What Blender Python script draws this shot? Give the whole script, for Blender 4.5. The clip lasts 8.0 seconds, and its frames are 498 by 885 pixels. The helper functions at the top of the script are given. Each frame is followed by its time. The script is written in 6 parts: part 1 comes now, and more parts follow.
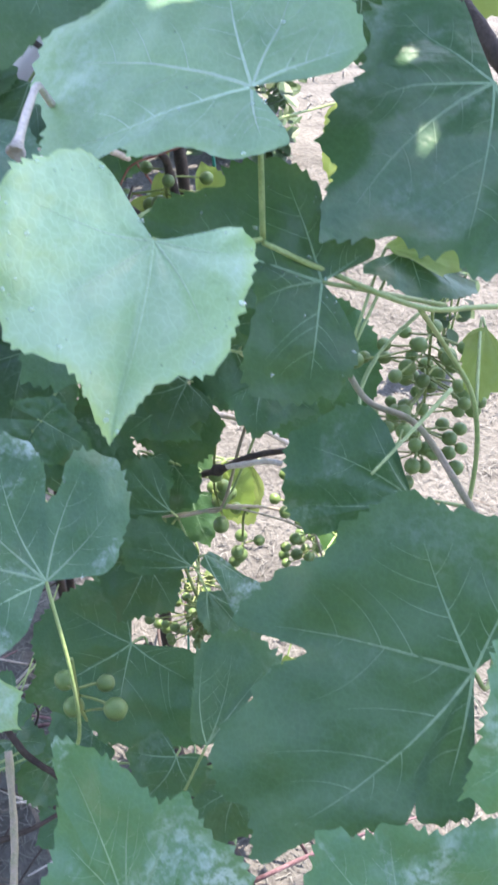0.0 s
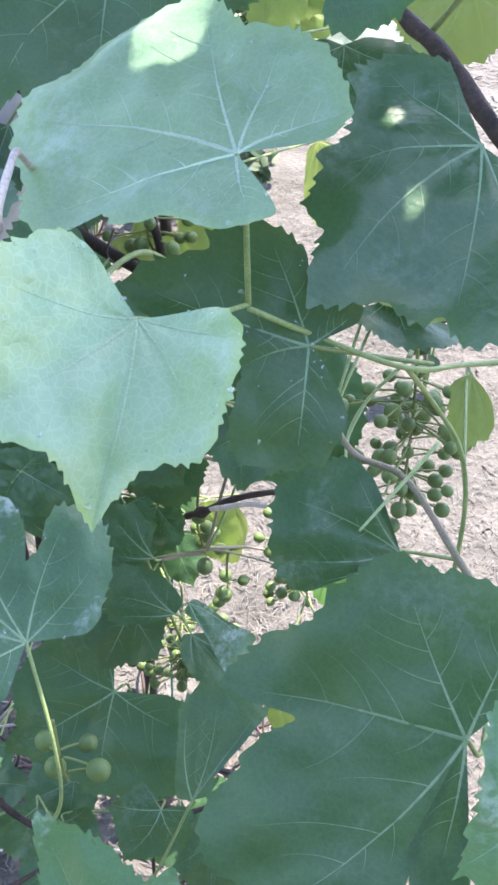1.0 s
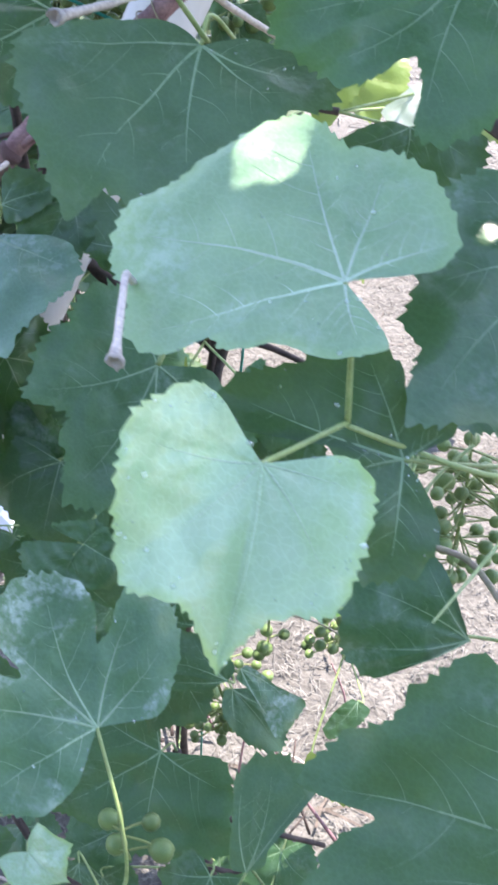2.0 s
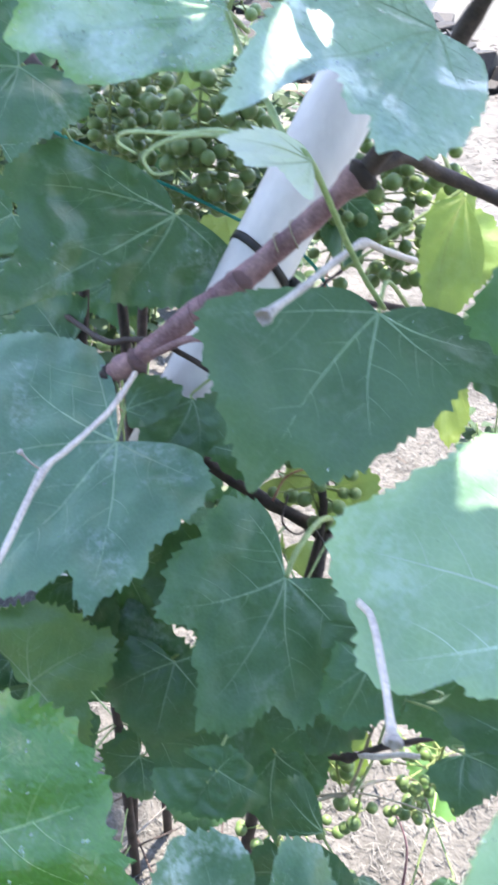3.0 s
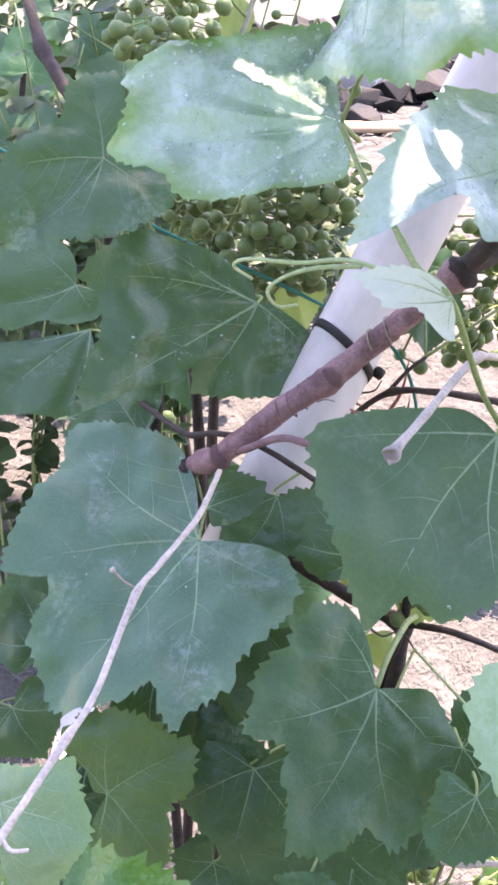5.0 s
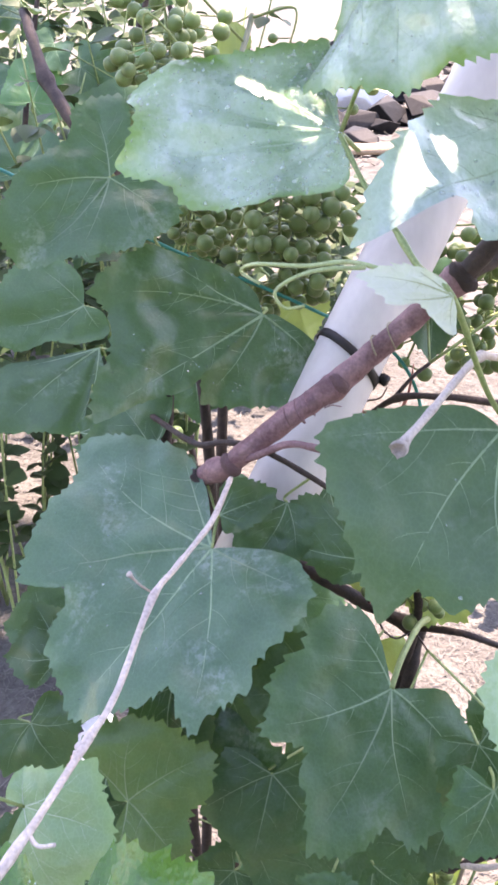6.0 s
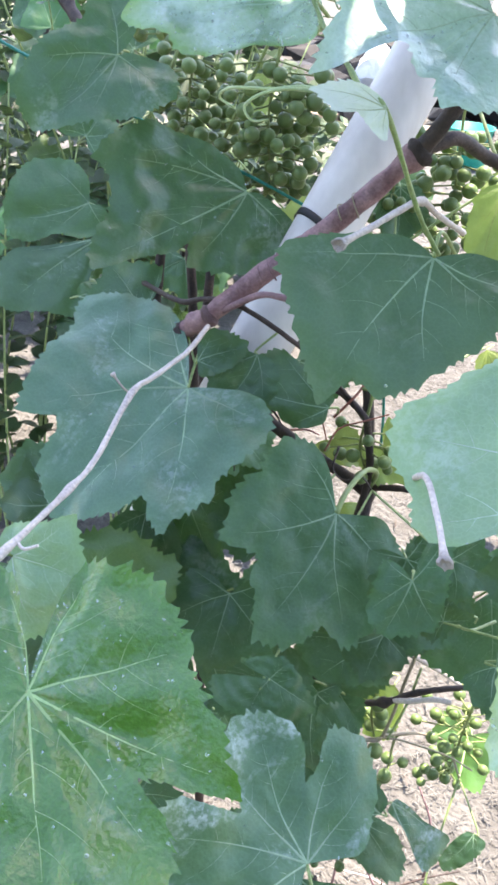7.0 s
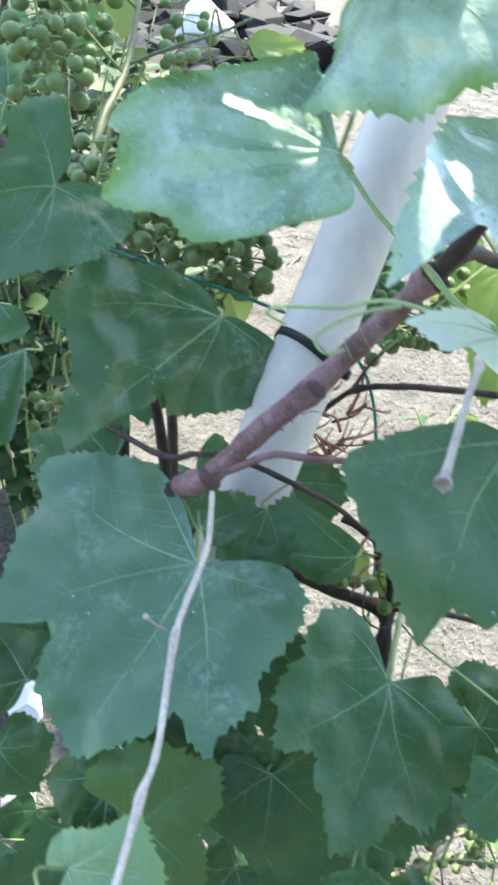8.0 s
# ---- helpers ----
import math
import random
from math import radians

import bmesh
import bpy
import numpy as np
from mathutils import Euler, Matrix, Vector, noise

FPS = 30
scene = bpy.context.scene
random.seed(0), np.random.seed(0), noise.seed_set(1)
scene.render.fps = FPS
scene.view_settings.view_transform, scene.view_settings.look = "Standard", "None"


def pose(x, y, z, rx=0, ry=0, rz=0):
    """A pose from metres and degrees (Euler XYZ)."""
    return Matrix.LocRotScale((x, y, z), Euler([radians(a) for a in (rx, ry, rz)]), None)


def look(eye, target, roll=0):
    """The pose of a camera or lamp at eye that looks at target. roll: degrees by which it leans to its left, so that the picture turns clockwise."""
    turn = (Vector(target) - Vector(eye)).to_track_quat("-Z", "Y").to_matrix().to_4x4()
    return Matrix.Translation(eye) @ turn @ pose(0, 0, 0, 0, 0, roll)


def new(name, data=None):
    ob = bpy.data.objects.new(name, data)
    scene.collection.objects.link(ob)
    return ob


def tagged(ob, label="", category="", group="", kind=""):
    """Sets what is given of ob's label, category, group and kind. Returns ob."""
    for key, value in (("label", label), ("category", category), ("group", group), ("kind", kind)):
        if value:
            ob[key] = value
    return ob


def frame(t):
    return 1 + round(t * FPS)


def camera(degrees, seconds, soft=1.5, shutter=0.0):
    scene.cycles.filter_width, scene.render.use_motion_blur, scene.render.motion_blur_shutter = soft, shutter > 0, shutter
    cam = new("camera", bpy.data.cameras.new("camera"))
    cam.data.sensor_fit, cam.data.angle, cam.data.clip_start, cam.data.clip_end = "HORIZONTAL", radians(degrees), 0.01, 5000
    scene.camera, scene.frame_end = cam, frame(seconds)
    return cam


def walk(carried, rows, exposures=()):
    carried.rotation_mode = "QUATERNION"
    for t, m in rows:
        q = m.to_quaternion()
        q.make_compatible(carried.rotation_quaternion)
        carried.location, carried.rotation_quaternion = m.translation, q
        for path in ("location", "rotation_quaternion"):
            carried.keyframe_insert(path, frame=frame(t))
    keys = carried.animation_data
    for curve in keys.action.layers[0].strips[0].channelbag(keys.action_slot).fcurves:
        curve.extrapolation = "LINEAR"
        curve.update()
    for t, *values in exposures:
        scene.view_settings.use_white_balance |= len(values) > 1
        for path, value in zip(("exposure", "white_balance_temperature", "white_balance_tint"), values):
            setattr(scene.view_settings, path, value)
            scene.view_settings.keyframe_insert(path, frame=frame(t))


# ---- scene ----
cam = camera(32.1, 8.0, soft=2.9, shutter=0.4)
PATH = [
    (0, (0.0049, -0.0100, 1.0623), (0.0024, 0.7702, 0.4367), 0.89),
    (0.5, (-0.0082, 0.0014, 1.0765), (-0.0003, 0.7930, 0.4655), 1.00),
    (1, (0.0027, 0.0092, 1.0726), (0.0215, 0.8013, 0.4625), 1.46),
    (1.2, (0.0004, 0.0089, 1.0797), (0.0201, 0.8025, 0.4716), 1.67),
    (2.3, (-0.0552, 0.0409, 1.1150), (-0.0412, 0.8485, 0.5254), 1.96),
    (2.5, (-0.0732, 0.0491, 1.1285), (-0.0408, 0.8654, 0.5518), 1.92),
    (2.8, (-0.1096, 0.0835, 1.1714), (-0.0757, 0.9133, 0.6144), 2.43),
    (3, (-0.1283, 0.0938, 1.1831), (-0.0991, 0.9286, 0.6334), 2.83),
    (3.5, (-0.1627, 0.1196, 1.2134), (-0.1487, 0.9671, 0.6828), 2.61),
    (4, (-0.1642, 0.1284, 1.2176), (-0.1517, 0.9782, 0.6906), 2.55),
    (4.5, (-0.1695, 0.1348, 1.2033), (-0.1642, 0.9867, 0.6796), 2.10),
    (5, (-0.1690, 0.1366, 1.2094), (-0.1694, 0.9877, 0.6845), 2.05),
    (5.2, (-0.1748, 0.1351, 1.2149), (-0.1744, 0.9885, 0.6936), 2.04),
    (6.3, (-0.1649, 0.1029, 1.1923), (-0.1785, 0.9700, 0.6943), -0.33),
    (6.5, (-0.1539, 0.0702, 1.1750), (-0.1698, 0.9376, 0.6778), -0.42),
    (7, (-0.1483, 0.0071, 1.1621), (-0.1531, 0.8641, 0.6468), 3.90),
    (7.5, (-0.1824, 0.0475, 1.1788), (-0.1107, 0.8930, 0.6497), 1.45),
    (7.8, (-0.2238, 0.1302, 1.2198), (-0.0779, 0.9531, 0.6706), 1.42),
    (8, (-0.2417, 0.1590, 1.2379), (-0.0945, 0.9760, 0.6804), 1.00),
]
walk(cam, [(t, look(eye, target, roll)) for t, eye, target, roll in PATH],
     exposures=[(0.0, 2.3, 6880, 18), (0.5, 2.3, 6860, 24), (1.0, 2.27, 6820, 19), (2.5, 2.41, 6690, 20), (3.0, 2.46, 6670, 16), (3.6, 2.56, 7500, 32), (5.2, 2.53, 7600, 34), (6.4, 2.56, 7790, 30), (7.0, 2.41, 7240, 18), (7.5, 2.46, 7040, 20), (8.0, 2.27, 6940, 7)])

# ---- light: open shade from unseen leaf discs added overhead, sun from behind the vine ----
SUN = Vector((0.20, 0.32, 0.925)).normalized()
world = bpy.data.worlds.new("sky")
scene.world = world
world.use_nodes = True
nt = world.node_tree
sky = nt.nodes.new("ShaderNodeTexSky")
sky.sky_type, sky.sun_disc = "NISHITA", False
sky.dust_density, sky.air_density = 0.8, 1.0
sky.sun_elevation, sky.sun_rotation = math.asin(SUN.z), math.atan2(SUN.x, SUN.y)
nt.links.new(sky.outputs["Color"], nt.nodes["Background"].inputs["Color"])
nt.nodes["Background"].inputs["Strength"].default_value = 0.15
sun_data = bpy.data.lights.new("sun", "SUN")
sun_data.energy, sun_data.angle, sun_data.color = 4.0, radians(0.53), (1.0, 0.95, 0.86)
sun = new("sun", sun_data)
sun.matrix_world = look(SUN * 20, (0, 0, 0))


# ---- materials ----
def node_mat(name):
    m = bpy.data.materials.new(name)
    m.use_nodes = True
    t = m.node_tree
    return m, t, t.nodes["Principled BSDF"], t.nodes["Material Output"]


def add(t, kind, **inputs):
    n = t.nodes.new(kind)
    for key, value in inputs.items():
        n.inputs[key.replace("_", " ")].default_value = value
    return n


def ramp(t, source, stops):
    r = t.nodes.new("ShaderNodeValToRGB")
    el = r.color_ramp.elements
    while len(el) < len(stops):
        el.new(0.5)
    for e, (p, c) in zip(el, stops):
        e.position, e.color = p, (*c, 1) if len(c) == 3 else c
    t.links.new(source, r.inputs["Fac"])
    return r


def mix(t, fac, a, b, mode="MIX"):
    n = t.nodes.new("ShaderNodeMix")
    n.data_type, n.blend_type = "RGBA", mode
    for sock, v in ((n.inputs[0], fac), (n.inputs[6], a), (n.inputs[7], b)):
        if isinstance(v, bpy.types.NodeSocket):
            t.links.new(v, sock)
        else:
            sock.default_value = v if not isinstance(v, tuple) else (*v, 1)
    return n.outputs[2]


def grey(v):
    return (v, v, v)


def leaf_material(name, deep, pale, through_colour, share, rough, coat=0.35, quilted=0.32, painted_sheen=0.10, edge=None, edge_share=0.35, edge_from=0.86):
    m, t, p, out = node_mat(name)
    co = t.nodes.new("ShaderNodeTexCoord").outputs["Object"]
    info = t.nodes.new("ShaderNodeObjectInfo").outputs["Random"]
    cells = add(t, "ShaderNodeTexVoronoi", Scale=330.0)
    cells.feature = "DISTANCE_TO_EDGE"
    warp = add(t, "ShaderNodeTexNoise", Scale=60.0, Detail=2.0)
    t.links.new(co, warp.inputs["Vector"])
    bent = t.nodes.new("ShaderNodeVectorMath")
    bent.operation = "MULTIPLY_ADD"
    t.links.new(warp.outputs["Color"], bent.inputs[0])
    bent.inputs[1].default_value = (0.006, 0.006, 0.006)
    t.links.new(co, bent.inputs[2])
    t.links.new(bent.outputs[0], cells.inputs["Vector"])
    net = ramp(t, cells.outputs["Distance"], [(0.0, grey(1)), (0.10, grey(0))])
    big = add(t, "ShaderNodeTexNoise", Scale=26.0, Detail=4.0, Roughness=0.6)
    fine = add(t, "ShaderNodeTexNoise", Scale=700.0, Detail=3.0)
    stain = add(t, "ShaderNodeTexNoise", Scale=55.0, Detail=5.0, Roughness=0.7)
    for n in (big, fine, stain):
        t.links.new(co, n.inputs["Vector"])
    blot = ramp(t, big.outputs["Fac"], [(0.25, grey(0)), (0.75, grey(1))])
    base = mix(t, blot.outputs["Color"], deep, pale)
    soft = t.nodes.new("ShaderNodeMath")
    soft.operation = "MULTIPLY"
    t.links.new(net.outputs["Color"], soft.inputs[0])
    soft.inputs[1].default_value = 0.16
    base = mix(t, soft.outputs[0], base, tuple(min(1, 1.9 * c + 0.02) for c in pale))
    spots = ramp(t, stain.outputs["Fac"], [(0.68, grey(0)), (0.76, grey(0.14))])
    base = mix(t, spots.outputs["Color"], base, (0.16, 0.15, 0.07))
    # whitish patches mixed into the colour, standing in for sky sheen on the blade
    patch_noise = add(t, "ShaderNodeTexNoise", Scale=17.0, Detail=6.0, Roughness=0.62, Distortion=0.6)
    moved_on = t.nodes.new("ShaderNodeVectorMath")
    t.links.new(co, moved_on.inputs[0])
    comb = t.nodes.new("ShaderNodeCombineXYZ")
    t.links.new(info, comb.inputs[0])
    t.links.new(comb.outputs[0], moved_on.inputs[1])
    t.links.new(moved_on.outputs[0], patch_noise.inputs["Vector"])
    sheen_mask = ramp(t, patch_noise.outputs["Fac"], [(0.30 if painted_sheen > 0.85 else 0.44 if painted_sheen > 0.82 else 0.50 if painted_sheen > 0.5 else 0.54, grey(0)), (0.72 if painted_sheen > 0.85 else 0.66, grey(painted_sheen))])
    speck = add(t, "ShaderNodeTexNoise", Scale=210.0, Detail=4.0, Roughness=0.7)
    t.links.new(co, speck.inputs["Vector"])
    dots = ramp(t, speck.outputs["Fac"], [(0.43, grey(0.62 if painted_sheen > 0.85 else 0.12)), (0.58, grey(1))])
    base = mix(t, mix(t, 1.0, sheen_mask.outputs["Color"], dots.outputs["Color"], "MULTIPLY"), base, (0.70, 0.79, 0.82))
    margin = t.nodes.new("ShaderNodeAttribute")
    margin.attribute_name = "margin"
    wobble = t.nodes.new("ShaderNodeMath")
    wobble.operation = "MULTIPLY_ADD"
    t.links.new(patch_noise.outputs["Fac"], wobble.inputs[0])
    wobble.inputs[1].default_value = 0.5
    t.links.new(margin.outputs["Fac"], wobble.inputs[2])
    yellowed = ramp(t, wobble.outputs[0], [(edge_from + 0.25 - 0.30, grey(0)), (min(1.0, edge_from + 0.25 - 0.08), grey(edge_share))])
    yellowed.inputs["Fac"].default_value = 0
    scaled = t.nodes.new("ShaderNodeMath")
    scaled.operation = "SUBTRACT"
    t.links.new(wobble.outputs[0], scaled.inputs[0])
    scaled.inputs[1].default_value = 0.30
    t.links.new(scaled.outputs[0], yellowed.inputs["Fac"])
    base = mix(t, yellowed.outputs["Color"], base, edge or (1.25 * pale[0], 1.2 * pale[1], 0.8 * pale[2]))
    hsv = t.nodes.new("ShaderNodeHueSaturation")
    t.links.new(base, hsv.inputs["Color"])
    hsv.inputs["Saturation"].default_value = 1.14
    for sock, lo, hi in (("Value", 0.82, 1.2), ("Hue", 0.488, 0.512)):
        r = t.nodes.new("ShaderNodeMapRange")
        t.links.new(info, r.inputs["Value"])
        r.inputs["To Min"].default_value, r.inputs["To Max"].default_value = lo, hi
        t.links.new(r.outputs["Result"], hsv.inputs[sock])
    t.links.new(hsv.outputs["Color"], p.inputs["Base Color"])
    rr = t.nodes.new("ShaderNodeMapRange")
    t.links.new(big.outputs["Fac"], rr.inputs["Value"])
    rr.inputs["To Min"].default_value, rr.inputs["To Max"].default_value = rough - 0.16, rough + 0.18
    t.links.new(rr.outputs["Result"], p.inputs["Roughness"])
    p.inputs["Specular IOR Level"].default_value = 0.45
    b1 = add(t, "ShaderNodeBump", Strength=0.10, Distance=0.0003)
    t.links.new(net.outputs["Color"], b1.inputs["Height"])
    b1.invert = True
    b2 = add(t, "ShaderNodeBump", Strength=0.25, Distance=0.0004)
    t.links.new(fine.outputs["Fac"], b2.inputs["Height"])
    quilt = add(t, "ShaderNodeTexNoise", Scale=130.0 if quilted < 0.8 else 300.0, Detail=2.0, Roughness=0.5)
    t.links.new(co, quilt.inputs["Vector"])
    b3 = add(t, "ShaderNodeBump", Strength=quilted if quilted < 0.8 else 0.8, Distance=0.0012)
    t.links.new(quilt.outputs["Fac"], b3.inputs["Height"])
    blister = add(t, "ShaderNodeTexNoise", Scale=48.0, Detail=3.0, Roughness=0.55)
    t.links.new(co, blister.inputs["Vector"])
    b4 = add(t, "ShaderNodeBump", Strength=0.34, Distance=0.0050)
    t.links.new(blister.outputs["Fac"], b4.inputs["Height"])
    t.links.new(b1.outputs["Normal"], b4.inputs["Normal"])
    t.links.new(b4.outputs["Normal"], b3.inputs["Normal"])
    t.links.new(b3.outputs["Normal"], b2.inputs["Normal"])
    p.inputs["Coat Weight"].default_value = coat
    p.inputs["Coat IOR"].default_value = 1.6 if coat > 0.8 else 1.5
    p.inputs["Coat Roughness"].default_value = max(0.14, rough - 0.14)
    t.links.new(b3.outputs["Normal"], p.inputs["Coat Normal"])
    t.links.new(b2.outputs["Normal"], p.inputs["Normal"])
    tr = t.nodes.new("ShaderNodeBsdfTranslucent")
    t.links.new(mix(t, soft.outputs[0], through_colour, tuple(0.5 * c for c in through_colour)), tr.inputs["Color"])
    t.links.new(b1.outputs["Normal"], tr.inputs["Normal"])
    mx = t.nodes.new("ShaderNodeMixShader")
    mx.inputs[0].default_value = share
    t.links.new(p.outputs[0], mx.inputs[1])
    t.links.new(tr.outputs[0], mx.inputs[2])
    t.links.new(mx.outputs[0], out.inputs["Surface"])
    return m


def plain(name, a, b, rough=0.6, scale=40.0, bump=0.3, depth=0.001, stretch=(1, 1, 1), see=0.0, spec=0.4, fine=(0.75, 1.15)):
    """A surface mottled between two colours at two scales, with fine relief; see: share of light let through."""
    m, t, p, out = node_mat(name)
    co = t.nodes.new("ShaderNodeTexCoord").outputs["Object"]
    mp = t.nodes.new("ShaderNodeMapping")
    mp.inputs["Scale"].default_value = stretch
    t.links.new(co, mp.inputs["Vector"])
    n1 = add(t, "ShaderNodeTexNoise", Scale=scale, Detail=5.0, Roughness=0.65)
    n2 = add(t, "ShaderNodeTexNoise", Scale=scale * 9, Detail=3.0)
    for n in (n1, n2):
        t.links.new(mp.outputs[0], n.inputs["Vector"])
    r = ramp(t, n1.outputs["Fac"], [(0.36, grey(0)), (0.64, grey(1))])
    base = mix(t, r.outputs["Color"], a, b)
    f = ramp(t, n2.outputs["Fac"], [(0.3, grey(fine[0])), (0.7, grey(fine[1]))])
    base = mix(t, 1.0, base, f.outputs["Color"], "MULTIPLY")
    info = t.nodes.new("ShaderNodeObjectInfo").outputs["Random"]
    rv = t.nodes.new("ShaderNodeMapRange")
    t.links.new(info, rv.inputs["Value"])
    rv.inputs["To Min"].default_value, rv.inputs["To Max"].default_value = 0.86, 1.14
    hsv = t.nodes.new("ShaderNodeHueSaturation")
    t.links.new(base, hsv.inputs["Color"])
    t.links.new(rv.outputs[0], hsv.inputs["Value"])
    t.links.new(hsv.outputs["Color"], p.inputs["Base Color"])
    p.inputs["Roughness"].default_value = rough
    p.inputs["Specular IOR Level"].default_value = spec
    bp = add(t, "ShaderNodeBump", Strength=bump, Distance=depth)
    t.links.new(n1.outputs["Fac"], bp.inputs["Height"])
    bq = add(t, "ShaderNodeBump", Strength=bump, Distance=depth * 0.4)
    t.links.new(n2.outputs["Fac"], bq.inputs["Height"])
    t.links.new(bp.outputs[0], bq.inputs["Normal"])
    t.links.new(bq.outputs[0], p.inputs["Normal"])
    if see:
        tr = t.nodes.new("ShaderNodeBsdfTranslucent")
        t.links.new(hsv.outputs["Color"], tr.inputs["Color"])
        mx = t.nodes.new("ShaderNodeMixShader")
        mx.inputs[0].default_value = see
        t.links.new(p.outputs[0], mx.inputs[1])
        t.links.new(tr.outputs[0], mx.inputs[2])
        t.links.new(mx.outputs[0], out.inputs["Surface"])
    return m


LEAF = {
    "dark": leaf_material("vine_leaf_mature", (0.042, 0.092, 0.047), (0.070, 0.137, 0.071), (0.10, 0.26, 0.04), 0.15, 0.38, 0.20, painted_sheen=0.07),
    "mid": leaf_material("vine_leaf_middle", (0.060, 0.150, 0.070), (0.095, 0.210, 0.100), (0.18, 0.40, 0.06), 0.28, 0.40),
    # base colour lightened to stand in for the sky this blade reflects
    "pale": leaf_material("vine_leaf_pale", (0.168, 0.276, 0.178), (0.244, 0.360, 0.245), (0.26, 0.46, 0.10), 0.25, 0.36, painted_sheen=0.18),
    # young leaf's own pale green, lightened further for the light it faces
    "heart": leaf_material("vine_leaf_young_pale", (0.275, 0.420, 0.275), (0.370, 0.515, 0.385), (0.34, 0.56, 0.14), 0.26, 0.32, 0.9, 0.3, 0.34, (0.31, 0.46, 0.14), 0.6, 0.92),
    # wet leaf: sky sheen is painted in by a raised base and film
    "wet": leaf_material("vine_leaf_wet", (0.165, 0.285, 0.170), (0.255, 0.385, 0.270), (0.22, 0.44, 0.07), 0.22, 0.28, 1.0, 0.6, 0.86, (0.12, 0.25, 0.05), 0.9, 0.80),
    "olive": leaf_material("vine_leaf_olive", (0.070, 0.128, 0.052), (0.110, 0.178, 0.078), (0.16, 0.30, 0.05), 0.22, 0.40),
    # green blade with a painted white sheen, no deposit on it
    "white_sheen": leaf_material("vine_leaf_white_sheen", (0.070, 0.155, 0.082), (0.115, 0.215, 0.125), (0.18, 0.38, 0.06), 0.20, 0.30, 0.8, 0.5, 0.64),
    "glossy": leaf_material("vine_leaf_glossy", (0.036, 0.118, 0.022), (0.064, 0.175, 0.036), (0.13, 0.34, 0.03), 0.18, 0.38, 0.9, 0.8, 0.12),
    "shiny": leaf_material("vine_leaf_shiny", (0.044, 0.100, 0.054), (0.070, 0.140, 0.078), (0.10, 0.26, 0.04), 0.14, 0.37, 0.36, 0.4, 0.20),
    "young": leaf_material("vine_leaf_young", (0.110, 0.240, 0.085), (0.170, 0.330, 0.130), (0.26, 0.48, 0.07), 0.30, 0.42),
    "matte": leaf_material("vine_leaf_matte", (0.060, 0.120, 0.072), (0.092, 0.165, 0.100), (0.12, 0.28, 0.05), 0.16, 0.48, 0.15, 0.25, 0.14),
    # bluish-white gloss of the beaded leaf is put into its base colour
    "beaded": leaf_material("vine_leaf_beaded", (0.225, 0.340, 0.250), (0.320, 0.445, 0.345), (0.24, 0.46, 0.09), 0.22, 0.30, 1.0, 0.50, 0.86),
    # darker blade whose pale sheen is likewise painted as strong film patches
    "pale_sheen": leaf_material("vine_leaf_pale_sheen", (0.058, 0.128, 0.072), (0.095, 0.180, 0.108), (0.16, 0.34, 0.06), 0.18, 0.34, 0.35, 0.4, 0.80),
    "sheen": leaf_material("vine_leaf_sheen", (0.046, 0.102, 0.058), (0.074, 0.145, 0.084), (0.10, 0.26, 0.04), 0.14, 0.34, 0.45, 0.35, 0.20),
    # near white: pallor of the new leaf, and painted sun glare on another
    "bud": leaf_material("vine_leaf_new_and_sunlit", (0.600, 0.670, 0.560), (0.730, 0.780, 0.700), (0.42, 0.55, 0.20), 0.30, 0.50, edge_share=0.0),
    "thin": leaf_material("vine_leaf_thin", (0.110, 0.190, 0.040), (0.190, 0.270, 0.085), (0.34, 0.43, 0.13), 0.42, 0.45),
}
VEIN = {
    "dark": plain("vein_pale", (0.17, 0.28, 0.165), (0.23, 0.35, 0.21), 0.5, 200, 0.2, 0.0003),
    "pale_sheen": plain("vein_pale_sheen", (0.23, 0.36, 0.22), (0.30, 0.43, 0.28), 0.5, 200, 0.2, 0.0003),
    "sheen": plain("vein_dull", (0.16, 0.27, 0.16), (0.22, 0.34, 0.205), 0.55, 200, 0.2, 0.0003),
    "matte": plain("vein_soft", (0.19, 0.30, 0.18), (0.25, 0.37, 0.23), 0.6, 200, 0.2, 0.0003),
    "beaded": plain("vein_faint", (0.29, 0.43, 0.28), (0.37, 0.51, 0.35), 0.5, 200, 0.2, 0.0003),
    "mid": plain("vein_middle", (0.17, 0.30, 0.15), (0.24, 0.37, 0.20), 0.5, 200, 0.2, 0.0003),
    "pale": plain("vein_whitish", (0.38, 0.52, 0.38), (0.46, 0.60, 0.45), 0.5, 200, 0.2, 0.0003),
    "heart": plain("vein_light", (0.34, 0.50, 0.30), (0.39, 0.55, 0.36), 0.5, 200, 0.2, 0.0003),
    "wet": plain("vein_green", (0.29, 0.43, 0.28), (0.37, 0.51, 0.35), 0.4, 200, 0.2, 0.0003),
    "olive": plain("vein_olive", (0.19, 0.29, 0.14), (0.26, 0.36, 0.19), 0.5, 200, 0.2, 0.0003),
    "white_sheen": plain("vein_white_sheen", (0.19, 0.33, 0.18), (0.27, 0.41, 0.24), 0.4, 200, 0.2, 0.0003),
    "shiny": plain("vein_pale_green", (0.16, 0.27, 0.155), (0.22, 0.34, 0.20), 0.4, 200, 0.2, 0.0003),
    "glossy": plain("vein_bright", (0.24, 0.40, 0.16), (0.32, 0.48, 0.20), 0.4, 200, 0.2, 0.0003),
    "young": plain("vein_young", (0.20, 0.36, 0.14), (0.27, 0.42, 0.18), 0.5, 200, 0.2, 0.0003),
    "bud": plain("vein_new", (0.36, 0.44, 0.24), (0.42, 0.50, 0.28), 0.5, 200, 0.2, 0.0003),
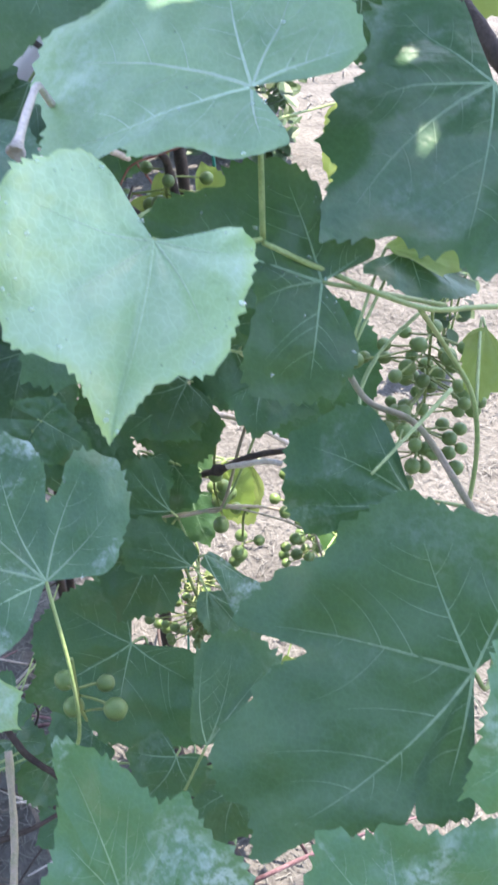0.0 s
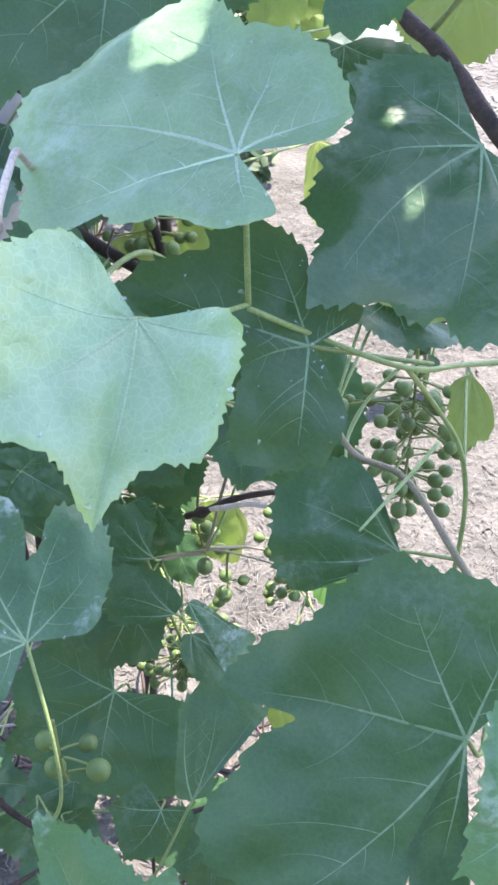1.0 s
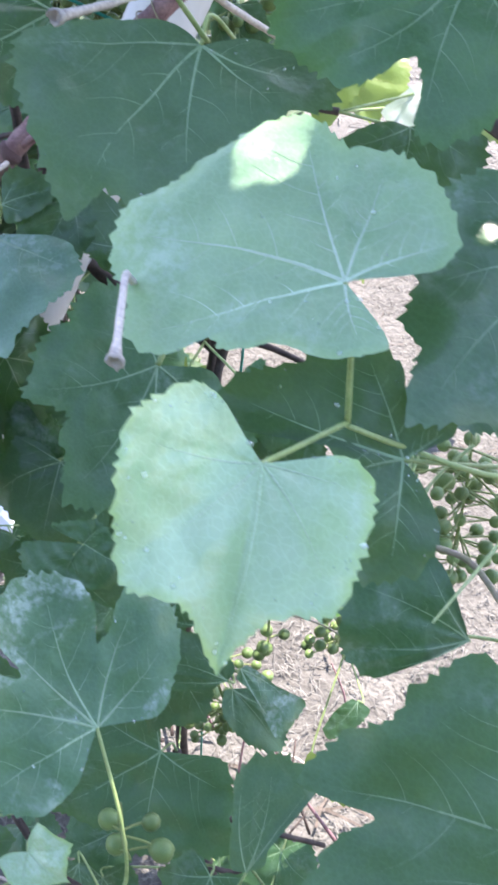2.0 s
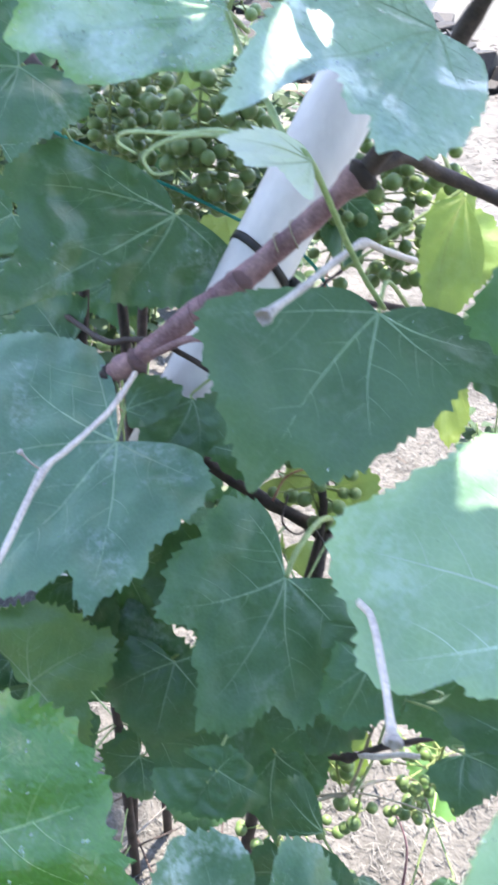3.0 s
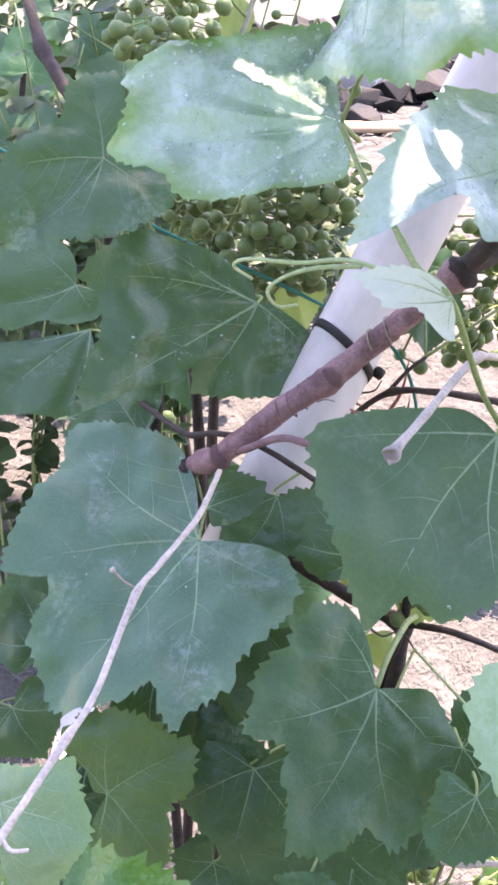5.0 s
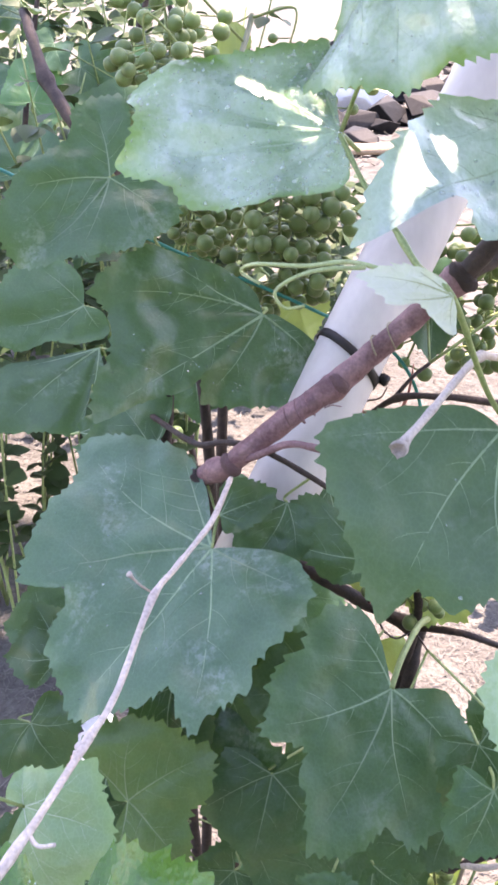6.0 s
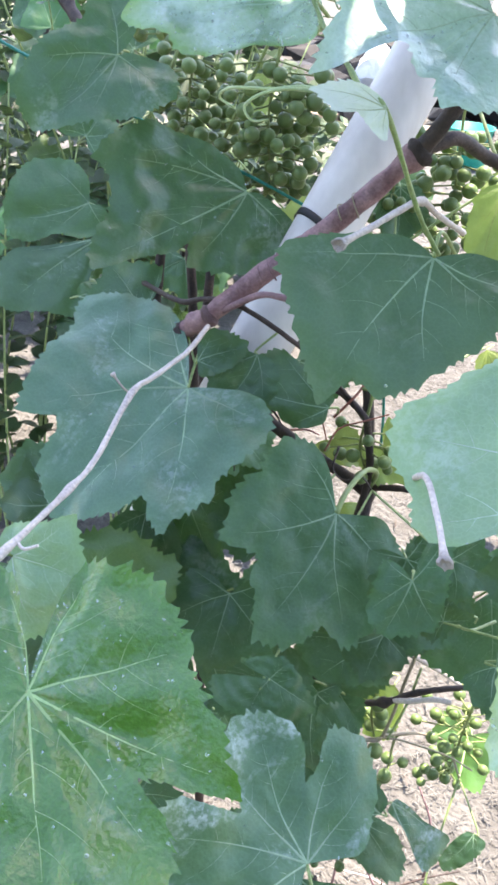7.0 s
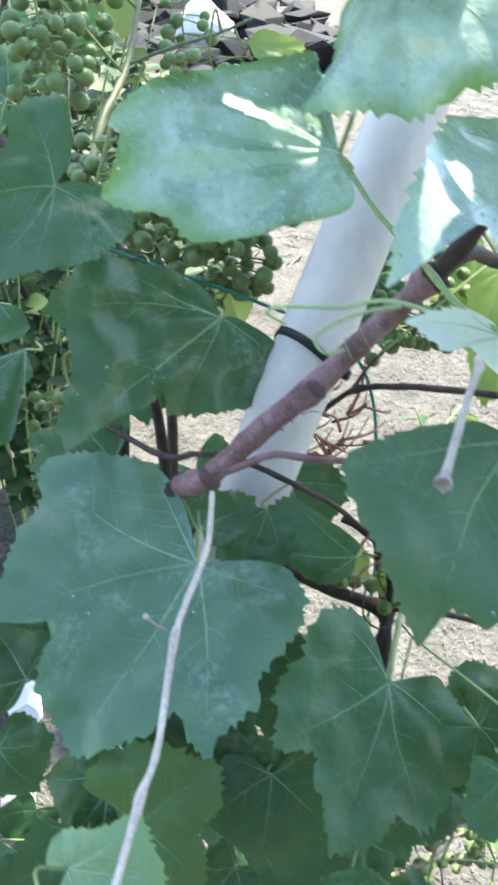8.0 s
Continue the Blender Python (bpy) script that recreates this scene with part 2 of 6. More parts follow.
    "thin": plain("vein_thin", (0.24, 0.32, 0.08), (0.30, 0.38, 0.10), 0.5, 200, 0.2, 0.0003),
}
PETIOLE = plain("green_stalk", (0.22, 0.32, 0.12), (0.32, 0.40, 0.17), 0.45, 120, 0.2, 0.0005, see=0.1)
PETIOLE_DULL = plain("olive_stalk", (0.085, 0.110, 0.050), (0.140, 0.155, 0.080), 0.5, 120, 0.2, 0.0005)
PETIOLE_RED = plain("reddish_stalk", (0.26, 0.24, 0.15), (0.36, 0.28, 0.22), 0.5, 120, 0.2, 0.0005)
BARK = plain("purple_brown_bark", (0.130, 0.066, 0.074), (0.262, 0.155, 0.162), 0.62, 60, 0.7, 0.0015, (1, 1, 1))
BARK_DARK = plain("dark_bark", (0.030, 0.022, 0.020), (0.075, 0.052, 0.045), 0.7, 70, 0.8, 0.0015)
RUST = plain("rust_red_stalk", (0.22, 0.07, 0.055), (0.34, 0.13, 0.10), 0.6, 120, 0.3, 0.0005)
BARK_PALE = plain("pale_dry_cane", (0.42, 0.36, 0.33), (0.60, 0.53, 0.48), 0.6, 60, 0.5, 0.0010)
BERRY = plain("green_grape", (0.125, 0.205, 0.062), (0.185, 0.270, 0.100), 0.38, 180, 0.12, 0.0004, see=0.18, spec=0.5)
BERRY_STALK = plain("bunch_stalk", (0.16, 0.22, 0.07), (0.23, 0.27, 0.10), 0.55, 150, 0.2, 0.0004)
TENDRIL = plain("tendril_green", (0.36, 0.47, 0.22), (0.46, 0.55, 0.30), 0.45, 200, 0.1, 0.0003, see=0.15)
PVC = plain("white_plastic_pipe", (0.46, 0.44, 0.43), (0.56, 0.54, 0.53), 0.42, 14, 0.05, 0.0004, (1, 1, 0.35), fine=(0.94, 1.03))
BLACK = plain("black_nylon", (0.008, 0.008, 0.009), (0.014, 0.014, 0.015), 0.55, 150, 0.15, 0.0004)
TEAL = plain("teal_plastic", (0.01, 0.30, 0.24), (0.02, 0.40, 0.32), 0.4, 60, 0.2, 0.0005)
WIRE = plain("green_coated_wire", (0.010, 0.20, 0.155), (0.018, 0.27, 0.21), 0.4, 150, 0.15, 0.0003)
SOIL = plain("pale_dry_soil", (0.073, 0.070, 0.064), (0.128, 0.123, 0.113), 0.9, 9, 0.8, 0.02)
STRAW = plain("dry_straw", (0.113, 0.109, 0.099), (0.199, 0.194, 0.176), 0.75, 30, 0.3, 0.001)
DRYLEAF = plain("dry_leaf", (0.11, 0.09, 0.075), (0.17, 0.145, 0.125), 0.7, 60, 0.5, 0.001, see=0.15)
WEED = plain("weed_leaf", (0.040, 0.080, 0.028), (0.070, 0.122, 0.048), 0.5, 120, 0.3, 0.0006, see=0.25)
WHITE = plain("white_plastic", (0.72, 0.73, 0.76), (0.80, 0.81, 0.83), 0.4, 15, 0.05, 0.001, fine=(0.97, 1.02))
WOOD = plain("grey_plank", (0.30, 0.22, 0.15), (0.42, 0.33, 0.24), 0.75, 14, 0.5, 0.002, (1, 8, 8))
DARK = plain("dark_rubble", (0.005, 0.005, 0.006), (0.016, 0.016, 0.018), 0.7, 30, 0.5, 0.003)
WATER = bpy.data.materials.new("water")
WATER.use_nodes = True
wp = WATER.node_tree.nodes["Principled BSDF"]
wp.inputs["Base Color"].default_value = (0.75, 0.85, 0.80, 1)
wp.inputs["Alpha"].default_value, wp.inputs["IOR"].default_value, wp.inputs["Roughness"].default_value = 0.27, 1.5, 0.03


# ---- building helpers ----
def part(name, bm, material, parent=None, label=""):
    me = bpy.data.meshes.new(name)
    bm.to_mesh(me)
    bm.free()
    me.materials.append(material)
    for f in me.polygons:
        f.use_smooth = True
    ob = new(name, me)
    ob.parent = parent
    return tagged(ob, label)


def spline(points, steps=6):
    """A smooth run through the points."""
    pts = [Vector(p) for p in points]
    if len(pts) == 2:
        return [pts[0].lerp(pts[1], k / steps) for k in range(steps + 1)]
    pts = [2 * pts[0] - pts[1], *pts, 2 * pts[-1] - pts[-2]]
    out = []
    for a, b, c, d in zip(pts, pts[1:], pts[2:], pts[3:]):
        for k in range(steps):
            u = k / steps
            out.append(0.5 * (2 * b + (c - a) * u + (2 * a - 5 * b + 4 * c - d) * u * u + (3 * b - a - 3 * c + d) * u ** 3))
    return out + [pts[-2]]


def tube(bm, points, radius, end=None, sides=8, steps=6, knots=(), rough=0.0):
    """A tapered stem; knots: (share of the length, swelling)."""
    run = spline(points, steps)
    end = radius if end is None else end
    n, rings = len(run), []
    side = None
    for k, p in enumerate(run):
        way = (run[min(k + 1, n - 1)] - run[max(k - 1, 0)]).normalized()
        side = (way.orthogonal() if side is None else side - way * side.dot(way)).normalized()
        over = way.cross(side)
        u = k / (n - 1)
        r = radius + (end - radius) * u
        for at, more in knots:
            r *= 1 + more * math.exp(-(((u - at) * n / 1.6) ** 2))
        ring = []
        for j in range(sides):
            a = 2 * math.pi * j / sides
            w = r * (1 + rough * noise.noise(Vector((p.x * 90 + 3 * math.cos(a), p.y * 90 + 3 * math.sin(a), p.z * 90))))
            ring.append(bm.verts.new(p + w * (math.cos(a) * side + math.sin(a) * over)))
        rings.append(ring)
    for a, b in zip(rings, rings[1:]):
        for j in range(sides):
            bm.faces.new((a[j], a[(j + 1) % sides], b[(j + 1) % sides], b[j]))
    bm.faces.new(rings[0][::-1])
    bm.faces.new(rings[-1])
    return bm


def thing(name, place, label, category, group="", kind=""):
    ob = new(name)
    ob.empty_display_size = 0.02
    ob.location = place
    return tagged(ob, label, category, group, kind)


def moved(points, origin):
    o = Vector(origin)
    return [Vector(p) - o for p in points]


# ---- canes, shoots and tendrils ----
STEMS = []


def cap(parent, at, way, radius, material, name, label):
    """A rough knob or splayed end on a cane."""
    bm = bmesh.new()
    bmesh.ops.create_icosphere(bm, subdivisions=3, radius=1.0)
    for v in bm.verts:
        v.co *= 1 + 0.16 * noise.noise(v.co * 2.4 + Vector(at) * 50)
        v.co.z *= 0.62
    ob = part(name, bm, material, parent, label)
    q = Vector(way).to_track_quat("Z", "Y").to_matrix().to_4x4()
    ob.matrix_local = Matrix.Translation(Vector(at) - parent.location) @ q @ Matrix.Diagonal((radius, radius, radius, 1))
    return ob


def splintered(parent, at, way, radius, material, label, flare=1.15, long=1.3):
    """The torn end of a pruned cane: a hollow collar of uneven splinters."""
    rng = random.Random(round(at[0] * 9973 + at[2] * 7919))
    bm, sides = bmesh.new(), 22
    reach = [long * rng.uniform(0.25, 1.0) ** 1.4 for _ in range(sides)]
    rings = []
    for w, low, share in ((1.02, -0.9, 0), (flare, 0.0, 0), (flare * 0.98, 0.0, 1.0), (flare * 0.74, 0.0, 0.82), (0.60, -0.25, 0.15), (0.30, -0.15, 0.1)):
        rings.append([bm.verts.new((w * math.cos(k * math.tau / sides), w * (0.86 + 0.1 * math.sin(3 * k)) * math.sin(k * math.tau / sides), low + share * reach[k])) for k in range(sides)])
    for a, b in zip(rings, rings[1:]):
        for k in range(sides):
            bm.faces.new((a[k], a[(k + 1) % sides], b[(k + 1) % sides], b[k]))
    bm.faces.new(rings[-1])
    bmesh.ops.recalc_face_normals(bm, faces=bm.faces)
    ob = part("cut_end", bm, material, parent, label)
    q = Vector(way).to_track_quat("Z", "Y").to_matrix().to_4x4()
    ob.matrix_local = Matrix.Translation(Vector(at) - parent.location) @ q @ Matrix.Diagonal((radius, radius, radius, 1))
    return ob


def cane(name, points, radius, end, material, label, category="cane", knots=(), sides=10, rough=0.25, steps=8, nodes=True):
    ob = part(name, tube(bmesh.new(), moved(points, points[0]), radius, end, sides, steps, knots, rough), material)
    ob.location = points[0]
    run = spline(points, 6)
    STEMS.extend(run)
    for at, more in (knots if nodes and name in ("vine_cane", "pruned_stub") else ()):
        k = min(max(int(at * (len(run) - 1)), 1), len(run) - 2)
        r = radius + (end - radius) * at
        cap(ob, run[k], run[k + 1] - run[k - 1], r * 1.22, material, "node", "")
    return tagged(ob, label, category)


main_cane = cane("vine_cane", [(-0.206, 0.622, 0.890), (-0.186, 0.604, 0.912), (-0.153, 0.606, 0.942), (-0.120, 0.612, 0.966), (-0.084, 0.617, 0.999), (-0.050, 0.616, 1.035)],
                 0.0072, 0.0070, BARK, "thick purplish-brown vine cane tied across the post", knots=((0.10, 0.30), (0.58, 0.32), (0.98, 0.5)), sides=14, steps=10, nodes=False)
cane("vine_cane", [(-0.050, 0.616, 1.035), (-0.024, 0.628, 1.043), (0.006, 0.655, 1.026), (0.034, 0.655, 1.016), (0.070, 0.640, 1.005), (0.13, 0.62, 0.99)],
     0.0052, 0.0042, BARK_DARK, "dark arching vine cane growing from the knot", knots=((0.0, 0.5),), sides=12)
cane("vine_cane", [(-0.052, 0.614, 1.033), (-0.036, 0.607, 1.060), (-0.014, 0.605, 1.100), (0.010, 0.60, 1.150)],
     0.0062, 0.0052, BARK_DARK, "dark stub of vine cane rising from the knot", sides=12)
cane("vine_cane", [(-0.187, 0.590, 0.908), (-0.192, 0.560, 0.910), (-0.198, 0.532, 0.912), (-0.214, 0.490, 0.914), (-0.223, 0.463, 0.916), (-0.236, 0.414, 0.899), (-0.246, 0.392, 0.893), (-0.262, 0.345, 0.893), (-0.285, 0.30, 0.885)],
     0.0018, 0.0016, BARK_PALE, "bare pale dry side shoot hanging from the cane", knots=((0.5, 0.45), (0.75, 0.5), (0.9, 0.5)))
stub_b = cane("pruned_stub", [(-0.112, 0.427, 1.028), (-0.095, 0.457, 1.028), (-0.075, 0.492, 1.029), (-0.060, 0.517, 1.028), (-0.040, 0.560, 1.008), (-0.011, 0.611, 0.983)],
     0.0018, 0.0021, BARK_PALE, "pale grey pruned stub with a cut end", knots=((0.0, 0.5), (0.6, 0.55)))
stub_a = cane("pruned_stub", [(-0.073, 0.268, 0.960), (-0.0735, 0.292, 0.965), (-0.0745, 0.314, 0.966), (-0.075, 0.332, 0.955), (-0.070, 0.365, 0.930), (-0.06, 0.42, 0.90)],
     0.0013, 0.0016, BARK_PALE, "whitish pruned stub with a splayed end", knots=((0.0, 0.8),))
cane("vine_cane", [(-0.150, 0.630, 0.822), (-0.128, 0.621, 0.808), (-0.086, 0.621, 0.778), (-0.048, 0.620, 0.755)],
     0.0046, 0.0054, BARK_DARK, "dark brown cane behind the leaves", knots=((0.97, 0.35),))
cane("vine_cane", [(-0.060, 0.66, 0.86), (-0.050, 0.640, 0.792), (-0.048, 0.620, 0.755), (-0.054, 0.600, 0.72), (-0.06, 0.60, 0.64), (-0.075, 0.62, 0.50), (-0.09, 0.64, 0.30), (-0.09, 0.65, 0.10)],
     0.0044, 0.0072, BARK_DARK, "dark upright cane rising from the ground", knots=((0.28, 0.4),))
cane("vine_cane", [(-0.048, 0.620, 0.757), (-0.030, 0.600, 0.772), (-0.012, 0.590, 0.775), (0.02, 0.59, 0.76)],
     0.0030, 0.0022, BARK_DARK, "thin dark side cane behind leaves")
cane("shoot", [(-0.195, 0.63, 0.895), (-0.176, 0.598, 0.918), (-0.150, 0.586, 0.936), (-0.128, 0.575, 0.938), (-0.10, 0.58, 0.93)],
     0.0026, 0.0022, BARK, "thin reddish shoot lying over the cane")
cane("shoot", [(-0.250, 0.690, 0.900), (-0.213, 0.636, 0.907), (-0.194, 0.624, 0.915), (-0.176, 0.614, 0.919), (-0.158, 0.606, 0.915), (-0.130, 0.598, 0.901), (-0.103, 0.600, 0.880), (-0.07, 0.61, 0.84)],
     0.0022, 0.0018, BARK_DARK, "thin dark shoot passing behind the cane")
cane("shoot", [(0.008, 0.296, 0.915), (0.030, 0.302, 0.902), (0.075, 0.314, 0.878), (0.109, 0.341, 0.863), (0.17, 0.37, 0.85)],
     0.0011, 0.0013, PETIOLE, "green shoot carrying the pale leaf")
cane("shoot", [(0.075, 0.314, 0.878), (0.100, 0.350, 0.834), (0.119, 0.356, 0.802), (0.127, 0.352, 0.763), (0.125, 0.34, 0.70)],
     0.0012, 0.0014, PETIOLE, "green shoot above the grapes")
cane("shoot", [(-0.133, 0.545, 1.128), (-0.124, 0.511, 1.113), (-0.115, 0.477, 1.104), (-0.108, 0.451, 1.096), (-0.098, 0.431, 1.091), (-0.070, 0.468, 1.036), (-0.052, 0.482, 1.008)],
     0.0012, 0.0014, PETIOLE, "pale green shoot with a new leaf", knots=((0.4, 0.4),))
cane("shoot", [(0.078, 0.52, 1.00), (0.085, 0.495, 0.980), (0.102, 0.452, 0.968), (0.123, 0.412, 0.945), (0.15, 0.38, 0.92)],
     0.0038, 0.0046, BARK_DARK, "dark brown cane among lit leaves")
cane("shoot", [(0.010, 0.56, 0.66), (-0.004, 0.54, 0.62), (-0.018, 0.524, 0.566), (-0.034, 0.52, 0.562), (-0.055, 0.51, 0.565)],
     0.0015, 0.0013, PETIOLE_RED, "thin reddish twig below the leaves")
cane("shoot", [(-0.018, 0.524, 0.566), (0.025, 0.56, 0.53), (0.060, 0.585, 0.49), (0.075, 0.57, 0.46)],
     0.0014, 0.0011, PETIOLE_RED, "thin reddish twig ending at grapes")
cane("shoot", [(-0.03, 0.56, 0.635), (-0.003, 0.556, 0.632), (0.03, 0.572, 0.60), (0.06, 0.59, 0.565)],
     0.0024, 0.0018, BARK_PALE, "pale twig below the dark leaf")
cane("shoot", [(0.055, 0.385, 0.80), (0.068, 0.369, 0.788), (0.095, 0.361, 0.778), (0.119, 0.320, 0.758), (0.135, 0.30, 0.74)],
     0.0016, 0.0020, PETIOLE_RED, "purplish bunch stalk crossing the grapes")
cane("vine_cane", [(-0.075, 0.43, 0.50), (-0.055, 0.401, 0.399), (-0.016, 0.385, 0.281), (0.02, 0.40, 0.10)],
     0.0042, 0.0052, BARK_DARK, "dark bent cane near the ground", knots=((0.3, 0.4),))
cane("vine_cane", [(-0.115, 0.44, 0.47), (-0.06, 0.42, 0.44), (0.0, 0.41, 0.42), (0.05, 0.42, 0.38)],
     0.0028, 0.0022, BARK_DARK, "thin dark cane lying across another")
spur = cane("vine_cane", [(-0.100, 0.700, 0.880), (-0.083, 0.690, 0.905), (-0.068, 0.682, 0.920), (-0.044, 0.665, 0.930), (-0.012, 0.645, 0.936), (0.03, 0.63, 0.935)],
            0.0022, 0.0026, BARK_DARK, "short dark spur branching behind the post", knots=((0.4, 0.5),))
cane("shoot", [(-0.072, 0.684, 0.917), (-0.058, 0.694, 0.930), (-0.044, 0.703, 0.938)], 0.0017, 0.0010, BARK_DARK, "short dark twig forking from the spur", knots=((0.95, 0.5),))
cane("bud_stalk", [(-0.226, 0.479, 0.907), (-0.231, 0.476, 0.914), (-0.236, 0.474, 0.923)], 0.0006, 0.0007, BARK_PALE, "thin pale bud stalk on the dry shoot", "bud", knots=((1.0, 1.6),), rough=0.1)
cane("vine_cane", [(-0.46, 1.30, 1.13), (-0.442, 1.251, 1.106), (-0.418, 1.20, 1.066), (-0.382, 1.147, 1.030), (-0.33, 1.10, 0.98)],
     0.0062, 0.0082, BARK_DARK, "dark cane farther along the row", knots=((0.5, 0.4),))
cane("shoot", [(-0.180, 1.19, 1.135), (-0.185, 1.167, 1.116), (-0.204, 1.079, 1.070), (-0.231, 1.003, 1.040), (-0.25, 0.96, 1.00)],
     0.0030, 0.0036, PETIOLE_DULL, "green shoot farther along the row")
cane("shoot", [(-0.204, 1.079, 1.070), (-0.16, 1.08, 1.085), (-0.117, 1.080, 1.096), (-0.08, 1.08, 1.11)],
     0.0020, 0.0015, PETIOLE_DULL, "side twig farther along the row")
for x, y, dx in ((-0.236, 0.70, 0.006), (-0.215, 0.735, -0.008), (-0.196, 0.76, 0.004)):
    cane("vine_cane", [(x + dx, y + 0.02, 1.00), (x, y, 0.92), (x - dx, y - 0.02, 0.80), (x, y, 0.55), (x + 2 * dx, y + 0.02, 0.10)],
         0.0034, 0.0060, BARK_DARK, "dark upright cane behind the leaves")

cane("vine_cane", [(-0.035, 0.539, 0.587), (-0.018, 0.528, 0.603), (0.002, 0.527, 0.616), (0.029, 0.530, 0.621), (0.052, 0.538, 0.616)], 0.003, 0.0024, BARK_DARK, "dark crooked cane behind the shaded leaves", knots=((0.2, 0.9),))
cane("shoot", [(-0.017, 0.529, 0.604), (-0.002, 0.519, 0.615), (0.016, 0.517, 0.621), (0.030, 0.516, 0.620)], 0.0026, 0.0022, BARK_PALE, "short pale shoot stub behind the shaded leaves")
cane("shoot", [(-0.078, 0.525, 0.548), (-0.049, 0.523, 0.557), (-0.014, 0.521, 0.566), (0.012, 0.518, 0.563), (0.038, 0.512, 0.559), (0.058, 0.504, 0.553)], 0.001, 0.0008, PETIOLE_RED, "thin reddish twig across the gap between leaves")
cane("shoot", [(0.009, 0.548, 0.625), (-0.004, 0.525, 0.600), (-0.017, 0.513, 0.573)], 0.0012, 0.001, PETIOLE, "thin green leaf stalk across the gap between leaves")
cane("shoot", [(-0.062, 0.605, 0.700), (-0.052, 0.606, 0.775), (-0.058, 0.604, 0.822), (-0.063, 0.598, 0.837), (-0.079, 0.616, 0.846), (-0.087, 0.628, 0.844)], 0.0034, 0.0026, BARK_DARK, "dark forked cane above the branching node")
cane("shoot", [(-0.082, 0.580, 0.820), (-0.086, 0.566, 0.808), (-0.077, 0.557, 0.804), (-0.065, 0.558, 0.808), (-0.057, 0.547, 0.803)], 0.0008, 0.0006, BARK_DARK, "dry wiry tendril near the branching node")
cane("shoot", [(-0.093, 0.578, 0.816), (-0.083, 0.586, 0.832), (-0.062, 0.588, 0.840), (-0.046, 0.589, 0.846)], 0.0008, 0.0006, RUST, "dry wiry tendril near the branching node")
cane("shoot", [(-0.087, 0.600, 0.834), (-0.071, 0.607, 0.851), (-0.060, 0.614, 0.868)], 0.0012, 0.0009, RUST, "thin rust-red dry twig near the branching node")
cane("twig", [(-0.065, 0.408, 0.408), (-0.045, 0.383, 0.390), (-0.022, 0.348, 0.381), (0.004, 0.311, 0.374), (0.022, 0.272, 0.368)], 0.0062, 0.0045, BARK_DARK, "dark gnarled old wood low in the vine")
cane("twig", [(-0.086, 0.369, 0.433), (-0.057, 0.379, 0.424), (-0.028, 0.380, 0.411), (-0.002, 0.394, 0.407)], 0.0024, 0.0018, BARK_DARK, "thin dark twig low in the vine")
cane("twig", [(-0.160, 0.323, 0.517), (-0.154, 0.296, 0.499), (-0.149, 0.271, 0.485), (-0.144, 0.230, 0.466)], 0.0028, 0.0024, PETIOLE_RED, "slim brown upright shoot low in the vine")
cane("twig", [(-0.193, 0.381, 0.491), (-0.167, 0.360, 0.457), (-0.138, 0.351, 0.432), (-0.119, 0.349, 0.404)], 0.0030, 0.0022, BARK_DARK, "thin dark twig low in the vine")
cane("twig", [(-0.179, 0.286, 0.455), (-0.155, 0.308, 0.436), (-0.134, 0.326, 0.429)], 0.0026, 0.0016, BARK_DARK, "thin dark twig low in the vine")


# ---- vine leaves ----
def outline(lobes, bulge, count, open_notch):
    """Points of the blade's rim from one side of the stalk's notch to the other, and how toothed each is."""
    tips = [Vector((math.sin(radians(a)) * l, math.cos(radians(a)) * l)) / 100 for a, l in lobes]
    rim = []

    def notch(p, sign, n):
        q = Matrix.Rotation(-sign * radians(open_notch), 2) @ p * 0.62
        pts = []
        for k in range(n):
            u = (k + 1) / (n + 1)
            pts.append(((1 - u) ** 2 * p + 2 * u * (1 - u) * q + u * u * p * 0.02, max(0.0, 0.8 - 1.2 * u)))
        return pts

    n = max(6, count // 9)
    rim += notch(tips[0], 1 if lobes[0][0] > 0 else -1, n)[::-1]
    gaps = len(tips) - 1
    each = (count - 2 * n) // gaps
    for i in range(gaps):
        a, b = tips[i], tips[i + 1]
        for k in range(each):
            u = k / each
            w = 4 * u * (1 - u)
            point = 1 + 0.05 * (math.exp(-u * 9) + math.exp(-(1 - u) * 9)) - 0.05
            rim.append((a.lerp(b, u) * (1 + bulge[i] * w) * point, 1.0))
    rim.append((tips[-1], 1.0))
    rim += notch(tips[-1], 1 if lobes[-1][0] > 0 else -1, n)
    # round the corners between lobes, keeping the two ends at the stalk
    pts = [p for p, _ in rim]
    w = max(2, count // 40)
    for _ in range(2):
        pts = [p if k < 2 or k > len(pts) - 3 else sum((pts[min(max(k + o, 0), len(pts) - 1)] for o in range(-w, w + 1)), Vector((0, 0))) / (2 * w + 1) for k, p in enumerate(pts)]
    top = n + each * (gaps // 2 if gaps % 2 == 0 else min(range(len(lobes)), key=lambda i: abs(lobes[i][0])))
    rim = [(p.lerp(q, min(1, 0.55 + 0.45 * math.exp(-(((k - top) / (1.6 * w)) ** 2)))) * 1.01, t) for k, (p, (q, t)) in enumerate(zip(pts, rim))]
    return rim, tips


def shaped_rim(control, count):
    """The same from points all round the blade, evenly spaced along a smooth line through them."""
    pts = [Vector((math.sin(radians(a)) * l, math.cos(radians(a)) * l, 0)) / 100 for a, l in control]
    run = spline([pts[0] * 0.02, *pts, pts[-1] * 0.02], 8)
    far = [0.0]
    for a, b in zip(run, run[1:]):
        far.append(far[-1] + (b - a).length)
    size, k, rim = max(p.length for p in pts), 0, []
    for i in range(count):
        d = far[-1] * i / (count - 1)
        while k < len(run) - 2 and far[k + 1] < d:
            k += 1
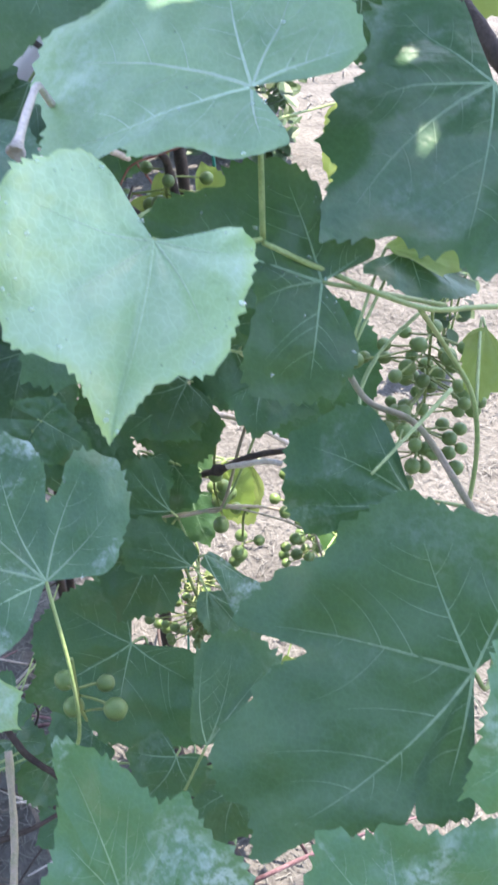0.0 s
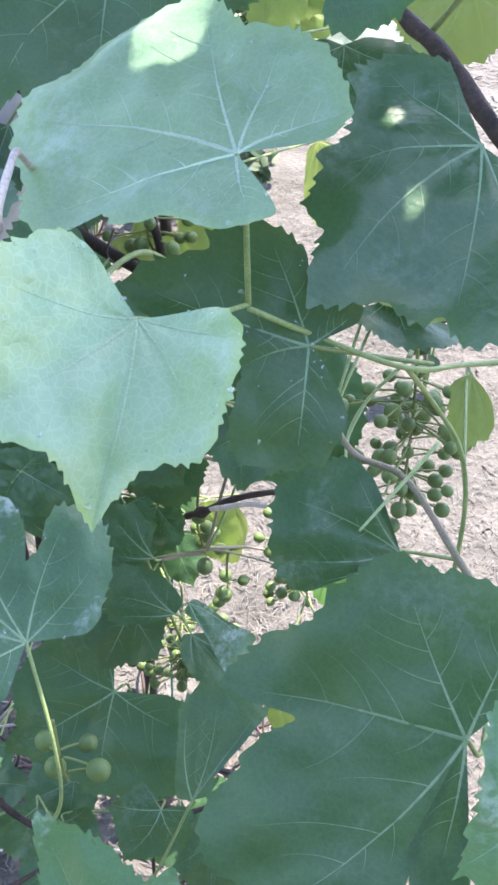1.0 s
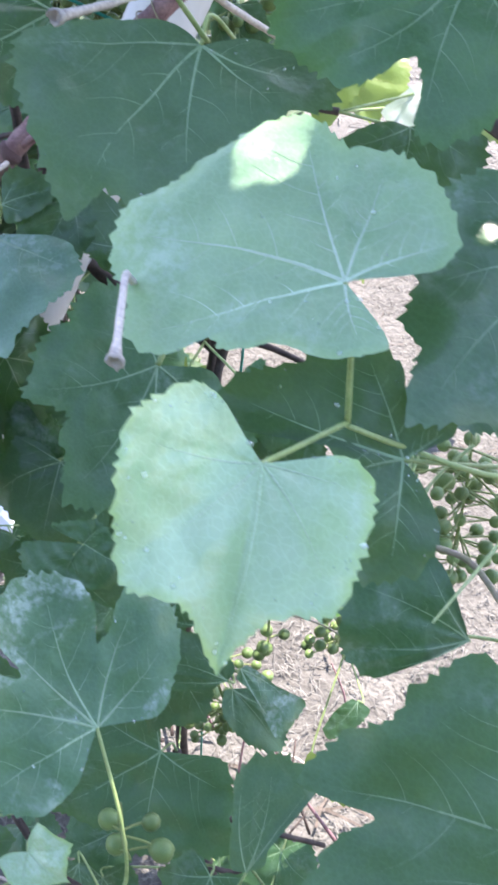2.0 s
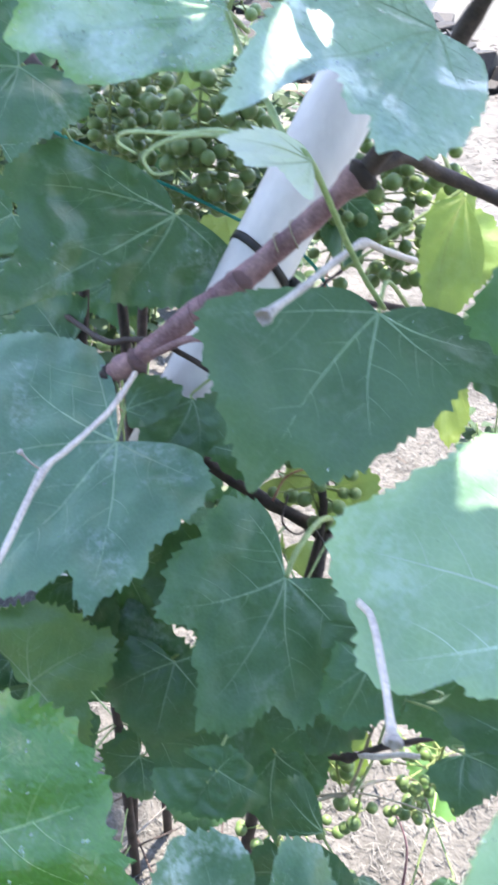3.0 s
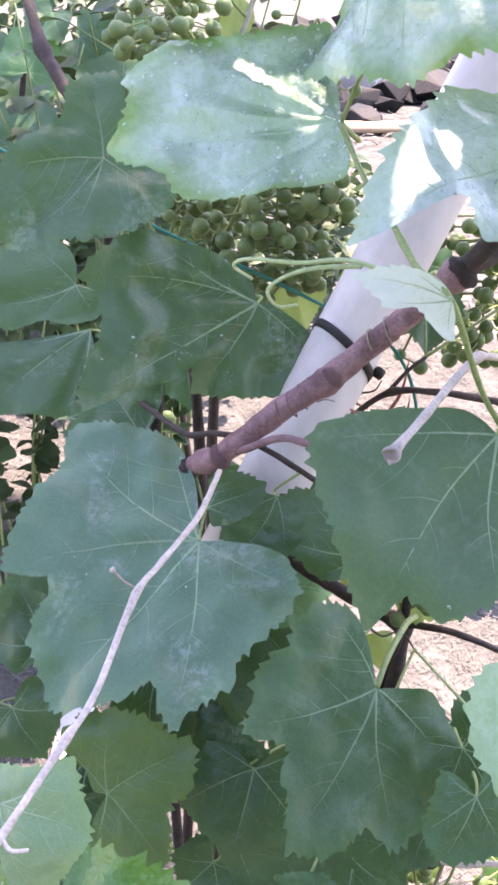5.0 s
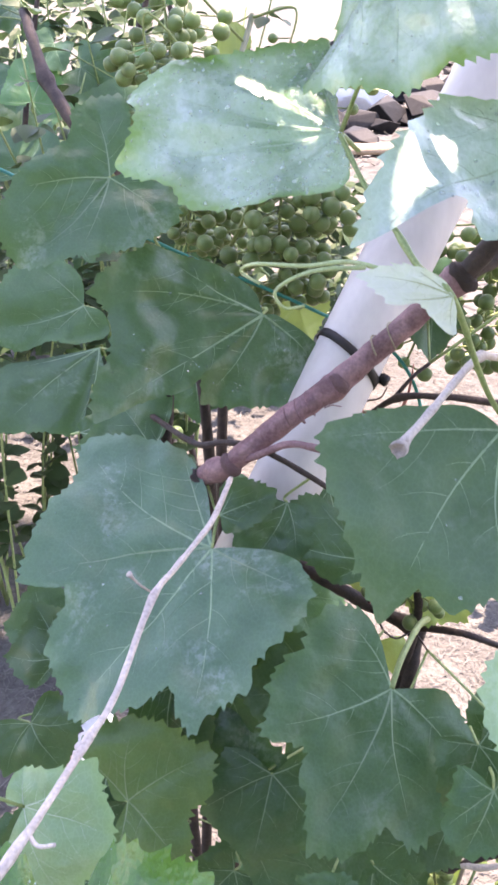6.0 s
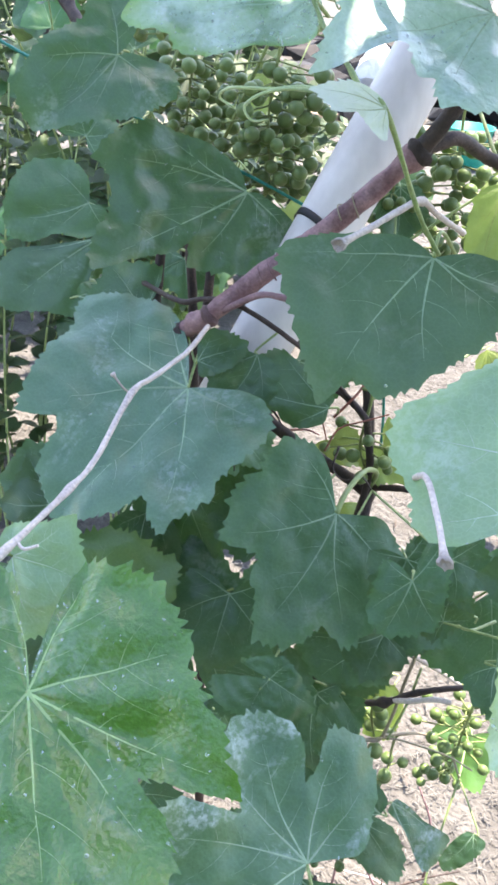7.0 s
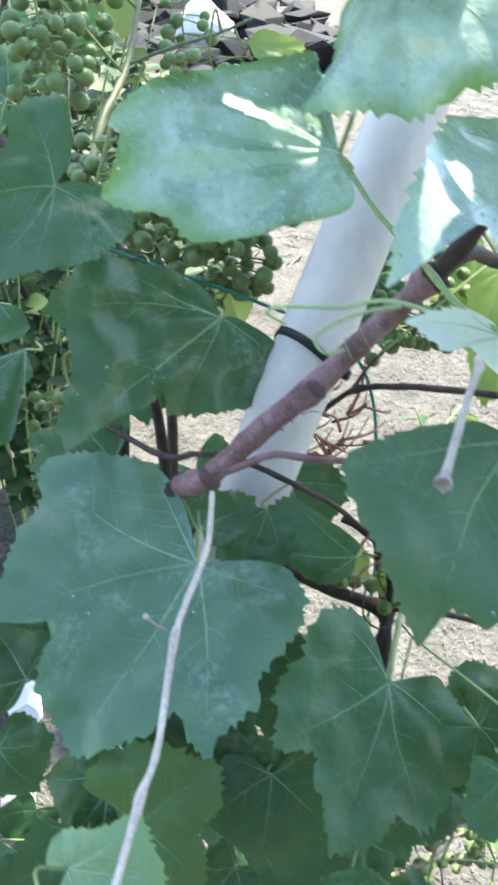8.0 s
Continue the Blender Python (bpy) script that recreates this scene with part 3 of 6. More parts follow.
        p = run[k].lerp(run[k + 1], (d - far[k]) / max(far[k + 1] - far[k], 1e-9))
        rim.append((p.xy, min(1.0, max(0.0, 3.0 * p.length / size - 0.7))))
    return rim


def vine_leaf(place, tip, normal, lobes, bulge, look_of="dark", label="", detail=1, fold=0.07, droop=0.06, stalk=None, wave=0.9, open_notch=24, ridge=0.45, drops=0, drop_edge=0.0, tooth=1.0, stem_reach=0.12, pitch=1.0, lumpy=1.0, thick=1.0, side_veins=True):
    """A grape leaf: where its stalk joins, the way to its tip, the way it faces; lobes: (degrees from the tip, cm), or, with no bulge,
    the points round its rim and the ends of its main veins."""
    rng = random.Random(round(place[0] * 7919 + place[2] * 104729))
    count, rings = (360, 24) if detail else (150, 9)
    if bulge is None:
        rim, lobes = shaped_rim(lobes[0], count), lobes[1]
        tips = [Vector((math.sin(radians(a)) * l, math.cos(radians(a)) * l)) / 100 for a, l in lobes]
    else:
        if lobes[0][0] < lobes[-1][0]:
            lobes, bulge = lobes[::-1], bulge[::-1]
        rim, tips = outline(lobes, bulge, count, open_notch)
    size = max(t.length for t in tips)
    phase, amp = rng.uniform(0, 6.28), rng.uniform(0.03, 0.065) * size * wave
    angles = [radians(a) for a, _ in lobes]
    gap = rng.uniform(0.0078, 0.0098) * (0.62 + 3.6 * size) * pitch

    def height(x, y):
        r = math.hypot(x, y)
        if r < 1e-6:
            return 0.0
        a = math.atan2(x, y)
        s = r / size
        z = fold * abs(x) * min(1, s * 1.6) - droop * r * s + amp * math.sin(2.6 * a + phase) * s * s
        z += amp * 0.8 * math.sin(5.3 * a + 2 * phase) * s ** 3
        near = min(abs((a - b + math.pi) % (2 * math.pi) - math.pi) for b in angles)
        z += 0.085 * ridge * r * (1 - math.exp(-(near / 0.16) ** 2)) * (1.1 - 0.6 * min(1, s))
        z += 0.0011 * ridge * math.sin(r / size * 21 - 5 * near) * min(1, near * 3) * min(1, 2 * s)
        z += (0.0038 * noise.noise(Vector((x * 45 + phase, y * 45, 1.7))) + 0.0060 * noise.noise(Vector((x * 17, y * 17, phase)))) * min(1, 3 * s) * lumpy
        return z

    bm = bmesh.new()
    share_out = bm.verts.layers.float.new("margin")
    hub = bm.verts.new((0, 0, height(0, 0)))
    arc, last, ring_prev = 0.0, None, None
    teeth = []
    for p, keen in rim:
        if last is not None:
            arc += (p - last).length
        last = p
        run_on = arc / gap + 0.35 * math.sin(arc / gap * 1.7 + phase)
        u = run_on % 1.0
        big = (0.55, 1.0, 0.7, 1.15, 0.6)[int(run_on + 7 * phase) % 5]
        teeth.append(keen * tooth * gap * 0.52 * big * ((u / 0.6 if u < 0.6 else (1 - u) / 0.4) ** 1.4 - 0.4))
    for k in range(1, rings + 1):
        s = (k / rings) ** 0.85
        ring = []
        for (p, _), cut in zip(rim, teeth):
            grow = max(0.0, (s - 0.78) / 0.22) ** 2
            q = p * s + (p.normalized() * cut * grow if p.length > 1e-5 else p * 0)
            z = height(q.x, q.y)
            ring.append(bm.verts.new((q.x, q.y, z)))
            ring[-1][share_out] = s
        m = len(ring)
        for j in range(m - 1):
            if ring_prev is None:
                bm.faces.new((hub, ring[j + 1], ring[j]))
            else:
                bm.faces.new((ring_prev[j], ring_prev[j + 1], ring[j + 1], ring[j]))
        ring_prev = ring
    bmesh.ops.recalc_face_normals(bm, faces=bm.faces)
    if sum(f.normal.z for f in bm.faces) < 0:
        bmesh.ops.reverse_faces(bm, faces=bm.faces)
    leaf = thing("vine_leaf", place, label, "vine leaf", "leaves of the vine")
    n = Vector(normal).normalized()
    y = Vector(tip)
    y = (y - n * y.dot(n)).normalized()
    x = y.cross(n)
    turn = Matrix((x, y, n)).transposed()
    leaf.matrix_world = Matrix.Translation(place) @ turn.to_4x4()
    blade = part("blade", bm, LEAF[look_of], leaf)

    # a main vein to each lobe, with the side veins that fork off it
    def vein(a, b, w0, w1, bend=0.0):
        steps = 10
        d = (b - a).normalized()
        off = Vector((-d.y, d.x))
        rows = []
        for k in range(steps + 1):
            u = k / steps
            c = a.lerp(b, u) + off * bend * 4 * u * (1 - u) * (b - a).length
            w = w0 + (w1 - w0) * u
            row = []
            for s, h in ((-1, 0.00008), (0, 0.00020 + 0.10 * w), (1, 0.00008)):
                q = c + off * s * w
                row.append(bm.verts.new((q.x, q.y, height(q.x, q.y) + h)))
            rows.append(row)
        for r0, r1 in zip(rows, rows[1:]):
            for j in range(2):
                bm.faces.new((r0[j], r0[j + 1], r1[j + 1], r1[j]))

    rim_far = sorted((math.atan2(p.x, p.y), p.length) for p, _ in rim)

    def reach(a):
        return min(rim_far, key=lambda q: abs(q[0] - a))[1]

    wide = 0.0056 * size + 0.00024
    for i, tp in enumerate(tips):
        bm = bmesh.new()
        arch = rng.uniform(-0.07, 0.07)
        across = Vector((-tp.y, tp.x))
        vein(Vector((0, 0)), tp * 0.86, wide * (1 if i == len(tips) // 2 else 0.85), wide * 0.06, arch)
        for k in range((4 if detail else 3) if side_veins else 0):
            for s in (-1, 1):
                u = 0.16 + (0.19 if detail else 0.25) * (k + 0.4 * (s > 0)) + rng.uniform(-0.04, 0.04)
                if u > 0.76:
                    continue
                j = i - s
                half = 0.53 * abs((angles[i] - angles[j] + math.pi) % (2 * math.pi) - math.pi) if 0 <= j < len(tips) else 0.6
                half = half if half < 1.0 else 0.7
                a = tp * u + across * (0.86 * arch * 4 * (u / 0.86) * max(0.0, 1 - u / 0.86))
                way = Matrix.Rotation(-s * radians(rng.uniform(40, 52)), 2) @ tp.normalized()
                b, far = a, 0.0
                while far < size * 0.75:
                    far += 0.0015
                    c = a + way * far
                    t_c = math.atan2(c.x, c.y)
                    off_main = abs((t_c - angles[i] + math.pi) % (2 * math.pi) - math.pi)
                    if off_main > 0.85 * half or c.length > 0.80 * reach(t_c):
                        break
                    b = c
                if (b - a).length > 0.003:
                    vein(a, b, wide * 0.26 * (1 - 0.5 * u), wide * 0.02, -s * rng.uniform(0.03, 0.10))
        bmesh.ops.recalc_face_normals(bm, faces=bm.faces)
        if sum(f.normal.z for f in bm.faces) < 0:
            bmesh.ops.reverse_faces(bm, faces=bm.faces)
        part("vein", bm, VEIN[look_of], blade)

    # stalk
    inv = leaf.matrix_world.inverted()
    if stalk is None:
        l = size * rng.uniform(0.45, 0.6)
        run = [Vector((0, 0, 0)), Vector((rng.uniform(-0.1, 0.1) * l, -0.16 * l, -0.35 * l)), Vector((rng.uniform(-0.2, 0.2) * l, -0.15 * l, -l))]
        here = leaf.matrix_world @ run[-1]
        near = min(STEMS, key=lambda q: (q - here).length)
        if (near - here).length < stem_reach:
            run[-1] = inv @ near
    else:
        run = [Vector((0, 0, 0))] + [inv @ Vector(q) for q in stalk]
    bm = tube(bmesh.new(), run, thick * (0.0007 + 0.0030 * size), thick * (0.0008 + 0.0042 * size), 8)
    part("stalk", bm, PETIOLE, leaf)
    if drops:
        bm = bmesh.new()
        for _ in range(drops):
            p, _ = rng.choice(rim)
            q = p * (rng.uniform(0.0, 0.95) ** 0.55 if not drop_edge else rng.uniform(drop_edge, 0.99))
            r = 0.00034 + 0.0009 * rng.random() ** 2.4
            z, squash = height(q.x, q.y), rng.uniform(0.8, 1.25)
            rows = [[bm.verts.new((q.x + r * squash * w * math.cos(b), q.y + r * w / squash * math.sin(b), z + r * h)) for b in (k * math.pi / 4 for k in range(8))] for w, h in ((0.92, -0.12), (1.0, 0.18), (0.72, 0.50))]
            top = bm.verts.new((q.x, q.y, z + 0.64 * r))
            for a, b in zip(rows, rows[1:]):
                for k in range(8):
                    bm.faces.new((a[k], a[(k + 1) % 8], b[(k + 1) % 8], b[k]))
            for k in range(8):
                bm.faces.new((rows[-1][k], rows[-1][(k + 1) % 8], top))
        wet = part("water_drops", bm, WATER)
        wet.matrix_world = leaf.matrix_world
        wet.visible_shadow = False
        tagged(wet, "clear water drops lying on a vine leaf", "water drops", kind="stuff")
    return leaf


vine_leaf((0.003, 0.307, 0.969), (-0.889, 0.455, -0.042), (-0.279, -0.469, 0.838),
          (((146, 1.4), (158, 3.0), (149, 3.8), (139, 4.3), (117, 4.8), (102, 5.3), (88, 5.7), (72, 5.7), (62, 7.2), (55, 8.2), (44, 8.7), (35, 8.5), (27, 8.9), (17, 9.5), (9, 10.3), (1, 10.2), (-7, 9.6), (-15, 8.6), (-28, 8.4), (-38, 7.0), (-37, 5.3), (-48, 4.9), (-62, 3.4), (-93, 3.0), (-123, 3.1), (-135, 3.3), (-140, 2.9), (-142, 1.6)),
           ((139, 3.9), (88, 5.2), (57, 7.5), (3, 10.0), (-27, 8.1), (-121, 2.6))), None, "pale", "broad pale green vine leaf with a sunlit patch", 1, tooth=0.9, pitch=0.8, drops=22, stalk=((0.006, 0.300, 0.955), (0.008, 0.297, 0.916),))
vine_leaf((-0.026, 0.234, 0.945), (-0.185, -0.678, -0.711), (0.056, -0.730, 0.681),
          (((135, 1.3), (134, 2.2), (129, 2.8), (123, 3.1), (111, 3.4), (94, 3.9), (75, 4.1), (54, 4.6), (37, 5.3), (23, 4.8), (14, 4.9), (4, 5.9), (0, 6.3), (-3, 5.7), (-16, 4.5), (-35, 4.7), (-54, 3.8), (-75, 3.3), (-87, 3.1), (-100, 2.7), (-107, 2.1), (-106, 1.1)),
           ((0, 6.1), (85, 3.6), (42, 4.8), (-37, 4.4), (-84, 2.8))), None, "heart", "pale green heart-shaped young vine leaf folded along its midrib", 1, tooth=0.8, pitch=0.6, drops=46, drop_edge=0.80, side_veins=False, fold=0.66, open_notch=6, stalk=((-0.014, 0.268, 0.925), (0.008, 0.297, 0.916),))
vine_leaf((0.097, 0.341, 0.962), (-0.737, -0.523, -0.428), (-0.116, -0.526, 0.843),
          (((120, 1.9), (121, 3.7), (116, 4.6), (93, 5.7), (79, 6.1), (70, 5.4), (53, 5.3), (47, 6.0), (32, 6.6), (24, 7.3), (16, 6.9), (8, 8.0), (-0, 9.2), (-8, 8.3), (-15, 7.5), (-26, 7.9), (-33, 7.4), (-37, 8.4), (-43, 8.8), (-55, 7.6), (-71, 4.9), (-87, 2.2)),
           ((89, 5.6), (38, 6.0), (0, 8.6), (-36, 8.0), (-60, 5.8))), None, "sheen", "dark glossy vine leaf with pale veins", 1, ridge=0.25)
vine_leaf((0.032, 0.299, 0.897), (-0.941, 0.212, 0.262), (-0.008, -0.792, 0.611),
          (((-148, 1.3), (-139, 3.1), (-121, 4.3), (-102, 4.9), (-84, 5.2), (-70, 4.9), (-55, 3.5), (-34, 2.7), (-6, 3.3), (-8, 5.1), (-10, 6.4), (0, 7.8), (10, 7.0), (23, 5.6), (30, 6.0), (44, 5.3), (55, 4.7), (67, 3.6), (71, 2.5), (98, 2.2), (122, 2.6), (134, 2.1), (130, 1.2)),
           ((-104, 4.5), (-37, 3.0), (-0, 7.5), (50, 4.7), (125, 2.2))), None, "dark", "dark green shaded vine leaf among the others", 1, drops=26, stalk=((0.060, 0.312, 0.885), (0.09, 0.33, 0.87),))
vine_leaf((0.104, 0.224, 0.748), (-0.964, 0.266, -0.012), (-0.196, -0.679, 0.708),
          (((127, 1.6), (118, 3.6), (107, 5.9), (89, 6.8), (71, 7.3), (60, 8.5), (54, 8.5), (36, 8.5), (26, 8.3), (15, 9.7), (1, 11.1), (-2, 10.6), (-6, 7.5), (-12, 9.0), (-21, 10.4), (-27, 12.1), (-37, 12.7), (-44, 11.9), (-53, 12.8), (-57, 10.3), (-65, 8.5), (-76, 7.0), (-70, 5.1), (-81, 6.8), (-100, 6.0), (-95, 5.0), (-98, 3.3), (-91, 2.4)),
           ((105, 5.3), (59, 6.9), (0, 10.5), (-52, 12.1), (-88, 5.8))), None, "dark", "large dark green vine leaf with pale veins", 1, tooth=0.9)
vine_leaf((-0.102, 0.299, 0.718), (-0.713, 0.345, 0.611), (0.350, -0.580, 0.735),
          (((125, 1.4), (128, 3.3), (106, 4.8), (94, 6.1), (78, 7.6), (61, 7.5), (55, 6.5), (53, 4.9), (41, 4.2), (45, 5.8), (37, 7.7), (22, 8.7), (10, 8.5), (-2, 7.9), (-4, 6.5), (-9, 4.7), (-18, 7.7), (-20, 8.7), (-31, 9.8), (-45, 9.4), (-57, 8.1), (-71, 6.8), (-96, 5.0), (-112, 2.9), (-107, 1.4)),
           ((88, 5.6), (63, 7.1), (24, 7.9), (-0, 7.5), (-33, 9.1), (-72, 6.2))), None, "pale_sheen", "lobed vine leaf with whitish sheen on its lobes", 1, ridge=0.25, tooth=0.9, wave=1.4, drops=12, stalk=((-0.089, 0.272, 0.677), (-0.088, 0.263, 0.632), (-0.10, 0.262, 0.60),))
vine_leaf((-0.087, 0.424, 0.508), (-0.866, -0.300, -0.400), (-0.008, -0.792, 0.611),
          (((114, 2.2), (117, 4.8), (88, 5.9), (60, 6.9), (36, 7.8), (13, 7.8), (1, 10.0), (-10, 8.6), (-36, 7.4), (-48, 8.2), (-92, 9.3), (-107, 7.6), (-124, 6.4), (-145, 4.9), (-148, 2.0)),
           ((111, 4.5), (58, 6.5), (-0, 9.6), (-51, 7.8), (-119, 5.9))), None, "dark", "dark green shaded vine leaf among the others", 1)
vine_leaf((-0.021, 0.312, 0.546), (0.615, 0.472, 0.632), (-0.019, -0.792, 0.610),
          (((-102, 1.2), (-51, 4.2), (-44, 6.5), (-25, 7.8), (-0, 7.7), (3, 6.8), (-6, 4.8), (-4, 2.7), (26, 1.3)),
           ((-42, 6.3), (-24, 7.4), (-1, 7.3), (-5, 2.7))), None, "matte", "vine leaf with yellowing toothed edge", 1, tooth=1.3, stalk=((-0.045, 0.30, 0.48), (-0.06, 0.30, 0.44),))
vine_leaf((-0.044, 0.152, 0.657), (-0.377, 0.579, 0.723), (0.003, -0.780, 0.626),
          (((-67, 4.8), (-33, 4.5), (-9, 6.5), (-4, 7.9), (0, 9.1), (14, 7.8), (22, 6.9), (34, 5.9), (43, 6.5), (57, 5.6), (72, 5.7), (86, 5.8), (109, 5.1), (140, 2.8), (225, 2.0)),
           ((0, 8.8), (21, 6.7), (44, 6.2), (85, 5.5), (-17, 5.3))), None, "white_sheen", "light green vine leaf with a white sheen", 1)
vine_leaf((0.073, 0.143, 0.678), (-0.695, 0.448, 0.562), (0.003, -0.780, 0.626),
          (((-77, 1.9), (-28, 4.3), (-9, 5.0), (2, 5.6), (10, 5.1), (18, 4.4), (37, 4.6), (66, 4.8), (75, 5.8), (88, 6.6), (119, 5.8), (155, 3.8)),
           ((-2, 5.3), (34, 4.5), (75, 5.5), (114, 5.7))), None, "white_sheen", "toothed mid green vine leaf low on the vine", 1)
vine_leaf((0.121, 0.189, 0.767), (-0.687, -0.456, -0.566), (0.003, -0.780, 0.626),
          ((138, 4.2), (105, 3.7), (0, 4.5), (-33, 4.7)), (0.02, 0.02, 0.02,), "white_sheen", "pale green toothed vine leaf", 1)
vine_leaf((0.092, 0.335, 0.749), (-0.990, -0.139, -0.021), (0.100, -0.796, 0.597),
          (((75, 1.2), (68, 2.6), (74, 4.1), (67, 5.7), (54, 6.4), (44, 6.6), (32, 7.4), (17, 7.1), (-0, 6.8), (-15, 5.7), (-17, 4.2), (-5, 2.1)),
           ((65, 5.4), (32, 7.1), (2, 6.6), (-14, 5.1))), None, "shiny", "dark shiny folded vine leaf in shade", 1)
vine_leaf((-0.055, 0.479, 1.007), (-0.549, -0.667, -0.504), (0.076, -0.640, 0.765),
          (((101, 1.2), (87, 2.3), (68, 5.1), (60, 7.2), (54, 8.7), (42, 9.0), (26, 9.2), (9, 10.1), (-0, 10.5), (-4, 8.7), (-16, 8.9), (-29, 7.7), (-48, 6.3), (-67, 5.8), (-81, 5.5), (-94, 6.9), (-105, 7.0), (-116, 5.3), (-132, 2.8), (-139, 1.1)),
           ((52, 8.5), (1, 10.1), (-29, 7.4), (-80, 5.4), (-104, 6.7))), None, "matte", "wide dark green vine leaf below a pruned stub", 1, ridge=0.2, drops=16, stalk=((-0.050, 0.492, 1.018), (-0.03, 0.52, 0.99),))
vine_leaf((-0.199, 0.573, 0.865), (-0.661, -0.565, -0.494), (-0.200, -0.501, 0.842),
          (((-130, 2.0), (-125, 4.2), (-119, 5.8), (-107, 7.2), (-97, 7.6), (-86, 7.8), (-63, 8.3), (-59, 9.5), (-43, 10.7), (-39, 11.8), (-33, 10.6), (-28, 9.2), (-20, 10.6), (-8, 12.5), (-1, 13.7), (7, 13.1), (21, 12.3), (33, 9.9), (37, 11.5), (41, 13.1), (55, 12.4), (67, 12.0), (77, 11.6), (88, 13.2), (95, 12.6), (107, 10.0), (121, 7.6), (130, 4.7), (134, 2.2)),
           ((-104, 7.0), (-39, 11.3), (0, 13.5), (41, 12.7), (87, 12.7), (120, 7.4))), None, "sheen", "broad lobed dark green vine leaf behind a cane", 1, ridge=0.25, tooth=1.2, drops=22, open_notch=3, stalk=((-0.197, 0.59, 0.872), (-0.19, 0.615, 0.89),))
vine_leaf((-0.086, 0.509, 0.807), (0.109, -0.645, -0.756), (0.250, -0.719, 0.649),
          (((176, 1.5), (173, 3.6), (167, 4.9), (154, 6.1), (143, 6.5), (131, 6.6), (119, 6.4), (107, 7.4), (97, 7.9), (88, 8.0), (79, 8.7), (65, 6.6), (59, 7.6), (49, 8.4), (43, 9.7), (37, 10.6), (23, 9.8), (12, 8.0), (-0, 9.4), (-15, 8.3), (-26, 7.6), (-34, 8.0), (-49, 7.4), (-60, 5.5), (-76, 4.1), (-84, 2.9), (-80, 1.4)),
           ((153, 5.6), (80, 8.2), (37, 10.1), (-0, 9.0), (-37, 7.5))), None, "dark", "five-lobed dark green vine leaf with pale veins", 1, ridge=0.25, tooth=1.3, open_notch=8, droop=0.0, fold=0.03, wave=0.6, thick=1.9, stalk=((-0.078, 0.527, 0.815), (-0.062, 0.560, 0.812), (-0.048, 0.592, 0.790), (-0.048, 0.620, 0.757),))
vine_leaf((-0.179, 0.506, 0.691), (0.846, -0.271, -0.460), (0.005, -0.857, 0.515),
          (((-171, 1.5), (-154, 3.7), (-139, 6.7), (-115, 8.0), (-107, 5.8), (-78, 5.0), (-55, 4.8), (-26, 3.8), (-24, 7.4), (-15, 9.2), (1, 9.1), (37, 7.1), (46, 5.1), (70, 2.0)),
           ((-146, 3.9), (-118, 7.3), (-62, 4.6), (-14, 8.5), (34, 6.5))), None, "shiny", "dark glossy vine leaf with sharp teeth", 1, tooth=1.4)
vine_leaf((-0.250, 0.481, 0.735), (0.857, 0.266, 0.440), (-0.005, -0.852, 0.524),
          (((-140, 0.9), (-100, 2.5), (-103, 4.5), (-83, 5.1), (-59, 5.3), (-33, 5.6), (-13, 5.5), (1, 6.3), (27, 5.2), (41, 4.1), (66, 5.0), (86, 6.1), (113, 5.1), (136, 3.9), (146, 1.8)),
           ((-101, 4.4), (-57, 4.9), (0, 5.8), (79, 5.7), (131, 3.4))), None, "olive", "olive green toothed vine leaf low on the vine", 1, tooth=1.35)
vine_leaf((-0.283, 0.398, 0.839), (0.957, -0.276, -0.088), (-0.216, -0.883, 0.416),
          (((-187, 1.0), (-112, 1.8), (-61, 3.0), (-48, 4.6), (-26, 4.3), (1, 4.8), (26, 4.7), (55, 5.0), (79, 4.6), (100, 3.0)),
           ((-104, 1.6), (-46, 4.2), (1, 4.5), (57, 4.7))), None, "pale", "light green rounded vine leaf beside a bare cane", 1, stalk=((-0.295, 0.385, 0.86), (-0.275, 0.33, 0.888),))
vine_leaf((-0.249, 0.301, 0.835), (0.927, -0.374, -0.027), (-0.177, -0.499, 0.848),
          (((-103, 1.3), (-98, 4.0), (-98, 5.5), (-92, 7.0), (-78, 7.4), (-65, 8.1), (-56, 8.2), (-44, 8.3), (-38, 8.5), (-31, 8.1), (-23, 8.7), (-15, 9.4), (-11, 10.1), (-4, 10.5), (-0, 11.5), (3, 11.0), (6, 9.3), (10, 7.5), (13, 7.4), (16, 9.1), (21, 10.4), (25, 11.2), (34, 11.7), (52, 10.4), (68, 8.4), (88, 6.0), (121, 4.4), (167, 5.2), (208, 6.4), (227, 7.0), (234, 5.6), (234, 2.5)),
           ((-90, 6.6), (-36, 8.2), (-0, 11.3), (24, 10.6), (53, 9.9), (102, 4.8), (-132, 6.1))), None, "glossy", "glossy bright green vine leaf wet with drops", 1, tooth=1.4, fold=0.10, open_notch=2, ridge=1.1, lumpy=1.3, drops=160, stalk=((-0.275, 0.335, 0.815), (-0.34, 0.40, 0.80),))
vine_leaf((-0.167, 0.690, 0.980), (-0.821, -0.461, -0.338), (0.300, -0.851, 0.431),
          (((-147, 1.1), (-126, 3.3), (-118, 5.3), (-105, 6.2), (-81, 6.5), (-55, 6.5), (-26, 7.5), (-15, 6.5), (-13, 7.7), (-5, 10.6), (-1, 14.1), (8, 12.9), (15, 11.3), (28, 10.8), (36, 12.1), (44, 11.3), (58, 9.4), (63, 7.4), (76, 4.5), (97, 1.9)),
           ((-109, 5.2), (-26, 7.0), (-0, 13.2), (37, 11.6), (59, 8.4))), None, "shiny", "dark vine leaf draped over the wire", 1, wave=2.2, ridge=0.7, lumpy=1.5, drops=60)
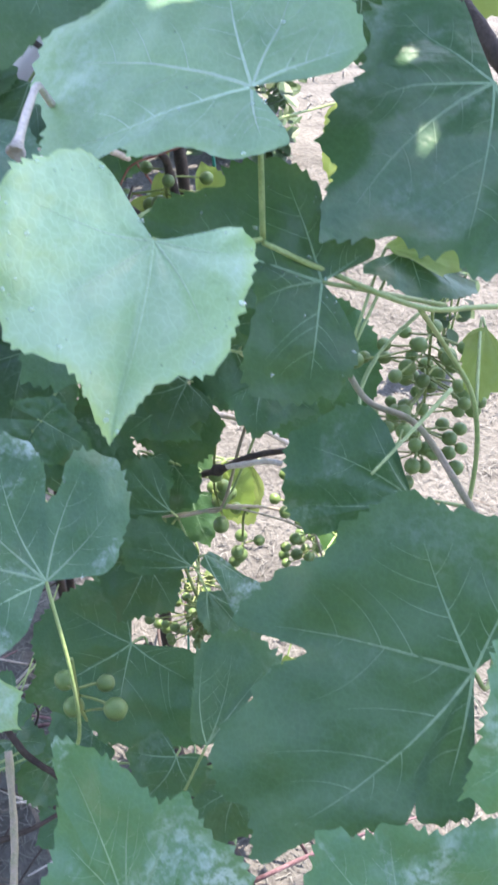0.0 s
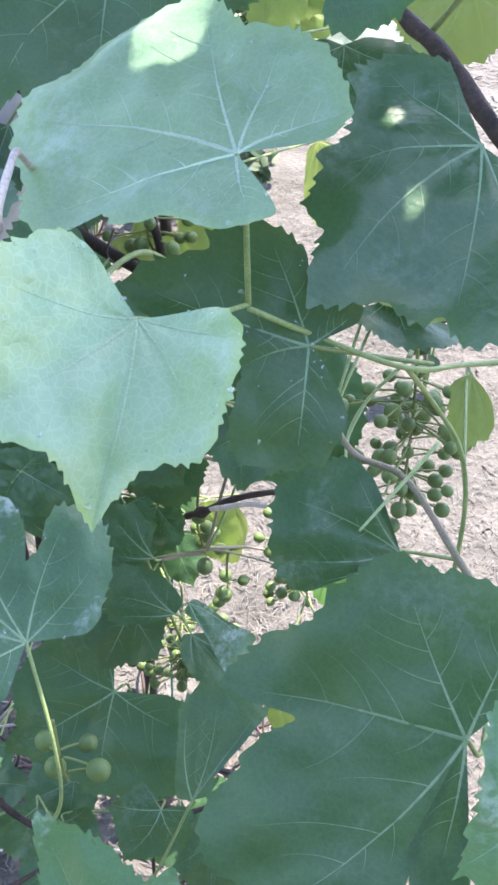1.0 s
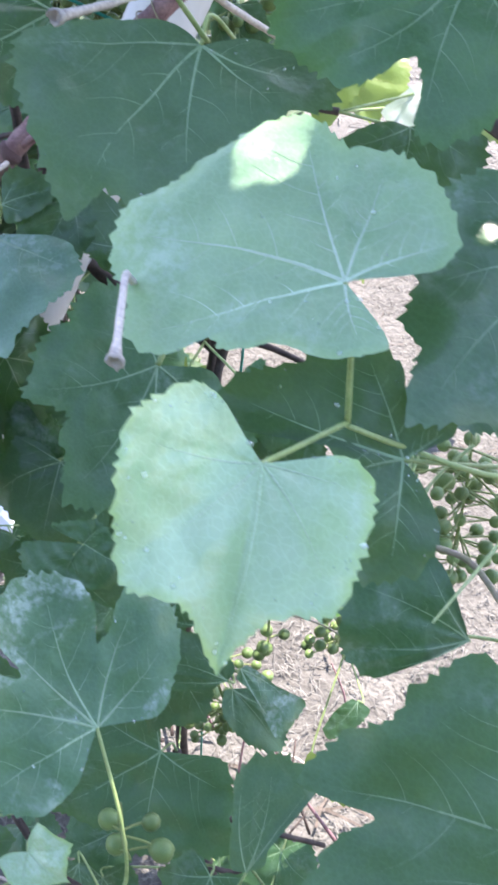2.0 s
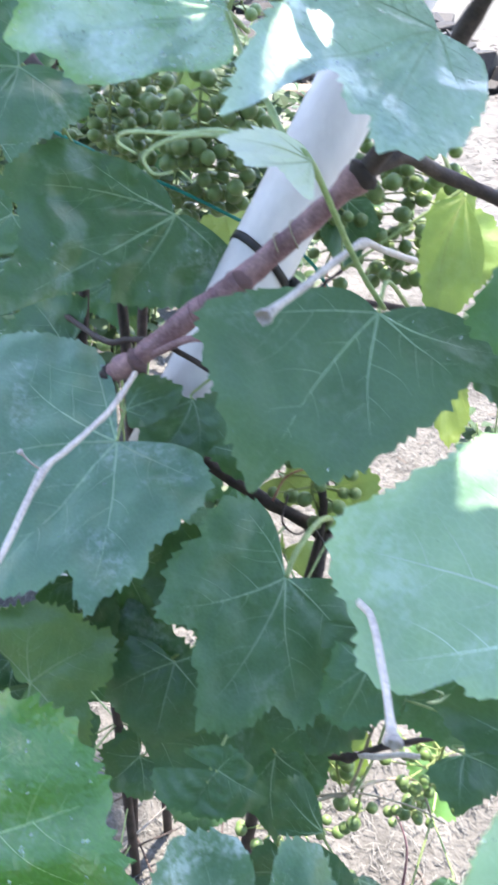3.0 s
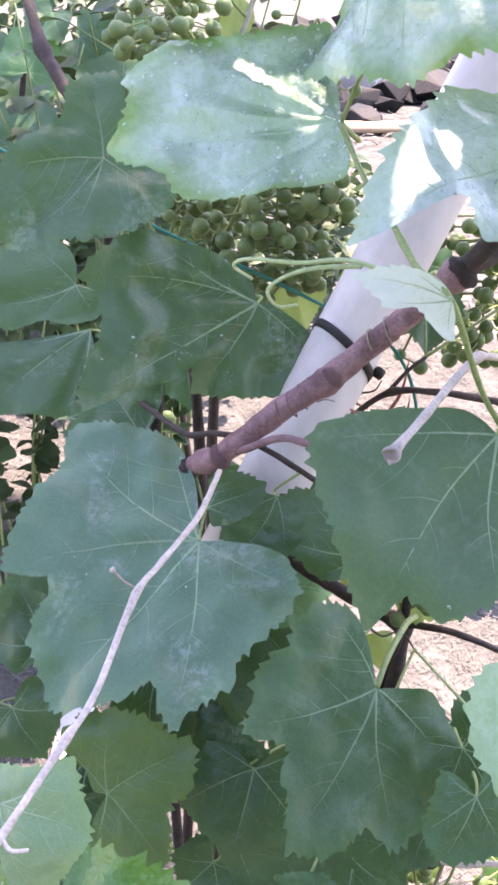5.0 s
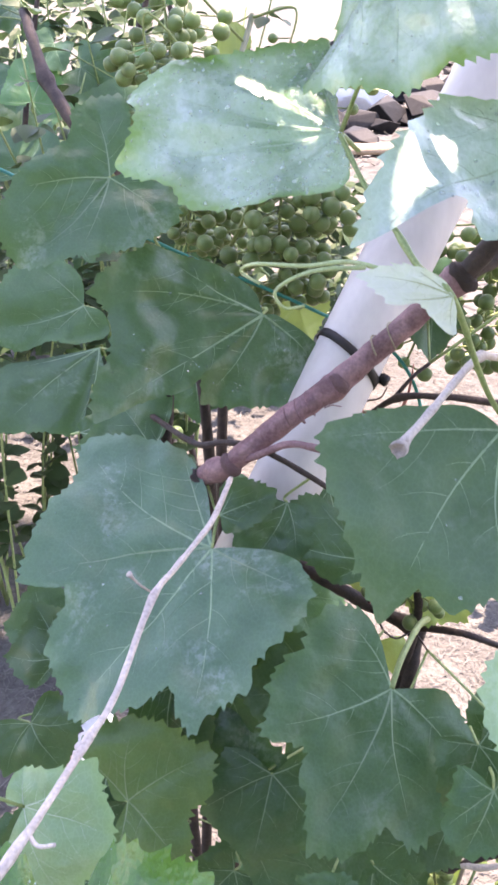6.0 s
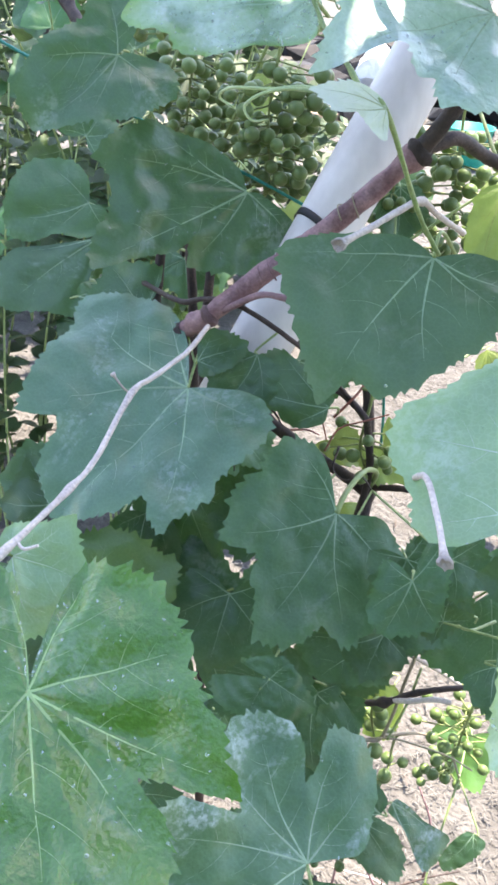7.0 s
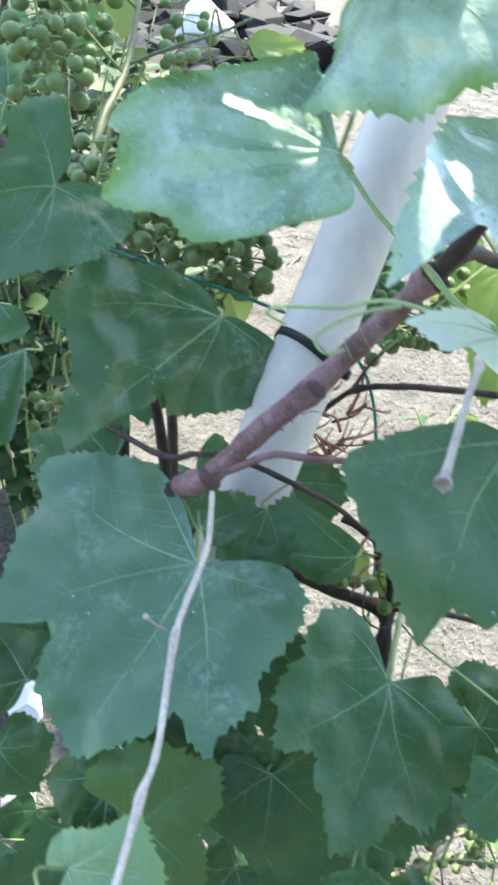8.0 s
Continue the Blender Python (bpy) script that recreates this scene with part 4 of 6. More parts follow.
vine_leaf((-0.342, 0.926, 0.894), (-0.959, -0.139, -0.247), (-0.014, -0.847, 0.531),
          (((-145, 2.0), (-114, 3.7), (-63, 3.9), (-30, 4.9), (-18, 8.1), (0, 9.4), (24, 8.6), (46, 8.0), (67, 5.9), (86, 4.4), (104, 2.3)),
           ((-108, 3.1), (-27, 4.7), (1, 9.0), (57, 6.3))), None, "dark", "dark green shaded vine leaf among the others", 0)
vine_leaf((-0.317, 0.858, 0.879), (-0.813, -0.300, -0.500), (-0.014, -0.847, 0.531),
          (((-66, 2.3), (-40, 4.0), (-43, 6.8), (-38, 8.5), (-22, 9.3), (-4, 12.2), (12, 11.7), (25, 8.9), (16, 5.0), (6, 1.9)),
           ((-39, 8.1), (-3, 11.6), (22, 8.5))), None, "shiny", "dark shiny vine leaf hanging in shade", 0)
vine_leaf((-0.268, 0.696, 1.072), (-0.655, -0.525, -0.543), (0.160, -0.799, 0.579),
          (((-146, 1.3), (-126, 4.0), (-104, 5.2), (-83, 5.1), (-54, 5.0), (-18, 5.9), (0, 8.1), (20, 8.1), (34, 6.8), (51, 5.4), (90, 3.6), (107, 4.9), (127, 5.5), (147, 5.5), (163, 3.1), (173, 1.3)),
           ((-96, 4.5), (-23, 5.2), (1, 7.4), (37, 6.1), (125, 4.9))), None, "shiny", "dark bluish green vine leaf with pale veins", 1, wave=1.2)
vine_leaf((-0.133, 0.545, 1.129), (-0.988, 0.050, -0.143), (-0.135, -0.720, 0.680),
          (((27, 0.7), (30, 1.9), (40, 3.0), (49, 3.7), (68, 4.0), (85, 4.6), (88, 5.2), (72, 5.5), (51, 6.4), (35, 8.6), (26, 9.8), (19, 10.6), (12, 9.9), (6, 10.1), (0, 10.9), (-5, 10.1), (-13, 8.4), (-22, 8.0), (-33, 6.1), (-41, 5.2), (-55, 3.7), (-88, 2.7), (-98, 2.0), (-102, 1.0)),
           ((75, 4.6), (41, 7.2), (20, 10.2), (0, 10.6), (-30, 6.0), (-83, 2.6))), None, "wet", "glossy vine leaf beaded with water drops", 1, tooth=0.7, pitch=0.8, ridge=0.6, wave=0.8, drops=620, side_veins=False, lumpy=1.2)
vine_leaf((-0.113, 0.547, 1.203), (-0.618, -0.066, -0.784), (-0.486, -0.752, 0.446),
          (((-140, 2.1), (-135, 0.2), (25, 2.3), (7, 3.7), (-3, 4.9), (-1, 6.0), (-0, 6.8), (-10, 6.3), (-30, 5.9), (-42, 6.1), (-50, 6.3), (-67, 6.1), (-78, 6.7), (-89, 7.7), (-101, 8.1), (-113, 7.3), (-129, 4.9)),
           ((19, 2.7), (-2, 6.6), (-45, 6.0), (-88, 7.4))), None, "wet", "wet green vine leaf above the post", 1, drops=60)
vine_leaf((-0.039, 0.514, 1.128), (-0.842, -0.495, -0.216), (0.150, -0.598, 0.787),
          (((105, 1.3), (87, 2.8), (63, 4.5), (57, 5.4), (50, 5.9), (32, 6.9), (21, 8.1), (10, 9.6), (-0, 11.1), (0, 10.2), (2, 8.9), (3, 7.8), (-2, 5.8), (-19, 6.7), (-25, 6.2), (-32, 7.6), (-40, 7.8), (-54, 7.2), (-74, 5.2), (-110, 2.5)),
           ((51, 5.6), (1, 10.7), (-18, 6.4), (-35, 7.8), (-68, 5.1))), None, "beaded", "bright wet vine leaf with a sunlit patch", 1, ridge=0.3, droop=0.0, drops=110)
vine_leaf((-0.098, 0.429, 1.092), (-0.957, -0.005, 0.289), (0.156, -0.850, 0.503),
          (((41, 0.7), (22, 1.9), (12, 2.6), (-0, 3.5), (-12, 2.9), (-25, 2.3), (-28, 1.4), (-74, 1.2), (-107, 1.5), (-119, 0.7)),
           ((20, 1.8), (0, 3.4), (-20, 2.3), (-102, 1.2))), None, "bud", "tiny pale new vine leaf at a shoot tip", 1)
vine_leaf((-0.094, 0.574, 0.856), (-0.975, 0.213, 0.056), (-0.147, -0.817, 0.558),
          (((97, 1.0), (47, 3.5), (37, 6.0), (20, 6.6), (-1, 6.3), (-13, 4.3), (-42, 3.0), (-80, 1.3)),
           ((37, 5.7), (0, 6.0), (-37, 2.9))), None, "dark", "dark green shaded vine leaf among the others", 0)
vine_leaf((-0.194, 0.589, 0.880), (0.925, 0.086, 0.370), (-0.147, -0.817, 0.558),
          (((-71, 1.7), (-51, 2.5), (-23, 3.3), (-1, 3.9), (18, 3.2), (46, 2.0), (96, 1.2)),
           ((-44, 2.2), (-1, 3.6), (38, 1.8))), None, "dark", "dark green shaded vine leaf among the others", 0)
vine_leaf((-0.044, 0.426, 0.819), (-0.411, -0.458, -0.788), (-0.072, -0.846, 0.529),
          ((99, 2.2), (27, 3.5), (0, 3.9), (-56, 3.4), (-173, 4.9)), (0.1, 0.1, 0.1, 0.1,), "dark", "dark green shaded vine leaf among the others", 1, stem_reach=0.03)
vine_leaf((-0.055, 0.495, 0.692), (0.664, -0.382, -0.642), (0.005, -0.857, 0.515),
          ((141, 5.3), (95, 4.1), (0, 3.5), (-52, 2.1), (-156, 1.8)), (0.1, 0.1, 0.1, 0.1,), "dark", "dark green shaded vine leaf among the others", 0, stem_reach=0.03)
vine_leaf((-0.081, 0.519, 0.616), (0.039, -0.515, -0.856), (0.005, -0.857, 0.515),
          ((92, 3.3), (43, 4.0), (0, 7.3), (-53, 3.0), (-112, 2.0)), (0.05, 0.05, 0.05, 0.05,), "dark", "dark green shaded vine leaf among the others", 0)
vine_leaf((-0.169, 0.506, 0.628), (0.767, -0.386, -0.513), (-0.072, -0.846, 0.529),
          ((-122, 2.2), (24, 2.0), (0, 5.7), (-41, 8.4), (-63, 7.8)), (0.1, 0.1, 0.1, 0.1,), "dark", "dark green shaded vine leaf among the others", 0)
vine_leaf((-0.016, 0.514, 0.742), (0.400, -0.565, -0.722), (-0.147, -0.817, 0.558),
          ((92, 3.5), (47, 4.9), (0, 4.9), (-81, 3.3), (-136, 3.0)), (0.1, 0.1, 0.1, 0.1,), "dark", "dark green shaded vine leaf among the others", 0, stem_reach=0.03)
vine_leaf((0.007, 0.618, 0.529), (0.024, -0.262, -0.965), (-0.045, -0.964, 0.261),
          ((85, 2.2), (25, 6.3), (0, 6.4), (-21, 2.9)), (0.1, 0.1, 0.1,), "thin", "thin yellow-green vine leaf lit through from behind", 0)
vine_leaf((0.046, 0.812, 0.920), (0.965, -0.173, -0.199), (-0.034, -0.830, 0.557),
          ((64, 3.2), (41, 5.5), (0, 6.1), (-41, 6.2), (-102, 4.2)), (0.1, 0.1, 0.1, 0.1,), "thin", "thin yellow-green vine leaf lit through from behind", 0)
vine_leaf((0.147, 0.613, 0.971), (-0.479, -0.534, -0.697), (-0.008, -0.792, 0.611),
          ((56, 4.7), (27, 5.2), (0, 5.1), (-42, 4.8), (-85, 3.9)), (0.1, 0.1, 0.1, 0.1,), "thin", "thin yellow-green vine leaf lit through from behind", 0)
vine_leaf((0.079, 0.711, 0.917), (0.715, -0.432, -0.550), (-0.008, -0.792, 0.611),
          ((44, 0.2), (12, 2.0), (0, 3.6), (-32, 6.2), (-64, 5.0)), (0.1, 0.1, 0.1, 0.1,), "thin", "thin yellow-green vine leaf lit through from behind", 0, stem_reach=0.4)
vine_leaf((-0.077, 0.645, 0.714), (0.663, -0.428, -0.615), (-0.029, -0.835, 0.550),
          ((-140, 1.4), (18, 1.3), (0, 3.7), (-64, 2.9)), (0.1, 0.1, 0.1,), "thin", "thin yellow-green vine leaf lit through from behind", 0)
vine_leaf((-0.164, 1.084, 1.012), (-0.094, -0.513, -0.853), (0.005, -0.857, 0.515),
          ((66, 2.7), (22, 4.6), (0, 5.9), (-30, 2.8)), (0.1, 0.1, 0.1,), "thin", "thin yellow-green vine leaf lit through from behind", 0)
vine_leaf((0.069, 0.832, 0.979), (0.071, -0.514, -0.855), (0.005, -0.857, 0.515),
          ((59, 3.0), (19, 7.7), (0, 6.8), (-33, 1.9)), (0.1, 0.1, 0.1,), "thin", "thin yellow-green vine leaf lit through from behind", 0)
vine_leaf((-0.199, 1.236, 1.124), (0.022, -0.566, -0.824), (-0.147, -0.817, 0.558),
          ((80, 2.3), (25, 4.6), (0, 5.9), (-35, 3.3)), (0.1, 0.1, 0.1,), "thin", "thin yellow-green vine leaf lit through from behind", 0)
vine_leaf((-0.085, 1.071, 1.091), (0.987, -0.157, 0.031), (-0.147, -0.817, 0.558),
          ((59, 2.1), (18, 5.2), (0, 5.5), (-35, 2.1)), (0.1, 0.1, 0.1,), "thin", "thin yellow-green vine leaf lit through from behind", 0)
vine_leaf((0.038, 0.703, 0.997), (-0.203, -0.527, -0.825), (-0.147, -0.817, 0.558),
          ((56, 2.7), (23, 5.6), (0, 9.8), (-21, 6.7)), (0.1, 0.1, 0.1,), "thin", "thin yellow-green vine leaf lit through from behind", 0)
vine_leaf((-0.040, 0.746, 0.978), (0.020, -0.558, -0.830), (-0.034, -0.830, 0.557),
          ((89, 1.7), (32, 3.6), (0, 5.2), (-50, 3.4), (-90, 1.7)), (0.1, 0.1, 0.1, 0.1,), "dark", "dark green shaded vine leaf among the others", 0)
vine_leaf((0.114, 0.666, 0.412), (-0.318, -0.487, -0.814), (-0.026, -0.853, 0.521),
          ((120, 4.0), (77, 4.4), (0, 5.3), (-31, 6.3), (-110, 3.1)), (0.1, 0.1, 0.1, 0.1,), "young", "light green young vine leaf", 0, stem_reach=0.4)
vine_leaf((0.078, 0.805, 0.809), (0.011, -0.611, -0.791), (-0.008, -0.792, 0.611),
          ((45, 1.5), (14, 5.4), (0, 7.8), (-21, 5.6), (-71, 1.6)), (0.1, 0.1, 0.1, 0.1,), "thin", "thin yellow-green vine leaf lit through from behind", 0, stem_reach=0.4)
vine_leaf((0.144, 0.439, 0.794), (-0.141, -0.604, -0.784), (-0.008, -0.792, 0.611),
          ((54, 1.5), (20, 3.1), (0, 4.5), (-30, 3.6)), (0.1, 0.1, 0.1,), "thin", "thin yellow-green vine leaf lit through from behind", 0)
vine_leaf((0.064, 0.449, 1.050), (-0.823, -0.306, -0.478), (-0.032, -0.816, 0.577),
          (((112, 1.8), (101, 3.7), (85, 5.1), (61, 5.9), (45, 6.5), (29, 7.9), (18, 9.2), (10, 8.8), (0, 8.1), (-10, 7.5), (-16, 6.1), (-22, 4.8), (-33, 5.9), (-36, 7.6), (-45, 8.0), (-64, 6.9), (-88, 4.6), (-114, 2.3)),
           ((60, 5.5), (18, 8.8), (-2, 7.8), (-37, 7.5), (-81, 4.1))), None, "dark", "dark green shaded vine leaf among the others", 1)
vine_leaf((0.093, 0.451, 0.838), (0.933, -0.238, -0.270), (0.100, -0.550, 0.829),
          (((136, 1.1), (134, 3.0), (112, 2.8), (85, 2.9), (49, 3.4), (16, 4.5), (-1, 4.6), (-1, 2.8)),
           ((118, 2.7), (53, 3.0), (3, 4.3))), None, "dark", "dark green shaded vine leaf among the others", 0)
vine_leaf((-0.045, 0.335, 0.494), (-0.582, -0.493, -0.646), (-0.008, -0.792, 0.611),
          ((107, 2.3), (57, 3.8), (0, 4.5), (-62, 3.3), (-126, 2.4)), (0.08, 0.03, 0.06, 0.08,), "dark", "dark green shaded vine leaf among the others", 0)
vine_leaf((-0.135, 0.258, 0.671), (0.817, -0.357, -0.452), (-0.008, -0.792, 0.611),
          ((129, 1.6), (57, 2.3), (0, 2.6), (-48, 2.4), (-106, 1.7)), (0.08, -0.08, -0.03, 0.08,), "heart", "pale yellowish young vine leaf", 0, tooth=0.3)
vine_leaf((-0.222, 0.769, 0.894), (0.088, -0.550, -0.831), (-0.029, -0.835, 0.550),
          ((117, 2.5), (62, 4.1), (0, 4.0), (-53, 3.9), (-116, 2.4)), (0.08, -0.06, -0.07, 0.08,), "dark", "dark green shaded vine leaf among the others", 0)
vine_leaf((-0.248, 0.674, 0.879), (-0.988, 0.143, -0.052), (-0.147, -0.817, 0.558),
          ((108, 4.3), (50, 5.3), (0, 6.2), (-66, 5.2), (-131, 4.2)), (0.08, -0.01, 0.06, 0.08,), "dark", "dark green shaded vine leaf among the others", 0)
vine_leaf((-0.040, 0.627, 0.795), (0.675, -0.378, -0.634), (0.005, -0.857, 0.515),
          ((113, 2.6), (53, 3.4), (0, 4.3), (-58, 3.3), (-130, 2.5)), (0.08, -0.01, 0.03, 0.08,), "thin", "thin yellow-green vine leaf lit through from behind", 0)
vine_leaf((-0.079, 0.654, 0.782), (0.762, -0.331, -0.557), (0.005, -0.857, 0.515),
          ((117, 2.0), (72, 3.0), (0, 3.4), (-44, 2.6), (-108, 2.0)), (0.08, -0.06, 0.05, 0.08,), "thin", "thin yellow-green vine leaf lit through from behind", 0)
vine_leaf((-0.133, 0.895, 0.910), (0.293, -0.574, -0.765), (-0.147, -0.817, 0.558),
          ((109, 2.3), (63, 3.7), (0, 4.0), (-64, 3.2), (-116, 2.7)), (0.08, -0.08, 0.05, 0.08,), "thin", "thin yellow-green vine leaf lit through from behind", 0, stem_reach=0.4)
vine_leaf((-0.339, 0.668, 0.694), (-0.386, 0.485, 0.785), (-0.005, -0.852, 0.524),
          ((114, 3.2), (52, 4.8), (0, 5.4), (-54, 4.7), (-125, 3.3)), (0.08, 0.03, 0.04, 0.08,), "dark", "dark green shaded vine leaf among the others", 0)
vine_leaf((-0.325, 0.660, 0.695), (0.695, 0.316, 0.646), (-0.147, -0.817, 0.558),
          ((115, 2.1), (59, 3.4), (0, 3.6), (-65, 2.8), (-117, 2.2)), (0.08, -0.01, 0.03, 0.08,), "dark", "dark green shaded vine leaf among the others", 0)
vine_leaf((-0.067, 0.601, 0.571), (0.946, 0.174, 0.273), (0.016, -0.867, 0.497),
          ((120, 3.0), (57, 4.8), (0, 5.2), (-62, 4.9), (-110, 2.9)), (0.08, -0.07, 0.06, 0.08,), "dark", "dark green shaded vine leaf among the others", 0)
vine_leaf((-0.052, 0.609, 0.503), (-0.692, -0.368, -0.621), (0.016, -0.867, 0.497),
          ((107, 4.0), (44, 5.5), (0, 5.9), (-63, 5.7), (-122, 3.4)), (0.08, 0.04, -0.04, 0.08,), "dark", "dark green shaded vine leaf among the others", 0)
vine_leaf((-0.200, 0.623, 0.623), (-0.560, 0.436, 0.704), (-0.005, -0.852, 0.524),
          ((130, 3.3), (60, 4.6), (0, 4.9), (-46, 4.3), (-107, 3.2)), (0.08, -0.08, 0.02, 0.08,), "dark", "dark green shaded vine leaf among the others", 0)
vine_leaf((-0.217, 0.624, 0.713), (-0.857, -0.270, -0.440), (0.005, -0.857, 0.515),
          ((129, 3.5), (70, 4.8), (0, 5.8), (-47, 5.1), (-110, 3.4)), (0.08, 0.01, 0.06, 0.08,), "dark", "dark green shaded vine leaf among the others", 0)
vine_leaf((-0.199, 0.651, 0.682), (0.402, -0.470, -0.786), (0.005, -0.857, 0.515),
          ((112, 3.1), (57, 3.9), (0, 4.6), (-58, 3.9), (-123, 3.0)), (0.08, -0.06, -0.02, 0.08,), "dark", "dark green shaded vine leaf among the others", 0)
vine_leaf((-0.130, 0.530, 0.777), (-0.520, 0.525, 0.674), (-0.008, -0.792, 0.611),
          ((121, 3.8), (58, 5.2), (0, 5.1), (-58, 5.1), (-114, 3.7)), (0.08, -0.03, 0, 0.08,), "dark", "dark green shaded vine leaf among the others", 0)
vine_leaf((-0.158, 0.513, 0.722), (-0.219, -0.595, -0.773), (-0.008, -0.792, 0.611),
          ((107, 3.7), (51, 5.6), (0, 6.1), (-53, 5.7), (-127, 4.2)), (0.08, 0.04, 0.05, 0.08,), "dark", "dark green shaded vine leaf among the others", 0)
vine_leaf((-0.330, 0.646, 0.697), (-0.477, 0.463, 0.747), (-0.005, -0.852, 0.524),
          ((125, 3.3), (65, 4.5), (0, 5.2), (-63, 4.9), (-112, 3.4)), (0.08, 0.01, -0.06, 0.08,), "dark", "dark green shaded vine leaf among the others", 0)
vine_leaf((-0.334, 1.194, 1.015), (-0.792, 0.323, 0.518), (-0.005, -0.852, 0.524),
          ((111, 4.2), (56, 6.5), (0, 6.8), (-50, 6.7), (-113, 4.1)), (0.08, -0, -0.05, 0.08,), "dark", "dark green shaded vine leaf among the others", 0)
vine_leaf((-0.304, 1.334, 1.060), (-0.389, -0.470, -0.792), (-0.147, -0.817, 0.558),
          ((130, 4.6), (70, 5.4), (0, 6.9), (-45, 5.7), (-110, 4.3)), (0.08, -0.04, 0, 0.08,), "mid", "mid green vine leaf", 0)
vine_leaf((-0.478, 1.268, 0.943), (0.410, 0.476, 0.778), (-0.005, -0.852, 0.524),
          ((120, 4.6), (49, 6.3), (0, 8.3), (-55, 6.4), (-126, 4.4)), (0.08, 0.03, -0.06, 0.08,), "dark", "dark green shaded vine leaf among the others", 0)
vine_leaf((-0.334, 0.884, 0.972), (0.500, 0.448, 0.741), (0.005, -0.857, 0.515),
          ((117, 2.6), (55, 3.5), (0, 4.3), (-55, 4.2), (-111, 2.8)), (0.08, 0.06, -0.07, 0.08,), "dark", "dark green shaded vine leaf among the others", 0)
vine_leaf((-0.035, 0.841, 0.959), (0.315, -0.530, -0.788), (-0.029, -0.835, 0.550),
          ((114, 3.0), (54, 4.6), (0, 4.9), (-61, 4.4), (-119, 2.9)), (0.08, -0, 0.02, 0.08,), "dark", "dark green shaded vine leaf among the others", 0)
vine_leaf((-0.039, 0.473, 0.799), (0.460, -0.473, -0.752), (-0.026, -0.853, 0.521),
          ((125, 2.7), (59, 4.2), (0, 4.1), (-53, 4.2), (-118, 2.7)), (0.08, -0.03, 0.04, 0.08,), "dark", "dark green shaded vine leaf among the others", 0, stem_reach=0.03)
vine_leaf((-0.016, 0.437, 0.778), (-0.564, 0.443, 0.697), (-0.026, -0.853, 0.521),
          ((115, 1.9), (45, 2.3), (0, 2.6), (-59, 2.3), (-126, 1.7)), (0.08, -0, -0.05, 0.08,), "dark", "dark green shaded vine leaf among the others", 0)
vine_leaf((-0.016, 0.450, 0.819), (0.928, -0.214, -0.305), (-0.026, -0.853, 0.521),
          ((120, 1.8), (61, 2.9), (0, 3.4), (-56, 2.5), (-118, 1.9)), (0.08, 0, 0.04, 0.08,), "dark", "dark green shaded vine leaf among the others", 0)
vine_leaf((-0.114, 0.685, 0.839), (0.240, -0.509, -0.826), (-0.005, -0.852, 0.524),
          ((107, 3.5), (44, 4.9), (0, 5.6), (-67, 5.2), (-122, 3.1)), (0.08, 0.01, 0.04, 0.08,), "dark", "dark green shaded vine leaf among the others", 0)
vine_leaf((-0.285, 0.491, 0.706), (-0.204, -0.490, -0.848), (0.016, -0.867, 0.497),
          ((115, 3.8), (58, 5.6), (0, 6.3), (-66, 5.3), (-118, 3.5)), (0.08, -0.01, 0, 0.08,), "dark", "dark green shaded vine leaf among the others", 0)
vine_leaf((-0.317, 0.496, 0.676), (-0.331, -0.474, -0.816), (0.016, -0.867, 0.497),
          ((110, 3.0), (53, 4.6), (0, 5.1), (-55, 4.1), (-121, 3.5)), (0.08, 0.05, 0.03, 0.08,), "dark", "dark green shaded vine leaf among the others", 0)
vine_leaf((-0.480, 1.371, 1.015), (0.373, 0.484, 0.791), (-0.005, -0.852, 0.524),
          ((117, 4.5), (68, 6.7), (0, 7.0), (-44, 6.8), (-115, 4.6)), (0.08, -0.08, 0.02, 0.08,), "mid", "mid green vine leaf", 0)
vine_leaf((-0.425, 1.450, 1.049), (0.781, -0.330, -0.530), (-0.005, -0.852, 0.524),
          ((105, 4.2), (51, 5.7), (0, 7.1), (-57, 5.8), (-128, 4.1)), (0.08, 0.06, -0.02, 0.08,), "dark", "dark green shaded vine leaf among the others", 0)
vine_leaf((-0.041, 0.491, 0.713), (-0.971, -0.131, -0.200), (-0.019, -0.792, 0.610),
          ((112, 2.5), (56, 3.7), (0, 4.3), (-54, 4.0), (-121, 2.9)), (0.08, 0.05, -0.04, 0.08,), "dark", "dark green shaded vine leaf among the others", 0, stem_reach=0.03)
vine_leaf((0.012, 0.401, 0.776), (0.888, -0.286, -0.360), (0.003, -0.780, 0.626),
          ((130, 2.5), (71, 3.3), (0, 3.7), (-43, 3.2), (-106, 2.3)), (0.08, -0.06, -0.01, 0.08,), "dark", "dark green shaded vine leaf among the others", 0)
vine_leaf((-0.001, 0.350, 0.424), (-0.219, -0.611, -0.761), (0.003, -0.780, 0.626),
          ((111, 3.0), (49, 4.4), (0, 4.9), (-58, 4.4), (-117, 3.1)), (0.08, 0.06, -0.03, 0.08,), "dark", "dark green shaded vine leaf among the others", 0)
vine_leaf((-0.288, 0.469, 0.669), (-0.354, -0.470, -0.809), (0.016, -0.867, 0.497),
          ((121, 3.3), (58, 4.8), (0, 5.1), (-62, 4.4), (-112, 3.5)), (0.08, 0.03, 0.04, 0.08,), "dark", "dark green shaded vine leaf among the others", 0)
vine_leaf((-0.073, 0.446, 0.576), (-0.425, -0.567, -0.706), (0.003, -0.780, 0.626),
          ((125, 3.0), (60, 4.5), (0, 5.1), (-57, 4.2), (-118, 2.8)), (0.08, -0.05, 0.05, 0.08,), "dark", "dark green shaded vine leaf among the others", 0)
vine_leaf((-0.184, 0.507, 0.626), (-0.743, -0.366, -0.560), (-0.032, -0.816, 0.577),
